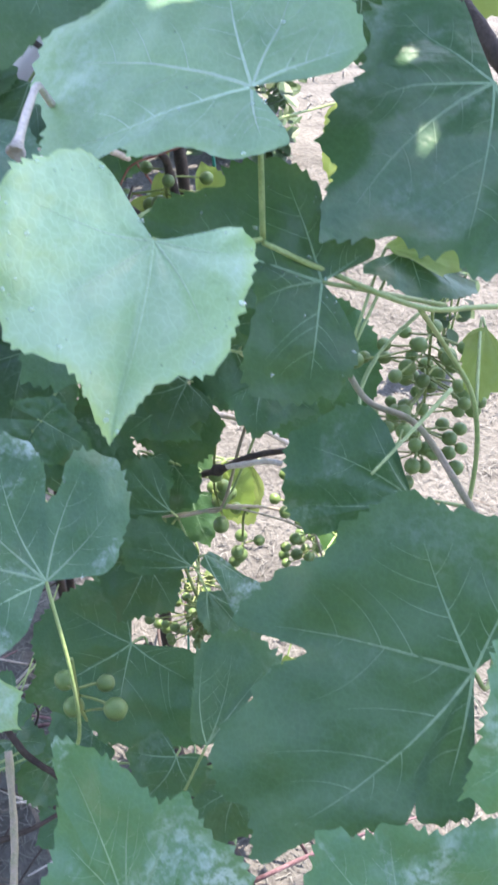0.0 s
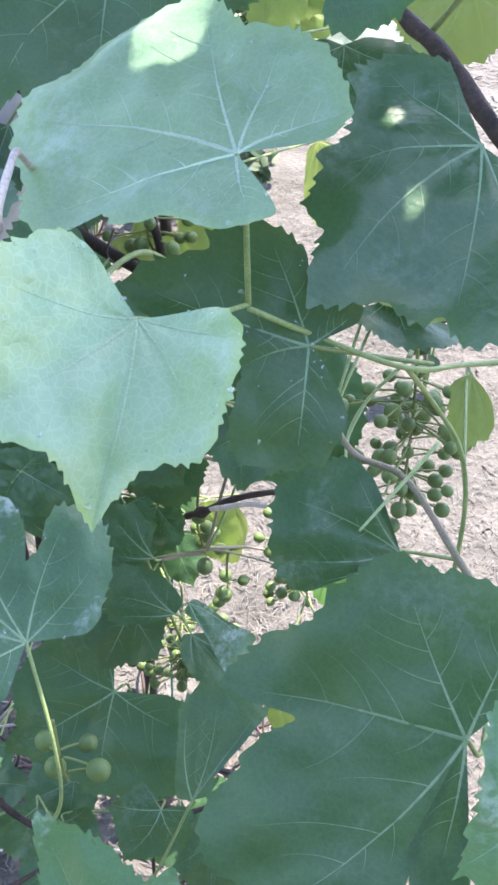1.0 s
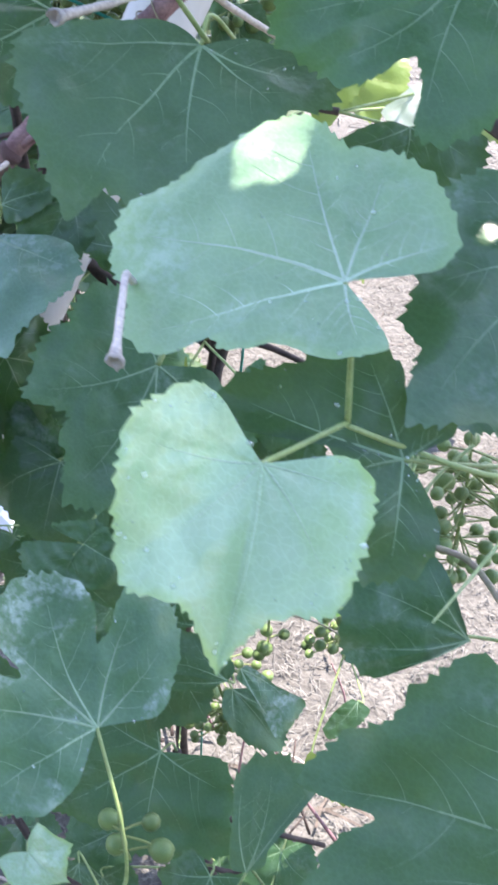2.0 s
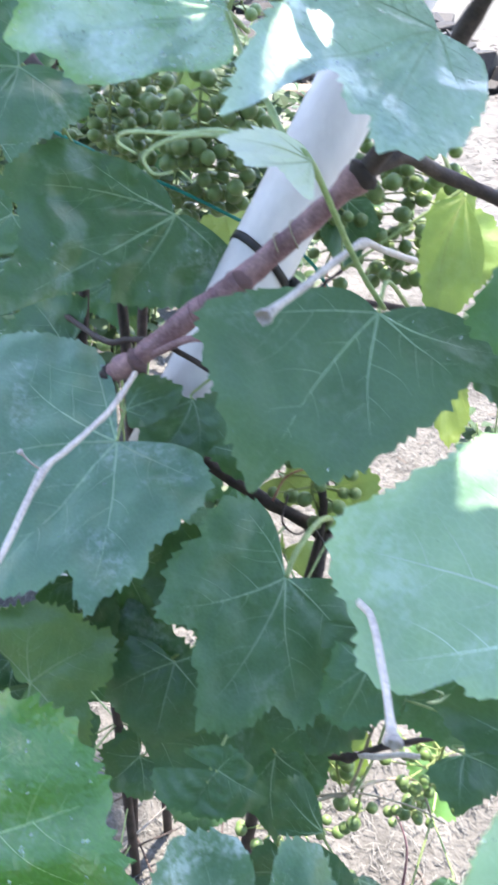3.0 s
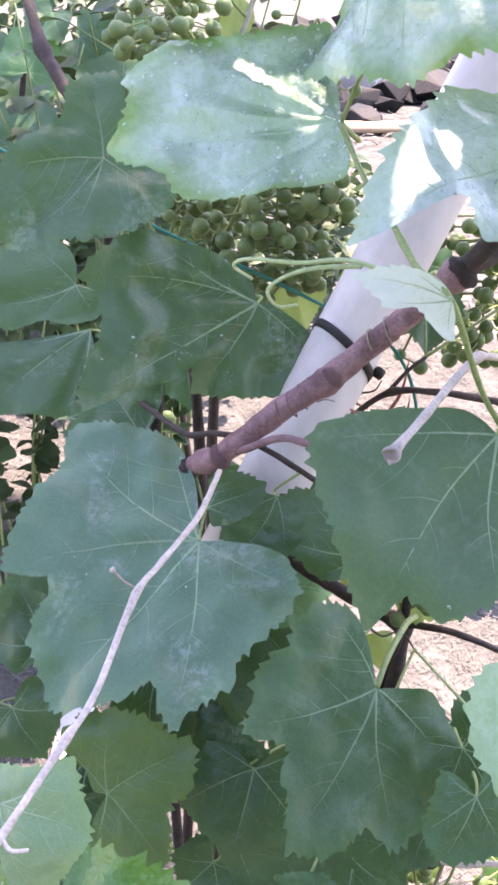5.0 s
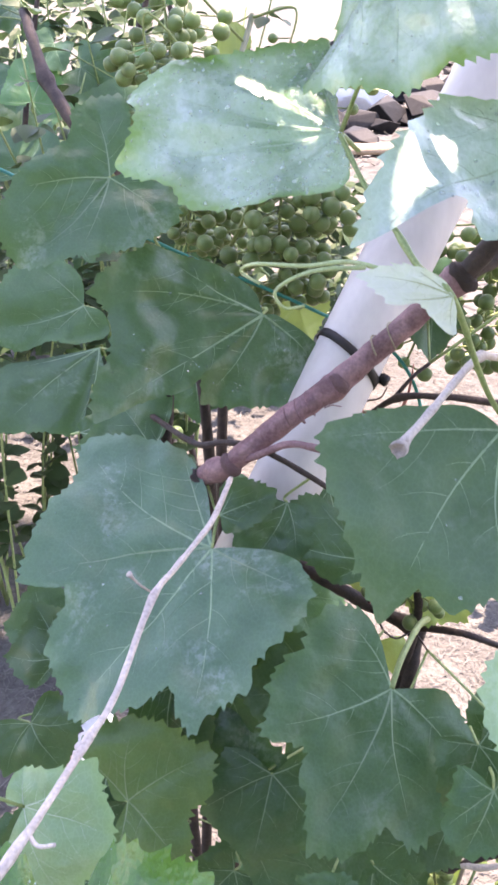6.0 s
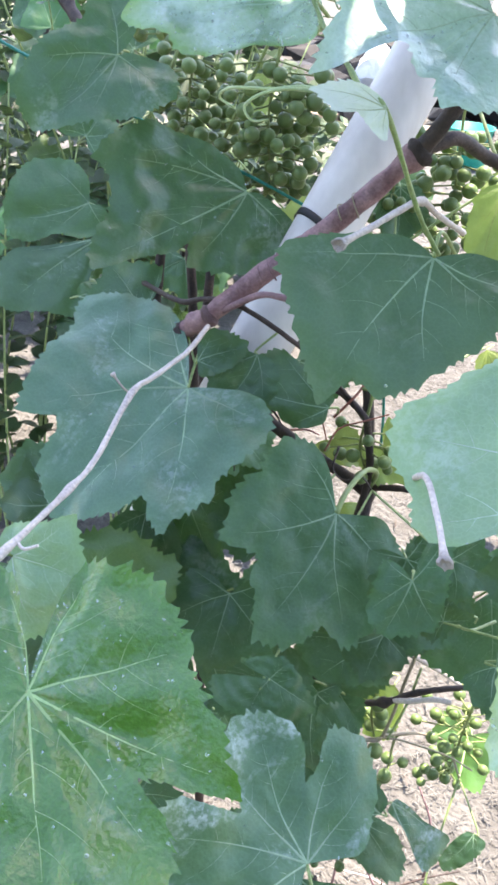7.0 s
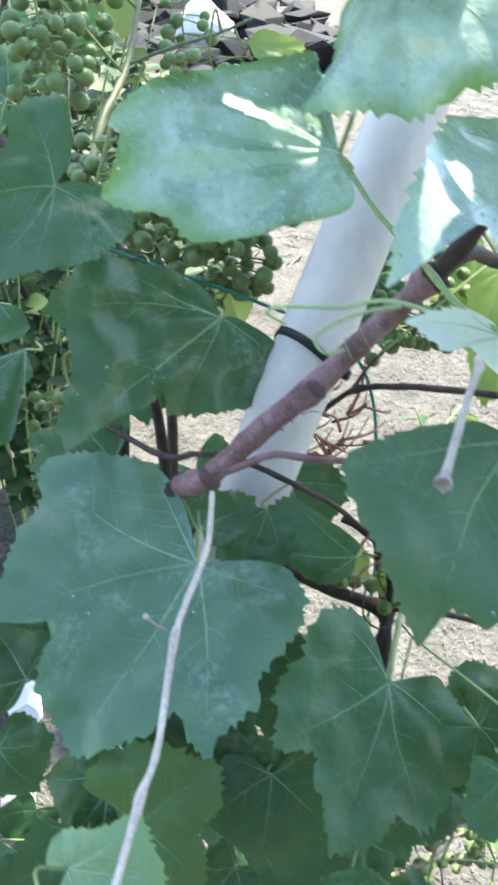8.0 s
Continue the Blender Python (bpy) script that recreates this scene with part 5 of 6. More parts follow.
          ((122, 2.6), (51, 3.2), (0, 3.8), (-58, 3.4), (-123, 2.4)), (0.08, -0.06, -0.02, 0.08,), "dark", "dark green shaded vine leaf among the others", 0)
vine_leaf((-0.216, 0.419, 0.604), (0.488, -0.516, -0.704), (-0.032, -0.816, 0.577),
          ((119, 2.5), (59, 3.3), (0, 4.4), (-58, 3.8), (-117, 2.4)), (0.08, -0.08, 0.02, 0.08,), "dark", "dark green shaded vine leaf among the others", 0)
vine_leaf((-0.008, 0.529, 0.717), (0.982, -0.054, -0.182), (0.050, -0.852, 0.521),
          (((-182, 1.5), (-170, 2.4), (-135, 3.2), (-119, 4.6), (-94, 5.2), (-56, 4.8), (-25, 4.0), (-3, 4.3), (19, 3.9), (80, 4.4), (104, 4.4), (134, 4.0), (149, 2.0)),
           ((-119, 4.2), (-53, 4.4), (-2, 3.8), (81, 3.9))), None, "dark", "dark green shaded vine leaf among the others", 1, stem_reach=0.03)
vine_leaf((0.050, 0.547, 0.713), (-0.750, -0.377, -0.544), (0.050, -0.852, 0.521),
          (((-259, 2.0), (-233, 3.4), (-189, 4.0), (-137, 5.1), (-92, 6.5), (-56, 7.9), (-35, 7.6), (-1, 7.5), (6, 4.3), (1, 2.3)),
           ((136, 3.0), (-131, 4.7), (-53, 7.2), (-4, 6.7))), None, "dark", "dark green shaded vine leaf among the others", 1, stem_reach=0.2)
vine_leaf((-0.066, 0.549, 0.664), (0.831, -0.290, -0.474), (0.000, -0.853, 0.522),
          (((153, 1.2), (124, 3.0), (115, 4.3), (88, 4.4), (63, 5.0), (31, 6.4), (5, 5.9), (-14, 4.6), (-24, 1.9)),
           ((112, 3.8), (58, 4.7), (2, 5.2))), None, "dark", "dark green shaded vine leaf among the others", 1, stem_reach=0.2)
vine_leaf((-0.059, 0.538, 0.597), (-0.561, -0.432, -0.706), (0.000, -0.853, 0.522),
          (((85, 1.7), (66, 3.5), (39, 4.4), (2, 4.5), (-24, 4.0), (-67, 3.6), (-116, 2.2), (-176, 1.4)),
           ((59, 3.7), (-1, 4.0), (-73, 3.0))), None, "dark", "dark green shaded vine leaf among the others", 1, stem_reach=0.2)
vine_leaf((-0.052, 0.442, 0.636), (-0.716, 0.360, 0.599), (0.100, -0.796, 0.597),
          (((37, 1.4), (31, 3.1), (23, 4.1), (1, 4.8), (-22, 3.8), (-46, 3.1), (-54, 1.6)),
           ((22, 3.9), (1, 4.5), (-40, 3.0))), None, "dark", "dark green shaded vine leaf among the others", 1, stem_reach=0.2)
vine_leaf((-0.036, 0.414, 0.609), (-0.950, 0.103, 0.295), (0.100, -0.796, 0.597),
          (((98, 1.1), (55, 2.7), (34, 4.3), (18, 5.5), (-1, 5.1), (-22, 4.5), (-33, 2.4)),
           ((32, 4.2), (-0, 4.9), (-19, 4.1))), None, "dark", "dark green shaded vine leaf among the others", 1, stem_reach=0.2)
vine_leaf((-0.126, 0.419, 0.733), (0.873, -0.218, -0.436), (0.100, -0.796, 0.597),
          (((-182, 2.3), (-132, 1.5), (-81, 1.7), (-21, 2.4), (-0, 3.6), (34, 3.1), (88, 2.9), (124, 3.8), (151, 3.7)),
           ((-75, 1.5), (1, 3.4), (92, 2.6))), None, "dark", "dark green shaded vine leaf among the others", 1, stem_reach=0.2)
vine_leaf((0.082, 0.448, 0.840), (0.979, -0.202, -0.004), (-0.101, -0.504, 0.858),
          (((-126, 0.3), (-52, 1.3), (-16, 2.4), (-16, 4.1), (3, 4.4), (22, 3.3), (20, 1.8), (42, 0.7)),
           ((-15, 2.4), (-2, 4.1), (19, 2.5))), None, "thin", "thin yellow-green vine leaf lit through from behind", 1, stem_reach=0.2)
vine_leaf((-0.226, 0.545, 0.769), (-0.022, -0.507, -0.862), (0.000, -0.862, 0.507),
          (((94, 1.5), (68, 3.0), (42, 4.3), (20, 5.3), (-0, 5.8), (-24, 5.3), (-46, 4.1), (-72, 2.6), (-103, 1.1)),
           ((62, 2.7), (0, 5.3), (-59, 2.7))), None, "dark", "dark green shaded vine leaf among the others", 1, stem_reach=0.2)
vine_leaf((-0.269, 0.519, 0.721), (-0.227, -0.494, -0.839), (0.000, -0.862, 0.507),
          (((82, 1.5), (43, 2.9), (20, 4.6), (0, 6.1), (-22, 5.8), (-45, 4.9), (-71, 2.7), (-97, 1.3)),
           ((26, 3.5), (-1, 5.5), (-53, 3.4))), None, "dark", "dark green shaded vine leaf among the others", 1, stem_reach=0.2)
vine_leaf((0.066, 0.560, 0.947), (-0.773, -0.381, -0.508), (0.000, -0.800, 0.600),
          (((52, 1.4), (35, 3.3), (22, 5.0), (-2, 4.6), (-40, 3.9), (-84, 4.5), (-113, 5.1), (-137, 4.2), (-158, 1.8)),
           ((21, 4.7), (-39, 3.5), (-113, 4.3))), None, "dark", "dark green shaded vine leaf among the others", 1, stem_reach=0.2)
# sunlit leaf, its overexposed white put into the blade colour
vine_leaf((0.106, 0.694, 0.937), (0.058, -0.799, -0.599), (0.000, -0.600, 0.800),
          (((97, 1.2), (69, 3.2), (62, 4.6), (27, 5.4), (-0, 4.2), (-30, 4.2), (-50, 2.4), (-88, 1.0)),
           ((61, 4.2), (-1, 3.9), (-32, 3.5))), None, "bud", "vine leaf coloured near white as if in full sun", 1, stem_reach=0.3)
vine_leaf((-0.305, 0.695, 0.881), (0.953, 0.144, -0.266), (0.298, -0.596, 0.745),
          (((-112, 0.7), (-71, 1.6), (-34, 3.1), (-1, 4.4), (5, 2.6), (35, 0.7)),
           ((-32, 2.7), (-3, 3.9))), None, "pale_sheen", "curled vine leaf showing its greyish underside", 1, stem_reach=0.25, tooth=0.5)
vine_leaf((-0.027, 0.423, 0.611), (0.850, -0.114, -0.515), (0.300, -0.699, 0.649),
          (((-56, 0.5), (-13, 1.7), (-1, 3.5), (-1, 5.7), (13, 5.8), (33, 5.6), (30, 3.7), (39, 1.6), (86, 0.7)),
           ((5, 5.2), (30, 5.1))), None, "pale_sheen", "limp hanging vine leaf with a pale tip", 1, stem_reach=0.25, tooth=0.5)
vine_leaf((-0.022, 0.598, 0.550), (0.109, -0.596, -0.795), (0.000, -0.800, 0.600),
          (((66, 0.6), (22, 3.1), (1, 5.1), (-29, 5.0), (-67, 2.9), (-92, 1.3)),
           ((14, 2.9), (-4, 4.7), (-31, 4.3))), None, "thin", "thin yellow-green vine leaf lit through from behind", 1, stem_reach=0.3)
vine_leaf((-0.150, 0.599, 0.884), (-0.448, -0.492, -0.747), (0.101, -0.858, 0.504),
          (((77, 1.4), (66, 2.8), (50, 3.8), (26, 4.5), (9, 4.7), (-9, 4.4), (-34, 4.2), (-55, 3.4), (-79, 2.2), (-103, 1.0)),
           ((42, 3.5), (1, 4.3), (-37, 3.8))), None, "dark", "dark green shaded vine leaf among the others", 1, stem_reach=0.2, tooth=1.2)
# dark leaf added to stand in for deep shade in the low gap
vine_leaf((-0.156, 0.395, 0.392), (-0.432, -0.541, -0.721), (0.000, -0.800, 0.600),
          (((75, 1.2), (53, 2.7), (32, 4.2), (9, 5.1), (-11, 4.7), (-37, 4.0), (-63, 2.4), (-90, 1.1)),
           ((32, 3.7), (-1, 4.3), (-40, 3.0))), None, "dark", "dark green shaded vine leaf among the others", 1, stem_reach=0.2, tooth=1.3)
vine_leaf((0.047, 0.493, 0.402), (0.805, -0.356, -0.475), (0.000, -0.800, 0.600),
          (((162, 0.8), (95, 1.7), (49, 3.3), (24, 5.3), (0, 6.6), (-15, 6.4), (-29, 4.2), (-52, 1.9)),
           ((37, 3.7), (-0, 6.1), (-24, 4.8))), None, "thin", "thin yellow-green vine leaf lit through from behind", 1, stem_reach=0.3)
vine_leaf((-0.032, 0.509, 0.475), (0.620, -0.365, -0.694), (0.196, -0.784, 0.588),
          (((115, 0.8), (63, 2.2), (32, 4.1), (14, 6.1), (-0, 7.5), (-15, 6.4), (-32, 4.1), (-50, 1.8)),
           ((34, 3.4), (-0, 6.9), (-24, 4.3))), None, "matte", "dark green shaded vine leaf among the others", 1, stem_reach=0.3, tooth=1.2)
vine_leaf((0.082, 0.518, 0.449), (-0.661, -0.406, -0.631), (-0.309, -0.619, 0.722),
          (((56, 0.7), (22, 2.2), (7, 4.2), (-9, 4.2), (-42, 2.2), (-98, 1.3)),
           ((-1, 3.9), (-42, 1.9))), None, "pale_sheen", "curled vine leaf showing its greyish underside", 1, stem_reach=0.3, tooth=0.6)

cap(main_cane, (-0.050, 0.614, 1.035), (0.7, 0, 0.7), 0.0108, BARK_DARK, "knot", "dark swollen knot")
cap(main_cane, (-0.119, 0.610, 0.967), (0.7, 0, 0.7), 0.0086, BARK, "node", "")
cap(main_cane, (-0.187, 0.602, 0.911), (0.7, 0, 0.6), 0.0088, BARK, "node", "")
splintered(main_cane, (-0.211, 0.623, 0.885), (-0.75, 0.25, -0.75), 0.0084, BARK_DARK, "dark rough cut end", 1.2, 1.5)
splintered(stub_b, (-0.1125, 0.426, 1.028), (-0.5, -0.8, 0), 0.0029, BARK_PALE, "ragged purplish cut end", 1.35, 1.2)
splintered(stub_a, (-0.073, 0.267, 0.9595), (0, -0.9, -0.3), 0.0022, BARK_PALE, "splayed whitish cut end", 1.5, 1.3)
for c0, c1, turns, colour in (((-0.150, 0.606, 0.943), (-0.132, 0.609, 0.957), 30, BARK), ((-0.098, 0.615, 0.987), (-0.084, 0.617, 0.999), 16, PETIOLE_RED)):
    coil = []
    for k in range(turns):
        a = k * 0.62
        c = Vector(c0).lerp(Vector(c1), k / (turns - 1))
        coil.append(c + 0.0080 * (math.cos(a) * Vector((0, -1, 0)) + math.sin(a) * Vector((-0.66, 0, 0.75))))
    coil += [coil[-1] + Vector((0.004, -0.004, 0.004)), coil[-1] + Vector((0.010, -0.004, 0.003))]
    cane("tendril", coil, 0.0006, 0.0004, colour, "dry brown tendril coiled round the cane", "tendril", rough=0.0, steps=3, sides=6)
cap(spur, (-0.100, 0.698, 0.882), (0.3, -0.8, 0.4), 0.0075, RUST, "dry_bud", "withered brown bud")
tw = random.Random(9)
for k in range(9):
    p = Vector((-0.112 + tw.uniform(-0.02, 0.03), 0.665 + tw.uniform(-0.015, 0.02), 0.893 + tw.uniform(-0.02, 0.03)))
    d = Vector((tw.uniform(-0.6, 0.9), tw.uniform(-0.3, 0.3), tw.uniform(-1, 0.6))).normalized() * tw.uniform(0.02, 0.04)
    cane("dry_twig", [p, p + d * 0.5 + Vector((0.004, 0, 0.003)), p + d], 0.0012, 0.0005, RUST, "thin rust-red dry twig behind the cane", "twig", steps=4, sides=6)
for k in range(22):
    p = Vector((-0.085 + tw.uniform(-0.026, 0.026), 0.705 + tw.uniform(-0.03, 0.02), 0.872 + tw.uniform(-0.035, 0.035)))
    d = Vector((tw.uniform(0.2, 0.9), tw.uniform(-0.3, 0.3), tw.uniform(-0.3, 1.0))).normalized() * tw.uniform(0.02, 0.05)
    cane("dry_twig", [p, p + d * 0.5 + Vector((0.004, 0, -0.003)), p + d], tw.uniform(0.0009, 0.0018), 0.0005, (RUST, RUST, BARK_DARK)[k % 3], "thin rust-red dry twig beside the post", "twig", steps=4, sides=6)
for k in range(12):
    p = Vector((-0.150 + tw.uniform(-0.05, 0.04), 0.70 + tw.uniform(-0.03, 0.05), 0.80 + tw.uniform(-0.06, 0.08)))
    d = Vector((tw.uniform(-0.5, 0.5), tw.uniform(-0.3, 0.3), tw.uniform(-1, 1))).normalized() * tw.uniform(0.04, 0.09)
    cane("dry_twig", [p, p + d * 0.5 + Vector((0.006, 0, 0.004)), p + d], 0.0014, 0.0006, (RUST, BARK_DARK)[k % 2], "thin dry twig inside the vine", "twig", steps=4, sides=6)


def tendril(points, radius, label):
    return cane("tendril", points, radius, radius * 0.55, TENDRIL, label, "tendril", rough=0.0)


tendril([(-0.100, 0.445, 1.087), (-0.130, 0.460, 1.094), (-0.152, 0.462, 1.092), (-0.172, 0.470, 1.090), (-0.178, 0.478, 1.084), (-0.170, 0.474, 1.080)], 0.0011, "pale curling tendril beside the new leaf")
tendril([(-0.128, 0.458, 1.093), (-0.145, 0.452, 1.094), (-0.157, 0.450, 1.091), (-0.164, 0.450, 1.085), (-0.160, 0.449, 1.079), (-0.152, 0.449, 1.080)], 0.0010, "pale curling tendril beside the new leaf")

tendril([(0.100, 0.420, 0.815), (0.082, 0.416, 0.795), (0.070, 0.405, 0.780), (0.066, 0.385, 0.772), (0.074, 0.378, 0.756), (0.088, 0.380, 0.750), (0.092, 0.384, 0.758)], 0.0011, "pale green tendril looping by the grapes")
tendril([(0.078, 0.414, 0.790), (0.068, 0.398, 0.776), (0.068, 0.384, 0.760), (0.078, 0.376, 0.742)], 0.0009, "pale green tendril looping by the grapes")
tendril([(0.110, 0.365, 0.800), (0.090, 0.345, 0.790), (0.066, 0.322, 0.777)], 0.0013, "straight pale tendril stub by the grapes")
tendril([(0.030, 0.470, 0.752), (0.010, 0.455, 0.756), (-0.003, 0.446, 0.768), (0.000, 0.442, 0.779), (0.007, 0.443, 0.778), (0.007, 0.444, 0.772)], 0.0011, "pale hooked tendril over dark leaves")

cane("bud_stalk", [(-0.262, 0.345, 0.893), (-0.257, 0.34, 0.892), (-0.249, 0.337, 0.897)], 0.0010, 0.0008, BARK_PALE, "short pale twig stub on the dry shoot", "bud", rough=0.1)

# ---- post, tie, wire ----
POST_WAY = Vector((0.538, 0.486, 1.0)).normalized()
POST_MID = Vector((-0.1195, 0.672, 0.925))


def post(middle, way, radius, label, low, high):
    ob = thing("post", middle + way * low, label, "post")
    side = way.orthogonal().normalized()
    over = way.cross(side)
    for name, r, flip in (("pipe", radius, False), ("bore", radius - 0.003, True)):
        bm = bmesh.new()
        rings = []
        for s in np.linspace(0, high - low, 14):
            rings.append([bm.verts.new(way * s + r * (math.cos(a) * side + math.sin(a) * over)) for a in np.linspace(0, 2 * math.pi, 36, endpoint=False)])
        for a, b in zip(rings, rings[1:]):
            for j in range(36):
                f = (a[j], a[(j + 1) % 36], b[(j + 1) % 36], b[j])
                bm.faces.new(f[::-1] if flip else f)
        part(name, bm, PVC, ob)
    bm = bmesh.new()
    bmesh.ops.create_circle(bm, segments=36, radius=radius)
    inner = bmesh.ops.create_circle(bm, segments=36, radius=radius - 0.003)
    bmesh.ops.bridge_loops(bm, edges=bm.edges)
    rim = part("rim", bm, PVC, ob)
    rim.matrix_local = Matrix.Translation(way * (high - low)) @ way.to_track_quat("Z", "Y").to_matrix().to_4x4()
    return ob


post(POST_MID, POST_WAY, 0.0255, "leaning white plastic pipe post stained with dirt", -0.985, 0.36)
post(Vector((-0.425, 0.920, 0.128)), Vector((0.02, 1.0, 0.0)).normalized(), 0.024, "offcut of grey plastic pipe lying on the ground", 0.0, 0.13)


def cable_tie(middle, way, radius, label):
    ob = thing("cable_tie", middle, label, "cable tie")
    q = way.to_track_quat("Z", "Y").to_matrix().to_4x4()
    bm = bmesh.new()
    rows = []
    for k in range(48):
        a = 2 * math.pi * k / 48
        front = 0.5 - 0.5 * math.sin(a)
        r0, r1 = radius + 0.0002, radius + 0.0014
        row = [bm.verts.new(q @ Vector((r * math.cos(a), r * math.sin(a), z + 0.006 * math.sin(a)))) for r, z in ((r0, -0.0031), (r1, -0.0031), (r1, 0.0031), (r0, 0.0031))]
        rows.append(row)
    for a, b in zip(rows, rows[1:] + rows[:1]):
        for j in range(4):
            bm.faces.new((a[j], a[(j + 1) % 4], b[(j + 1) % 4], b[j]))
    bmesh.ops.recalc_face_normals(bm, faces=bm.faces)
    part("strap", bm, BLACK, ob)
    bm = bmesh.new()
    bmesh.ops.create_cube(bm, size=1, matrix=Matrix.Diagonal((0.007, 0.006, 0.008, 1)))
    bmesh.ops.bevel(bm, geom=bm.edges, offset=0.001, segments=2, affect="EDGES")
    head = part("head", bm, BLACK, ob)
    head.matrix_local = Matrix.Translation(Vector((radius * 0.95, -0.012, -0.010))) @ q
    return ob


cable_tie(POST_MID + POST_WAY * 0.030, (POST_WAY + Vector((0.18, 0.0, 0.0))).normalized(), 0.0262, "black cable tie strapping the cane to the post")
cane("wire", [(-0.60, 0.80, 1.16), (-0.40, 0.78, 1.075), (-0.235, 0.765, 1.002), (-0.165, 0.757, 0.975), (-0.120, 0.752, 0.956), (-0.075, 0.750, 0.935), (-0.052, 0.735, 0.914), (-0.040, 0.722, 0.880), (-0.034, 0.716, 0.820), (-0.03, 0.70, 0.70), (-0.06, 0.66, 0.40), (-0.07, 0.66, 0.10)], 0.0014, 0.0014, WIRE, "green plastic-coated training wire", "wire", rough=0.0)


# ---- shaded leaves low inside the vine ----
fill = random.Random(77)
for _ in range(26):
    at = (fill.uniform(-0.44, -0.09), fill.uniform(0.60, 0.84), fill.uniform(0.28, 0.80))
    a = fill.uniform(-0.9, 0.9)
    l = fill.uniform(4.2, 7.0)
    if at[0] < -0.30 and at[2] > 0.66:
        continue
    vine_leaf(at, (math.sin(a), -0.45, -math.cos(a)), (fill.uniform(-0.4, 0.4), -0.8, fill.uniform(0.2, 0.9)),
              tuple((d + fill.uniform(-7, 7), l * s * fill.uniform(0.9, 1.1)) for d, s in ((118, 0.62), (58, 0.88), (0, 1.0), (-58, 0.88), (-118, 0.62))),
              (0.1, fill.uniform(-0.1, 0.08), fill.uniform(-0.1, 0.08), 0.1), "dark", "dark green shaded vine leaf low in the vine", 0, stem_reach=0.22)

for _ in range(16):
    at = (fill.uniform(-0.36, 0.04), fill.uniform(0.36, 0.62), fill.uniform(0.14, 0.36))
    a, l = fill.uniform(-1.5, 1.5), fill.uniform(4.0, 6.5)
    vine_leaf(at, (math.sin(a), -0.45, -math.cos(a)), (fill.uniform(-0.5, 0.5), -0.6, fill.uniform(0.3, 0.9)),
              tuple((d + fill.uniform(-7, 7), l * k * fill.uniform(0.9, 1.1)) for d, k in ((118, 0.62), (58, 0.88), (0, 1.0), (-58, 0.88), (-118, 0.62))),
              (0.1, fill.uniform(-0.1, 0.08), fill.uniform(-0.1, 0.08), 0.1), "dark", "dark green leaf close to the ground", 0, stem_reach=0.30)

foot = random.Random(23)
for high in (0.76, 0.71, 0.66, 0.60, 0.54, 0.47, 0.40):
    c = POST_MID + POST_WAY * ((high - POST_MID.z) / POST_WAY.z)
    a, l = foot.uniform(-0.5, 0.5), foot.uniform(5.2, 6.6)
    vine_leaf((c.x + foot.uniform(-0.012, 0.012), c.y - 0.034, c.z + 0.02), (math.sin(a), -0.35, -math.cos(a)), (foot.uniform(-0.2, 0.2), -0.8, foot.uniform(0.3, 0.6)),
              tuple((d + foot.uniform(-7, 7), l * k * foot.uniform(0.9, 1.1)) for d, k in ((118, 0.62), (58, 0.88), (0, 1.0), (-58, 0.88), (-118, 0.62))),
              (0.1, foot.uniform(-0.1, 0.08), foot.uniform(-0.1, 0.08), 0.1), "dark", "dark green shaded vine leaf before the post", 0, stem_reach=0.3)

# ---- canes and leaves of the next vine row ----
for x, y, lean in ((-0.92, 1.50, 0.05), (-0.70, 1.38, -0.06), (-0.55, 1.62, 0.04), (-0.38, 1.42, 0.06), (-0.28, 1.66, -0.04)):
    cane("vine_cane", [(x, y, 0.10), (x + lean, y + 0.02, 0.50), (x - 0.3 * lean, y - 0.02, 0.85), (x + 1.4 * lean, y, 1.22)], 0.0075, 0.0038, BARK_DARK, "dark upright cane of the next row", knots=((0.3, 0.3), (0.6, 0.3)))

row = random.Random(31)
for _ in range(64):
    at = (row.uniform(-1.0, -0.22), row.uniform(1.18, 1.85), row.uniform(0.55, 1.20))
    a, l = row.uniform(-1.2, 1.2), row.uniform(4.0, 7.5)
    vine_leaf(at, (math.sin(a), -0.3, -math.cos(a)), (row.uniform(-0.5, 0.5), -0.8, row.uniform(0.2, 0.9)),
              tuple((d + row.uniform(-7, 7), l * s * row.uniform(0.9, 1.1)) for d, s in ((118, 0.62), (58, 0.88), (0, 1.0), (-58, 0.88), (-118, 0.62))),
              (0.1, row.uniform(-0.1, 0.08), row.uniform(-0.1, 0.08), 0.1), row.choice(("dark", "dark", "mid", "olive")), "green vine leaf of the next row", 0, stem_reach=0.30)

# ---- grapes ----
def berry_mesh(name="berry"):
    bm = bmesh.new()
    bmesh.ops.create_uvsphere(bm, u_segments=14, v_segments=10, radius=1.0)
    for v in bm.verts:
        v.co.z *= 1.06
        if v.co.z > 0.98:
            v.co.z -= 0.05
    me = bpy.data.meshes.new(name)
    bm.to_mesh(me)
    bm.free()
    me.materials.append(BERRY)
    for f in me.polygons:
        f.use_smooth = True
    return me


BERRY_MESH = berry_mesh()
pedicel = part("pedicel", tube(bmesh.new(), [(0, 0, 0), (0.0010, 0, 0.3), (0.0012, 0, 0.7), (0, 0, 1)], 0.0007, 0.0009, 6, 3), BERRY_STALK)
PEDICEL_MESH = pedicel.data
bpy.data.objects.remove(pedicel)


def grape_bunch(middle, size, count, radius, seed, label, hang=(0, 0, -1), up=0.03):
    """Grapes packed about a hanging stalk; size: half extents in metres."""
    rng = random.Random(seed)
    ob = thing("grape_bunch", middle, label, "grapes", "bunches of grapes")
    top = Vector((0, 0, size[2] + up))
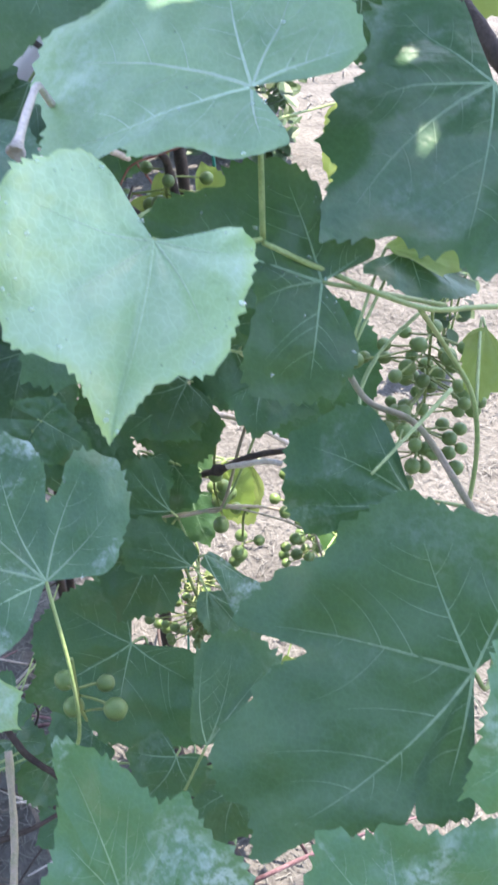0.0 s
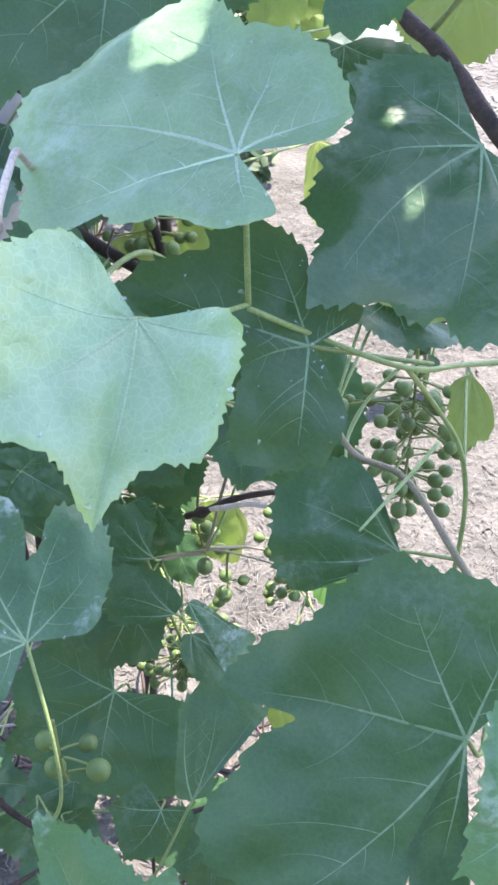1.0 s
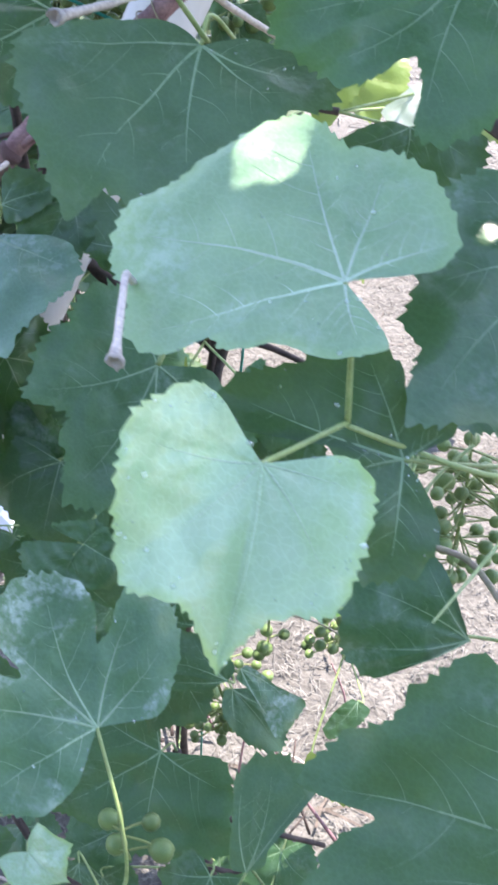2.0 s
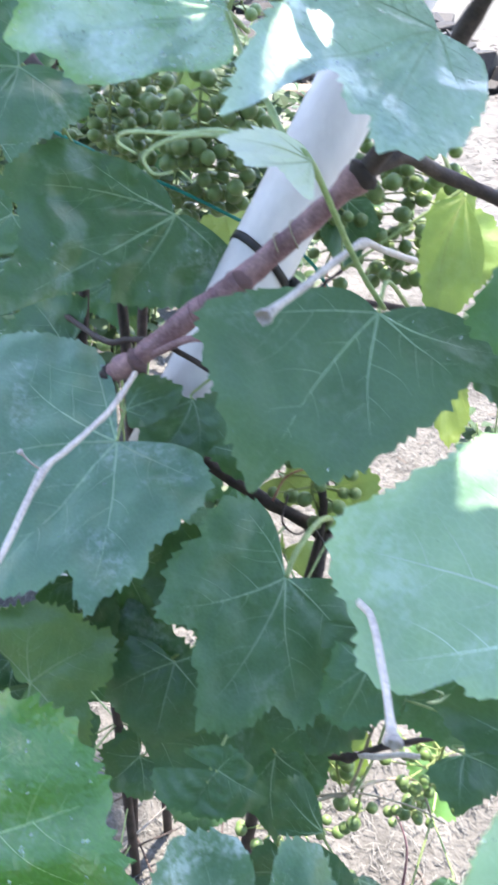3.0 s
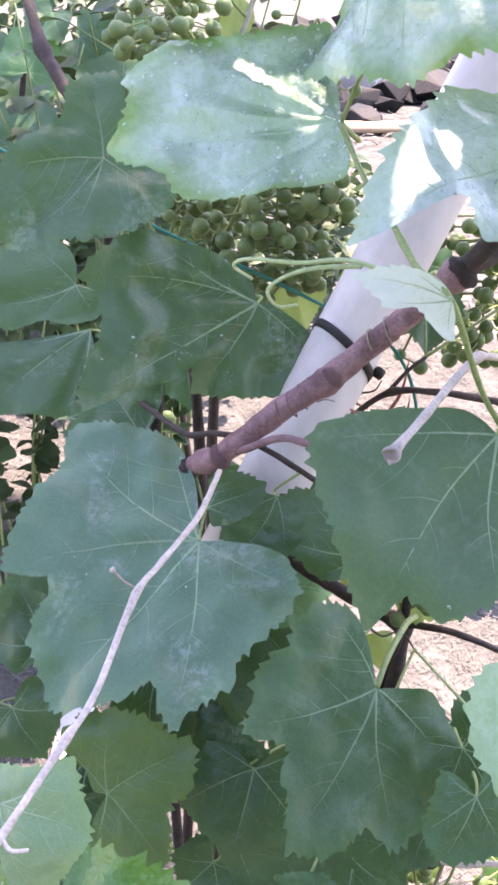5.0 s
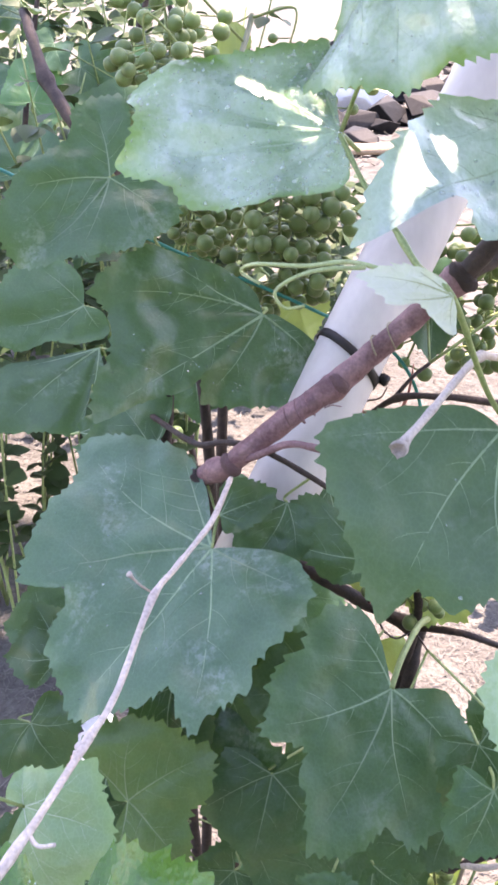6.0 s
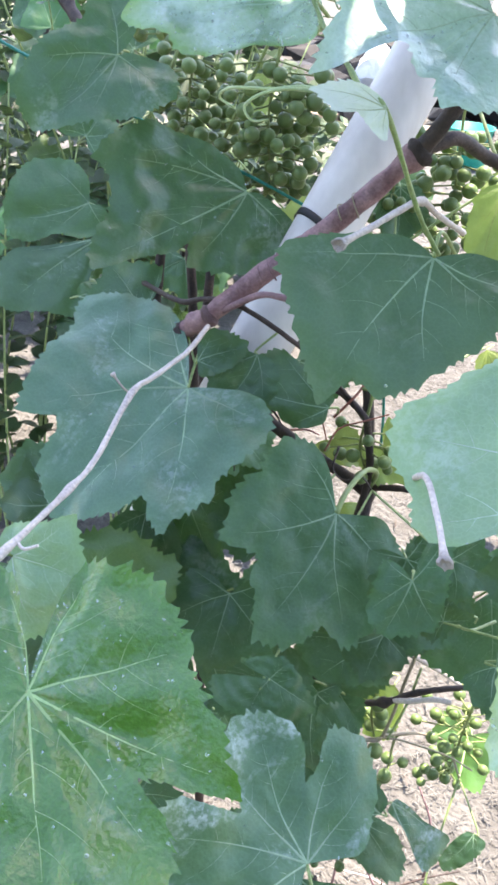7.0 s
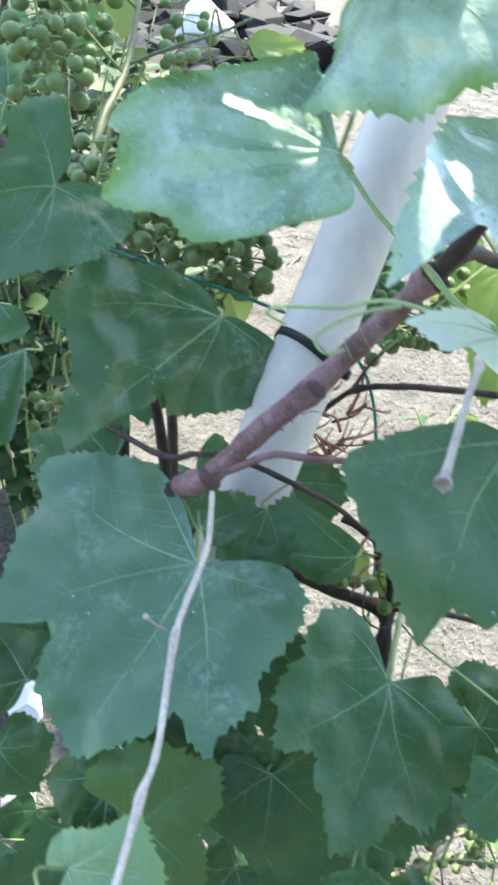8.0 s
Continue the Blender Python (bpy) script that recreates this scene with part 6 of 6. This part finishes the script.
    stem_at = min(STEMS, key=lambda s: (s - Vector(middle) - top).length) - Vector(middle)
    bm = bmesh.new()
    axis = [top, Vector((rng.uniform(-0.2, 0.2) * size[0], 0, size[2] * 0.3)), Vector((rng.uniform(-0.2, 0.2) * size[0], 0, -size[2] * 0.75))]
    run = spline(axis, 8)
    tube(bm, ([stem_at] if (stem_at - top).length < 0.14 else []) + axis, 0.0016, 0.0009, 6)
    spots = []
    for _ in range(count * 60):
        if len(spots) >= count:
            break
        p = Vector((rng.uniform(-1.1, 1.1), rng.uniform(-1.1, 1.1), rng.uniform(-1, 1)))
        if math.hypot(p.x, p.y) > 1.15 - 0.35 * max(0, -p.z):
            continue
        q = Vector((p.x * size[0], p.y * size[1], p.z * size[2]))
        r = radius * rng.uniform(0.78, 1.12)
        if all((q - o).length > 0.92 * (r + s) for o, s in spots):
            spots.append((q, r))
    for q, r in spots:
        at = min(run, key=lambda a: (a - q).length + 0.5 * max(0, q.z - a.z + 0.004))
        stem = new("pedicel", PEDICEL_MESH)
        stem.parent = ob
        stem.matrix_local = Matrix.Translation(at) @ (q - at).to_track_quat("Z", "Y").to_matrix().to_4x4() @ Matrix.Diagonal((1, 1, max((q - at).length, 0.001), 1))
        b = new("berry", BERRY_MESH)
        b.parent = ob
        way = (q - at).normalized() if (q - at).length > 1e-5 else Vector((0, 0, -1))
        b.matrix_local = Matrix.Translation(q) @ way.to_track_quat("Z", "Y").to_matrix().to_4x4() @ Matrix.Diagonal((r, r, r, 1))
    part("stalk", bm, BERRY_STALK, ob)
    return ob


grape_bunch((-0.150, 0.775, 1.005), (0.046, 0.030, 0.058), 84, 0.0065, 3, "dense bunch of unripe green grapes beside the post")
grape_bunch((-0.222, 0.815, 1.010), (0.042, 0.028, 0.052), 62, 0.0062, 4, "bunch of small unripe green grapes")
grape_bunch((0.012, 0.785, 0.955), (0.038, 0.028, 0.062), 72, 0.0066, 5, "sunlit bunch of yellowish green grapes")
grape_bunch((-0.050, 0.745, 0.940), (0.020, 0.016, 0.030), 14, 0.0055, 15, "small bunch of green grapes behind the post")
grape_bunch((0.124, 0.500, 0.690), (0.046, 0.035, 0.058), 64, 0.0056, 6, "loose bunch of unripe green grapes in sun")
grape_bunch((0.075, 0.585, 0.485), (0.046, 0.028, 0.046), 38, 0.0056, 7, "loose bunch of green grapes low on the vine")
grape_bunch((-0.024, 0.548, 0.560), (0.022, 0.016, 0.032), 9, 0.0066, 8, "few green grapes on a thin stalk")
grape_bunch((-0.050, 0.640, 0.340), (0.055, 0.030, 0.022), 20, 0.0062, 9, "distant small bunch of green grapes")
grape_bunch((-0.268, 1.127, 1.098), (0.060, 0.040, 0.055), 40, 0.0080, 10, "bunch of green grapes farther along the row")
grape_bunch((-0.280, 1.060, 1.075), (0.040, 0.030, 0.040), 26, 0.0082, 11, "bunch of green grapes farther along the row")
grape_bunch((-0.280, 0.860, 0.815), (0.045, 0.025, 0.028), 18, 0.0064, 12, "small bunch of shaded green grapes")
grape_bunch((-0.118, 1.070, 1.072), (0.060, 0.030, 0.018), 12, 0.0070, 13, "sparse green grapes on a twig")
grape_bunch((0.150, 0.470, 0.985), (0.014, 0.012, 0.022), 5, 0.0074, 14, "few plump green grapes")
grape_bunch((-0.058, 0.610, 0.800), (0.030, 0.018, 0.020), 12, 0.0052, 21, "few shaded green grapes among twigs")
grape_bunch((-0.044, 0.512, 0.424), (0.042, 0.020, 0.020), 28, 0.0046, 22, "small dark bunch of grapes low down")
grape_bunch((0.000, 0.550, 0.485), (0.016, 0.012, 0.018), 5, 0.0066, 16, "few green grapes on a thin stalk")
grape_bunch((-0.133, 1.163, 1.093), (0.036, 0.018, 0.020), 9, 0.0068, 31, "few loose green grapes on a branching stalk")
grape_bunch((-0.092, 0.285, 0.625), (0.022, 0.012, 0.016), 5, 0.0066, 17, "few green grapes under a leaf")

# ---- ground ----
GROUND = 0.10
bm = bmesh.new()
xs = sorted({*np.linspace(-2.5, 2.5, 60).round(3), -60, -25, -10, -5, 5, 10, 25, 60})
ys = sorted({*np.linspace(-1, 5, 70).round(3), -60, -20, -6, 9, 16, 30, 60})
grid = [[bm.verts.new((x, y, GROUND + 0.02 * noise.noise(Vector((x * 1.3, y * 1.3, 0))) + 0.006 * noise.noise(Vector((x * 9, y * 9, 4))))) for y in ys] for x in xs]
for a, b in zip(grid, grid[1:]):
    for j in range(len(ys) - 1):
        bm.faces.new((a[j], b[j], b[j + 1], a[j + 1]))
tagged(part("ground", bm, SOIL), "pale dry soil strewn with straw", "ground", kind="structure")

rng = random.Random(21)


def strew(name, material, label, count, box, length, width, lift):
    verts, faces = [], []
    for _ in range(count):
        x, y = rng.uniform(box[0], box[1]), rng.uniform(box[2], box[3])
        z = GROUND + 0.02 * noise.noise(Vector((x * 1.3, y * 1.3, 0))) + rng.uniform(0.002, lift)
        a, l, w = rng.uniform(0, 2 * math.pi), rng.uniform(0.4, 1) * length, width * rng.uniform(0.5, 1)
        c, s, tz, cv = math.cos(a), math.sin(a), rng.uniform(-0.35, 0.35), rng.uniform(-0.3, 0.3)
        k = len(verts)
        for u in (-1, 0, 1):
            px, py = x + c * l * u / 2 - s * cv * l * u * u / 2, y + s * l * u / 2 + c * cv * l * u * u / 2
            for v in (-1, 1):
                verts.append((px - s * w * v / 2, py + c * w * v / 2, z + tz * l * u / 2 - 0.1 * l * u * u + 0.2 * w * v))
        faces += [(k, k + 1, k + 3, k + 2), (k + 2, k + 3, k + 5, k + 4)]
    me = bpy.data.meshes.new(name)
    me.from_pydata(verts, [], faces)
    me.materials.append(material)
    return tagged(new(name, me), label, "litter", kind="stuff")


strew("straw", STRAW, "pale dry straw and grass clippings on the ground", 60000, (-1.2, 1.1, 0.35, 2.6), 0.024, 0.0015, 0.010)
strew("straw", STRAW, "pale dry straw and grass clippings on the ground", 9000, (-3.5, 3.5, 2.8, 8.0), 0.12, 0.008, 0.02)

litter = random.Random(64)
for k in range(46):
    x, y = litter.uniform(-0.42, 0.12), litter.uniform(0.34, 0.72)
    p = Vector((x, y, GROUND + 0.02))
    d = Vector((litter.uniform(-1, 1), litter.uniform(-0.6, 0.6), litter.uniform(0.0, 1.1))).normalized() * litter.uniform(0.08, 0.22)
    cane("dry_twig", [p, p + d * 0.5 + Vector((litter.uniform(-0.02, 0.02), 0, 0.01)), p + d], litter.uniform(0.0014, 0.0034), 0.0010, (BARK_DARK, BARK, BARK_DARK, BARK_PALE)[k % 4], "dead twig in the litter under the vine", "twig", steps=4, sides=6)

strew("dry_leaves", DRYLEAF, "curled pale dead leaf strips under the vine", 150, (-0.50, 0.25, 0.28, 0.70), 0.080, 0.005, 0.03)
strew("dry_leaves", DRYLEAF, "scattered pale dead leaf strips on the ground", 260, (-1.4, 1.3, 0.7, 2.8), 0.040, 0.005, 0.012)

# ---- unseen leaf discs, added overhead to block the sun from the vine ----
verts, faces = [], []
# holes left to place the sun patches: where, how wide, and how far above the leaf the near discs hang
GAPS = [((-0.022, 0.3742, 0.9983), 0.010, 0.34), ((-0.0273, 0.3698, 0.9941), 0.009, 0.34), ((-0.0184, 0.3662, 0.995), 0.009, 0.34), ((-0.0293, 0.3642, 0.9902), 0.007, 0.34), ((-0.0199, 0.3800, 1.0022), 0.010, 0.34),
        ((-0.1127, 0.4788, 1.1148), 0.0045, 0.22), ((-0.1077, 0.4864, 1.1196), 0.006, 0.22), ((-0.1005, 0.4925, 1.1228), 0.0065, 0.22), ((-0.0943, 0.4972, 1.1252), 0.0055, 0.22),
        ((0.0637, 0.3516, 0.9641), 0.0024, 0.30), ((0.0710, 0.3224, 0.9468), 0.0024, 0.30)]
GAPS += [(tuple(Vector((-0.1814, 0.5680, 1.1437)).lerp(Vector((-0.1448, 0.5483, 1.1302)), k / 8)), 0.0012 + 0.0004 * (k % 3), 0.16) for k in range(9)]
spots = [(rng.uniform(-0.80, 0.55), rng.uniform(-0.10, 0.95), 0) for _ in range(1750)] + [(rng.uniform(-0.80, 0.55), rng.uniform(-0.10, 0.95), 1) for _ in range(4100)]
near_spots = []
for g, w, up in GAPS:
    for size_of, count, reach in ((0, 150, 0.095), (1, 420, 0.055), (2, 420, 0.016)):
        for _ in range(count):
            t, far = rng.uniform(0, 6.28), rng.uniform(w, w + reach)
            across, along = SUN.cross(Vector((1, 0, 0))).normalized(), Vector((1, 0, 0))
            near_spots.append((Vector(g) + SUN * (up + rng.uniform(-0.03, 0.03)) + far * (math.cos(t) * along + math.sin(t) * across), size_of))
spots += [(rng.uniform(-1.4, -0.12), rng.uniform(0.95, 1.9), 0) for _ in range(330)]
# extra discs that stop a stray sun streak on one leaf
spots += [(-0.183 + rng.uniform(-0.012, 0.012), 0.432 + rng.uniform(-0.014, 0.014), 1) for _ in range(14)]
for u, v, small in spots:
    edge = 0.10 * noise.noise(Vector((u * 4, v * 4, 7)))
    if u > 1.6 + edge or u < -2.1 + edge or v < -2.5 + edge or v > (0.60 + 0.5 * edge if u > -0.07 else 1.85 + 0.5 * edge):
        continue
    if v > 0.75 and u > -0.35 and noise.noise(Vector((u * 9, v * 9, 3))) > 0.05:
        continue
    near_spots.append((Vector((u, v, 0.82)) + SUN * rng.uniform(5.2, 6.0), small + 3))
for base, small in near_spots:
    n = Vector((rng.gauss(0, 0.4), rng.gauss(0, 0.4), 1)).normalized()
    a = n.orthogonal().normalized()
    b = n.cross(a)
    r, turn = (rng.uniform(0.016, 0.024), rng.uniform(0.007, 0.012), rng.uniform(0.0022, 0.0040), rng.uniform(0.040, 0.065), rng.uniform(0.013, 0.024))[small], rng.uniform(0, 6.28)
    if any((base - Vector(g) - SUN * (base - Vector(g)).dot(SUN)).length < r + w + (0.022 if small > 2 else 0) for g, w, _ in GAPS):
        continue
    at = len(verts)
    verts.append(tuple(base))
    for j in range(10):
        t = turn + 2 * math.pi * j / 10
        verts.append(tuple(base + r * (1.0 if j % 2 else 0.78) * (math.cos(t) * a + math.sin(t) * b) - n * 0.2 * r))
    faces += [(at, at + 1 + j, at + 1 + (j + 1) % 10) for j in range(10)]
me = bpy.data.meshes.new("vine_canopy")
me.from_pydata(verts, [], faces)
me.materials.append(LEAF["dark"])
tagged(new("vine_canopy", me), "unseen leaf discs added overhead to shade the leaves below", "foliage", kind="stuff")

# ---- unseen foliage wall, added behind the camera to darken the leaves' near sides ----
rear_rng = random.Random(41)
verts, faces = [], []
for _ in range(5200):
    x = rear_rng.uniform(-2.4, 2.0)
    y = -1.35 - 0.35 * rear_rng.random() + 0.12 * noise.noise(Vector((x * 2, 0, 0)))
    c = Vector((x, y, 0.10 + 2.2 * rear_rng.random() ** 0.9))
    n = Vector((rear_rng.gauss(0, 0.5), rear_rng.gauss(0.6, 0.5), 0.7)).normalized()
    a = n.orthogonal().normalized()
    b, r, turn, at = n.cross(a), rear_rng.uniform(0.035, 0.065), rear_rng.uniform(0, 6.28), len(verts)
    verts.append(tuple(c))
    for j in range(10):
        t = turn + 2 * math.pi * j / 10
        verts.append(tuple(c + r * (1.0 if j % 2 else 0.78) * (math.cos(t) * a + math.sin(t) * b) - n * 0.012))
    faces += [(at, at + 1 + j, at + 1 + (j + 1) % 10) for j in range(10)]
me = bpy.data.meshes.new("vine_hedge")
me.from_pydata(verts, [], faces)
me.materials.append(LEAF["dark"])
tagged(new("vine_hedge", me), "unseen foliage wall added behind the camera to cut light", "foliage", kind="stuff")

# ---- weeds beyond the vine ----
def leaflet_mesh():
    bm = bmesh.new()
    rows = []
    for k in range(7):
        u = k / 6
        w = 0.42 * math.sin(math.pi * min(1, u * 0.93 + 0.05)) ** 0.8
        rows.append([bm.verts.new((s * w, u, 0.10 * abs(s) * w * 2 - 0.22 * u * u)) for s in (-1, 0, 1)])
    for a, c in zip(rows, rows[1:]):
        for j in range(2):
            bm.faces.new((a[j], a[j + 1], c[j + 1], c[j]))
    me = bpy.data.meshes.new("leaflet")
    bm.to_mesh(me)
    bm.free()
    me.materials.append(WEED)
    for f in me.polygons:
        f.use_smooth = True
    return me


LEAFLET = leaflet_mesh()


def weed(base, tall, seed, count, label):
    r = random.Random(seed)
    ob = thing("weed", base, label, "weed", "weeds behind the vine")
    for _ in range(4):
        a, lean = r.uniform(0, 6.28), r.uniform(0.05, 0.3)
        h = tall * r.uniform(0.7, 1.0)
        run = [Vector((0, 0, 0)), Vector((math.cos(a) * lean * h * 0.3, math.sin(a) * lean * h * 0.3, h * 0.5)), Vector((math.cos(a) * lean * h, math.sin(a) * lean * h, h))]
        part("stem", tube(bmesh.new(), run, 0.0028, 0.0012, 6), PETIOLE, ob)
        path = spline(run, 10)
        for k in range(count):
            u = 0.30 + 0.70 * (k + r.random()) / count
            p = path[min(int(u * (len(path) - 1)), len(path) - 1)]
            s = r.uniform(0.022, 0.042)
            leaf = new("leaf", LEAFLET)
            leaf.parent = ob
            leaf.matrix_local = Matrix.Translation(p) @ pose(0, 0, 0, r.uniform(-25, 45), r.uniform(-30, 30), r.uniform(0, 360)) @ Matrix.Translation((0, 0.006, 0)) @ Matrix.Diagonal((s, s, s, 1))
    return ob


wr = random.Random(5)
for k in range(28):
    x, y = wr.uniform(-0.95, -0.30), wr.uniform(1.25, 1.85)
    weed((x, y, GROUND), wr.uniform(0.85, 1.20), 100 + k, 40, "leafy green weed with small rounded leaves")
for k in range(7):
    x, y = wr.uniform(-0.9, 0.5), wr.uniform(0.95, 2.4)
    weed((x, y, GROUND), wr.uniform(0.15, 0.35), 140 + k, 12, "low green weed on dry ground")


# ---- leafy shrub farther back ----
shrub = random.Random(12)
verts, faces = [], []
for _ in range(5200):
    x, y = shrub.uniform(-2.1, 0.12), shrub.gauss(2.75, 0.22)
    top = 1.02 + 0.22 * noise.noise(Vector((x * 2.2, y * 2.2, 0))) - 0.85 * max(0, x + 0.55)
    c = Vector((x, y, GROUND + top * shrub.random() ** 0.7))
    n = Vector((shrub.gauss(0, 0.5), shrub.gauss(-0.35, 0.4), 0.9)).normalized()
    a = n.orthogonal().normalized()
    a = Matrix.Rotation(shrub.uniform(0, 6.28), 3, n) @ a
    b, r, at = n.cross(a), shrub.uniform(0.018, 0.036), len(verts)
    for p, q, h in ((-1, 0, 0), (-0.55, 0.55, 0.12), (0.1, 0.62, 0.14), (0.7, 0.38, 0.08), (1.1, 0, -0.1), (0.7, -0.38, 0.08), (0.1, -0.62, 0.14), (-0.55, -0.55, 0.12)):
        verts.append(tuple(c + r * (p * a + q * b + h * n)))
    verts.append(tuple(c))
    faces += [(at + 8, at + j, at + (j + 1) % 8) for j in range(8)]
me = bpy.data.meshes.new("shrub_leaves")
me.from_pydata(verts, [], faces)
me.materials.append(WEED)
tagged(new("shrub_leaves", me), "mass of small rounded green leaves behind the vines", "foliage", kind="stuff")


# ---- things standing far behind ----
def tub(place, radius, tall, material, label, name="tub", category="tub"):
    """A round open container with a rolled rim."""
    ob = thing(name, place, label, category)
    bm = bmesh.new()
    prof = [(0.0, 0.0), (0.82, 0.0), (0.86, 0.02), (1.0, 0.96), (1.05, 0.97), (1.05, 1.0), (0.98, 1.0), (0.84, 0.06), (0.0, 0.05)]
    rings = [[bm.verts.new((p * radius * math.cos(a), p * radius * math.sin(a), z * tall)) for a in np.linspace(0, 2 * math.pi, 28, endpoint=False)] for p, z in prof[1:-1]]
    for a, c in zip(rings, rings[1:]):
        for j in range(28):
            bm.faces.new((a[j], a[(j + 1) % 28], c[(j + 1) % 28], c[j]))
    bm.faces.new(rings[0][::-1])
    bm.faces.new(rings[-1])
    part("body", bm, material, ob)
    part("handle", tube(bmesh.new(), [(-radius, 0, tall * 0.95), (-radius * 0.8, -radius * 0.7, tall * 0.75), (0, -radius * 1.08, tall * 0.62), (radius * 0.8, -radius * 0.7, tall * 0.75), (radius, 0, tall * 0.95)], 0.004, 0.004, 6), BLACK, ob)
    return ob


def box_thing(name, place, size, turn, material, label, category, soft=0.01):
    bm = bmesh.new()
    bmesh.ops.create_cube(bm, size=1, matrix=Matrix.Translation((0, 0, 0.5 * size[2])) @ Matrix.Diagonal((*size, 1)))
    bmesh.ops.bevel(bm, geom=bm.edges, offset=soft, segments=3, affect="EDGES")
    ob = part(name, bm, material)
    ob.matrix_world = pose(*place, 0, 0, turn)
    return tagged(ob, label, category)


tub((0.88, 4.85, GROUND), 0.13, 0.20, TEAL, "teal plastic bucket standing on the ground")


def crumpled(name, place, size, seed, label, category):
    """A limp plastic thing, pressed flat along many planes."""
    r = random.Random(seed)
    bm = bmesh.new()
    bmesh.ops.create_icosphere(bm, subdivisions=4, radius=1.0)
    folds = [(Vector((r.gauss(0, 1), r.gauss(0, 1), r.gauss(0, 1))).normalized(), r.uniform(0.55, 0.8)) for _ in range(26)]
    for v in bm.verts:
        for way, cut in folds:
            over = v.co.dot(way) - cut
            if over > 0:
                v.co -= way * over * 1.25
        v.co = Vector((v.co.x * size[0], v.co.y * size[1], v.co.z * size[2]))
    ob = part(name, bm, WHITE)
    ob.location = place
    for f in ob.data.polygons:
        f.use_smooth = False
    return tagged(ob, label, category)


crumpled("crumpled_bag", (-0.425, 1.110, 0.135), (0.044, 0.050, 0.034), 17, "crumpled white plastic bag lying on the ground", "bag")
crumpled("sack", (0.56, 6.75, 0.27), (0.26, 0.20, 0.24), 19, "slumped white plastic sack beside planks and rubble", "sack")
box_thing("plank", (0.35, 5.5, GROUND + 0.005), (1.3, 0.16, 0.04), 8, WOOD, "weathered grey-brown plank lying on the ground", "plank", 0.004)
box_thing("plank", (-0.25, 6.0, GROUND + 0.005), (1.1, 0.14, 0.04), -24, WOOD, "weathered grey-brown plank lying on the ground", "plank", 0.004)
rubble = random.Random(88)
heap = [(rubble.uniform(-0.5, 1.7), rubble.uniform(5.7, 10.0), rubble.uniform(0.06, 0.19)) for _ in range(150)]
for k, (x, y, s) in enumerate(heap):
    if math.hypot(x - 0.56, y - 6.75) < 0.34:
        continue
    bm = bmesh.new()
    lump = [bm.verts.new((rubble.gauss(0, 0.62) * s, rubble.gauss(0, 0.62) * s, rubble.gauss(0, 0.42) * s)) for _ in range(14)]
    hull = bmesh.ops.convex_hull(bm, input=lump)
    bmesh.ops.delete(bm, geom=hull["geom_interior"], context="VERTS")
    bmesh.ops.bevel(bm, geom=bm.edges, offset=0.004, segments=1, affect="EDGES")
    ob = part("stone", bm, DARK)
    for f in ob.data.polygons:
        f.use_smooth = False
    ob.location = (x, y, GROUND + 0.4 * s)
    tagged(ob, "dark rough stone on the ground", "stone", "stones on the ground")
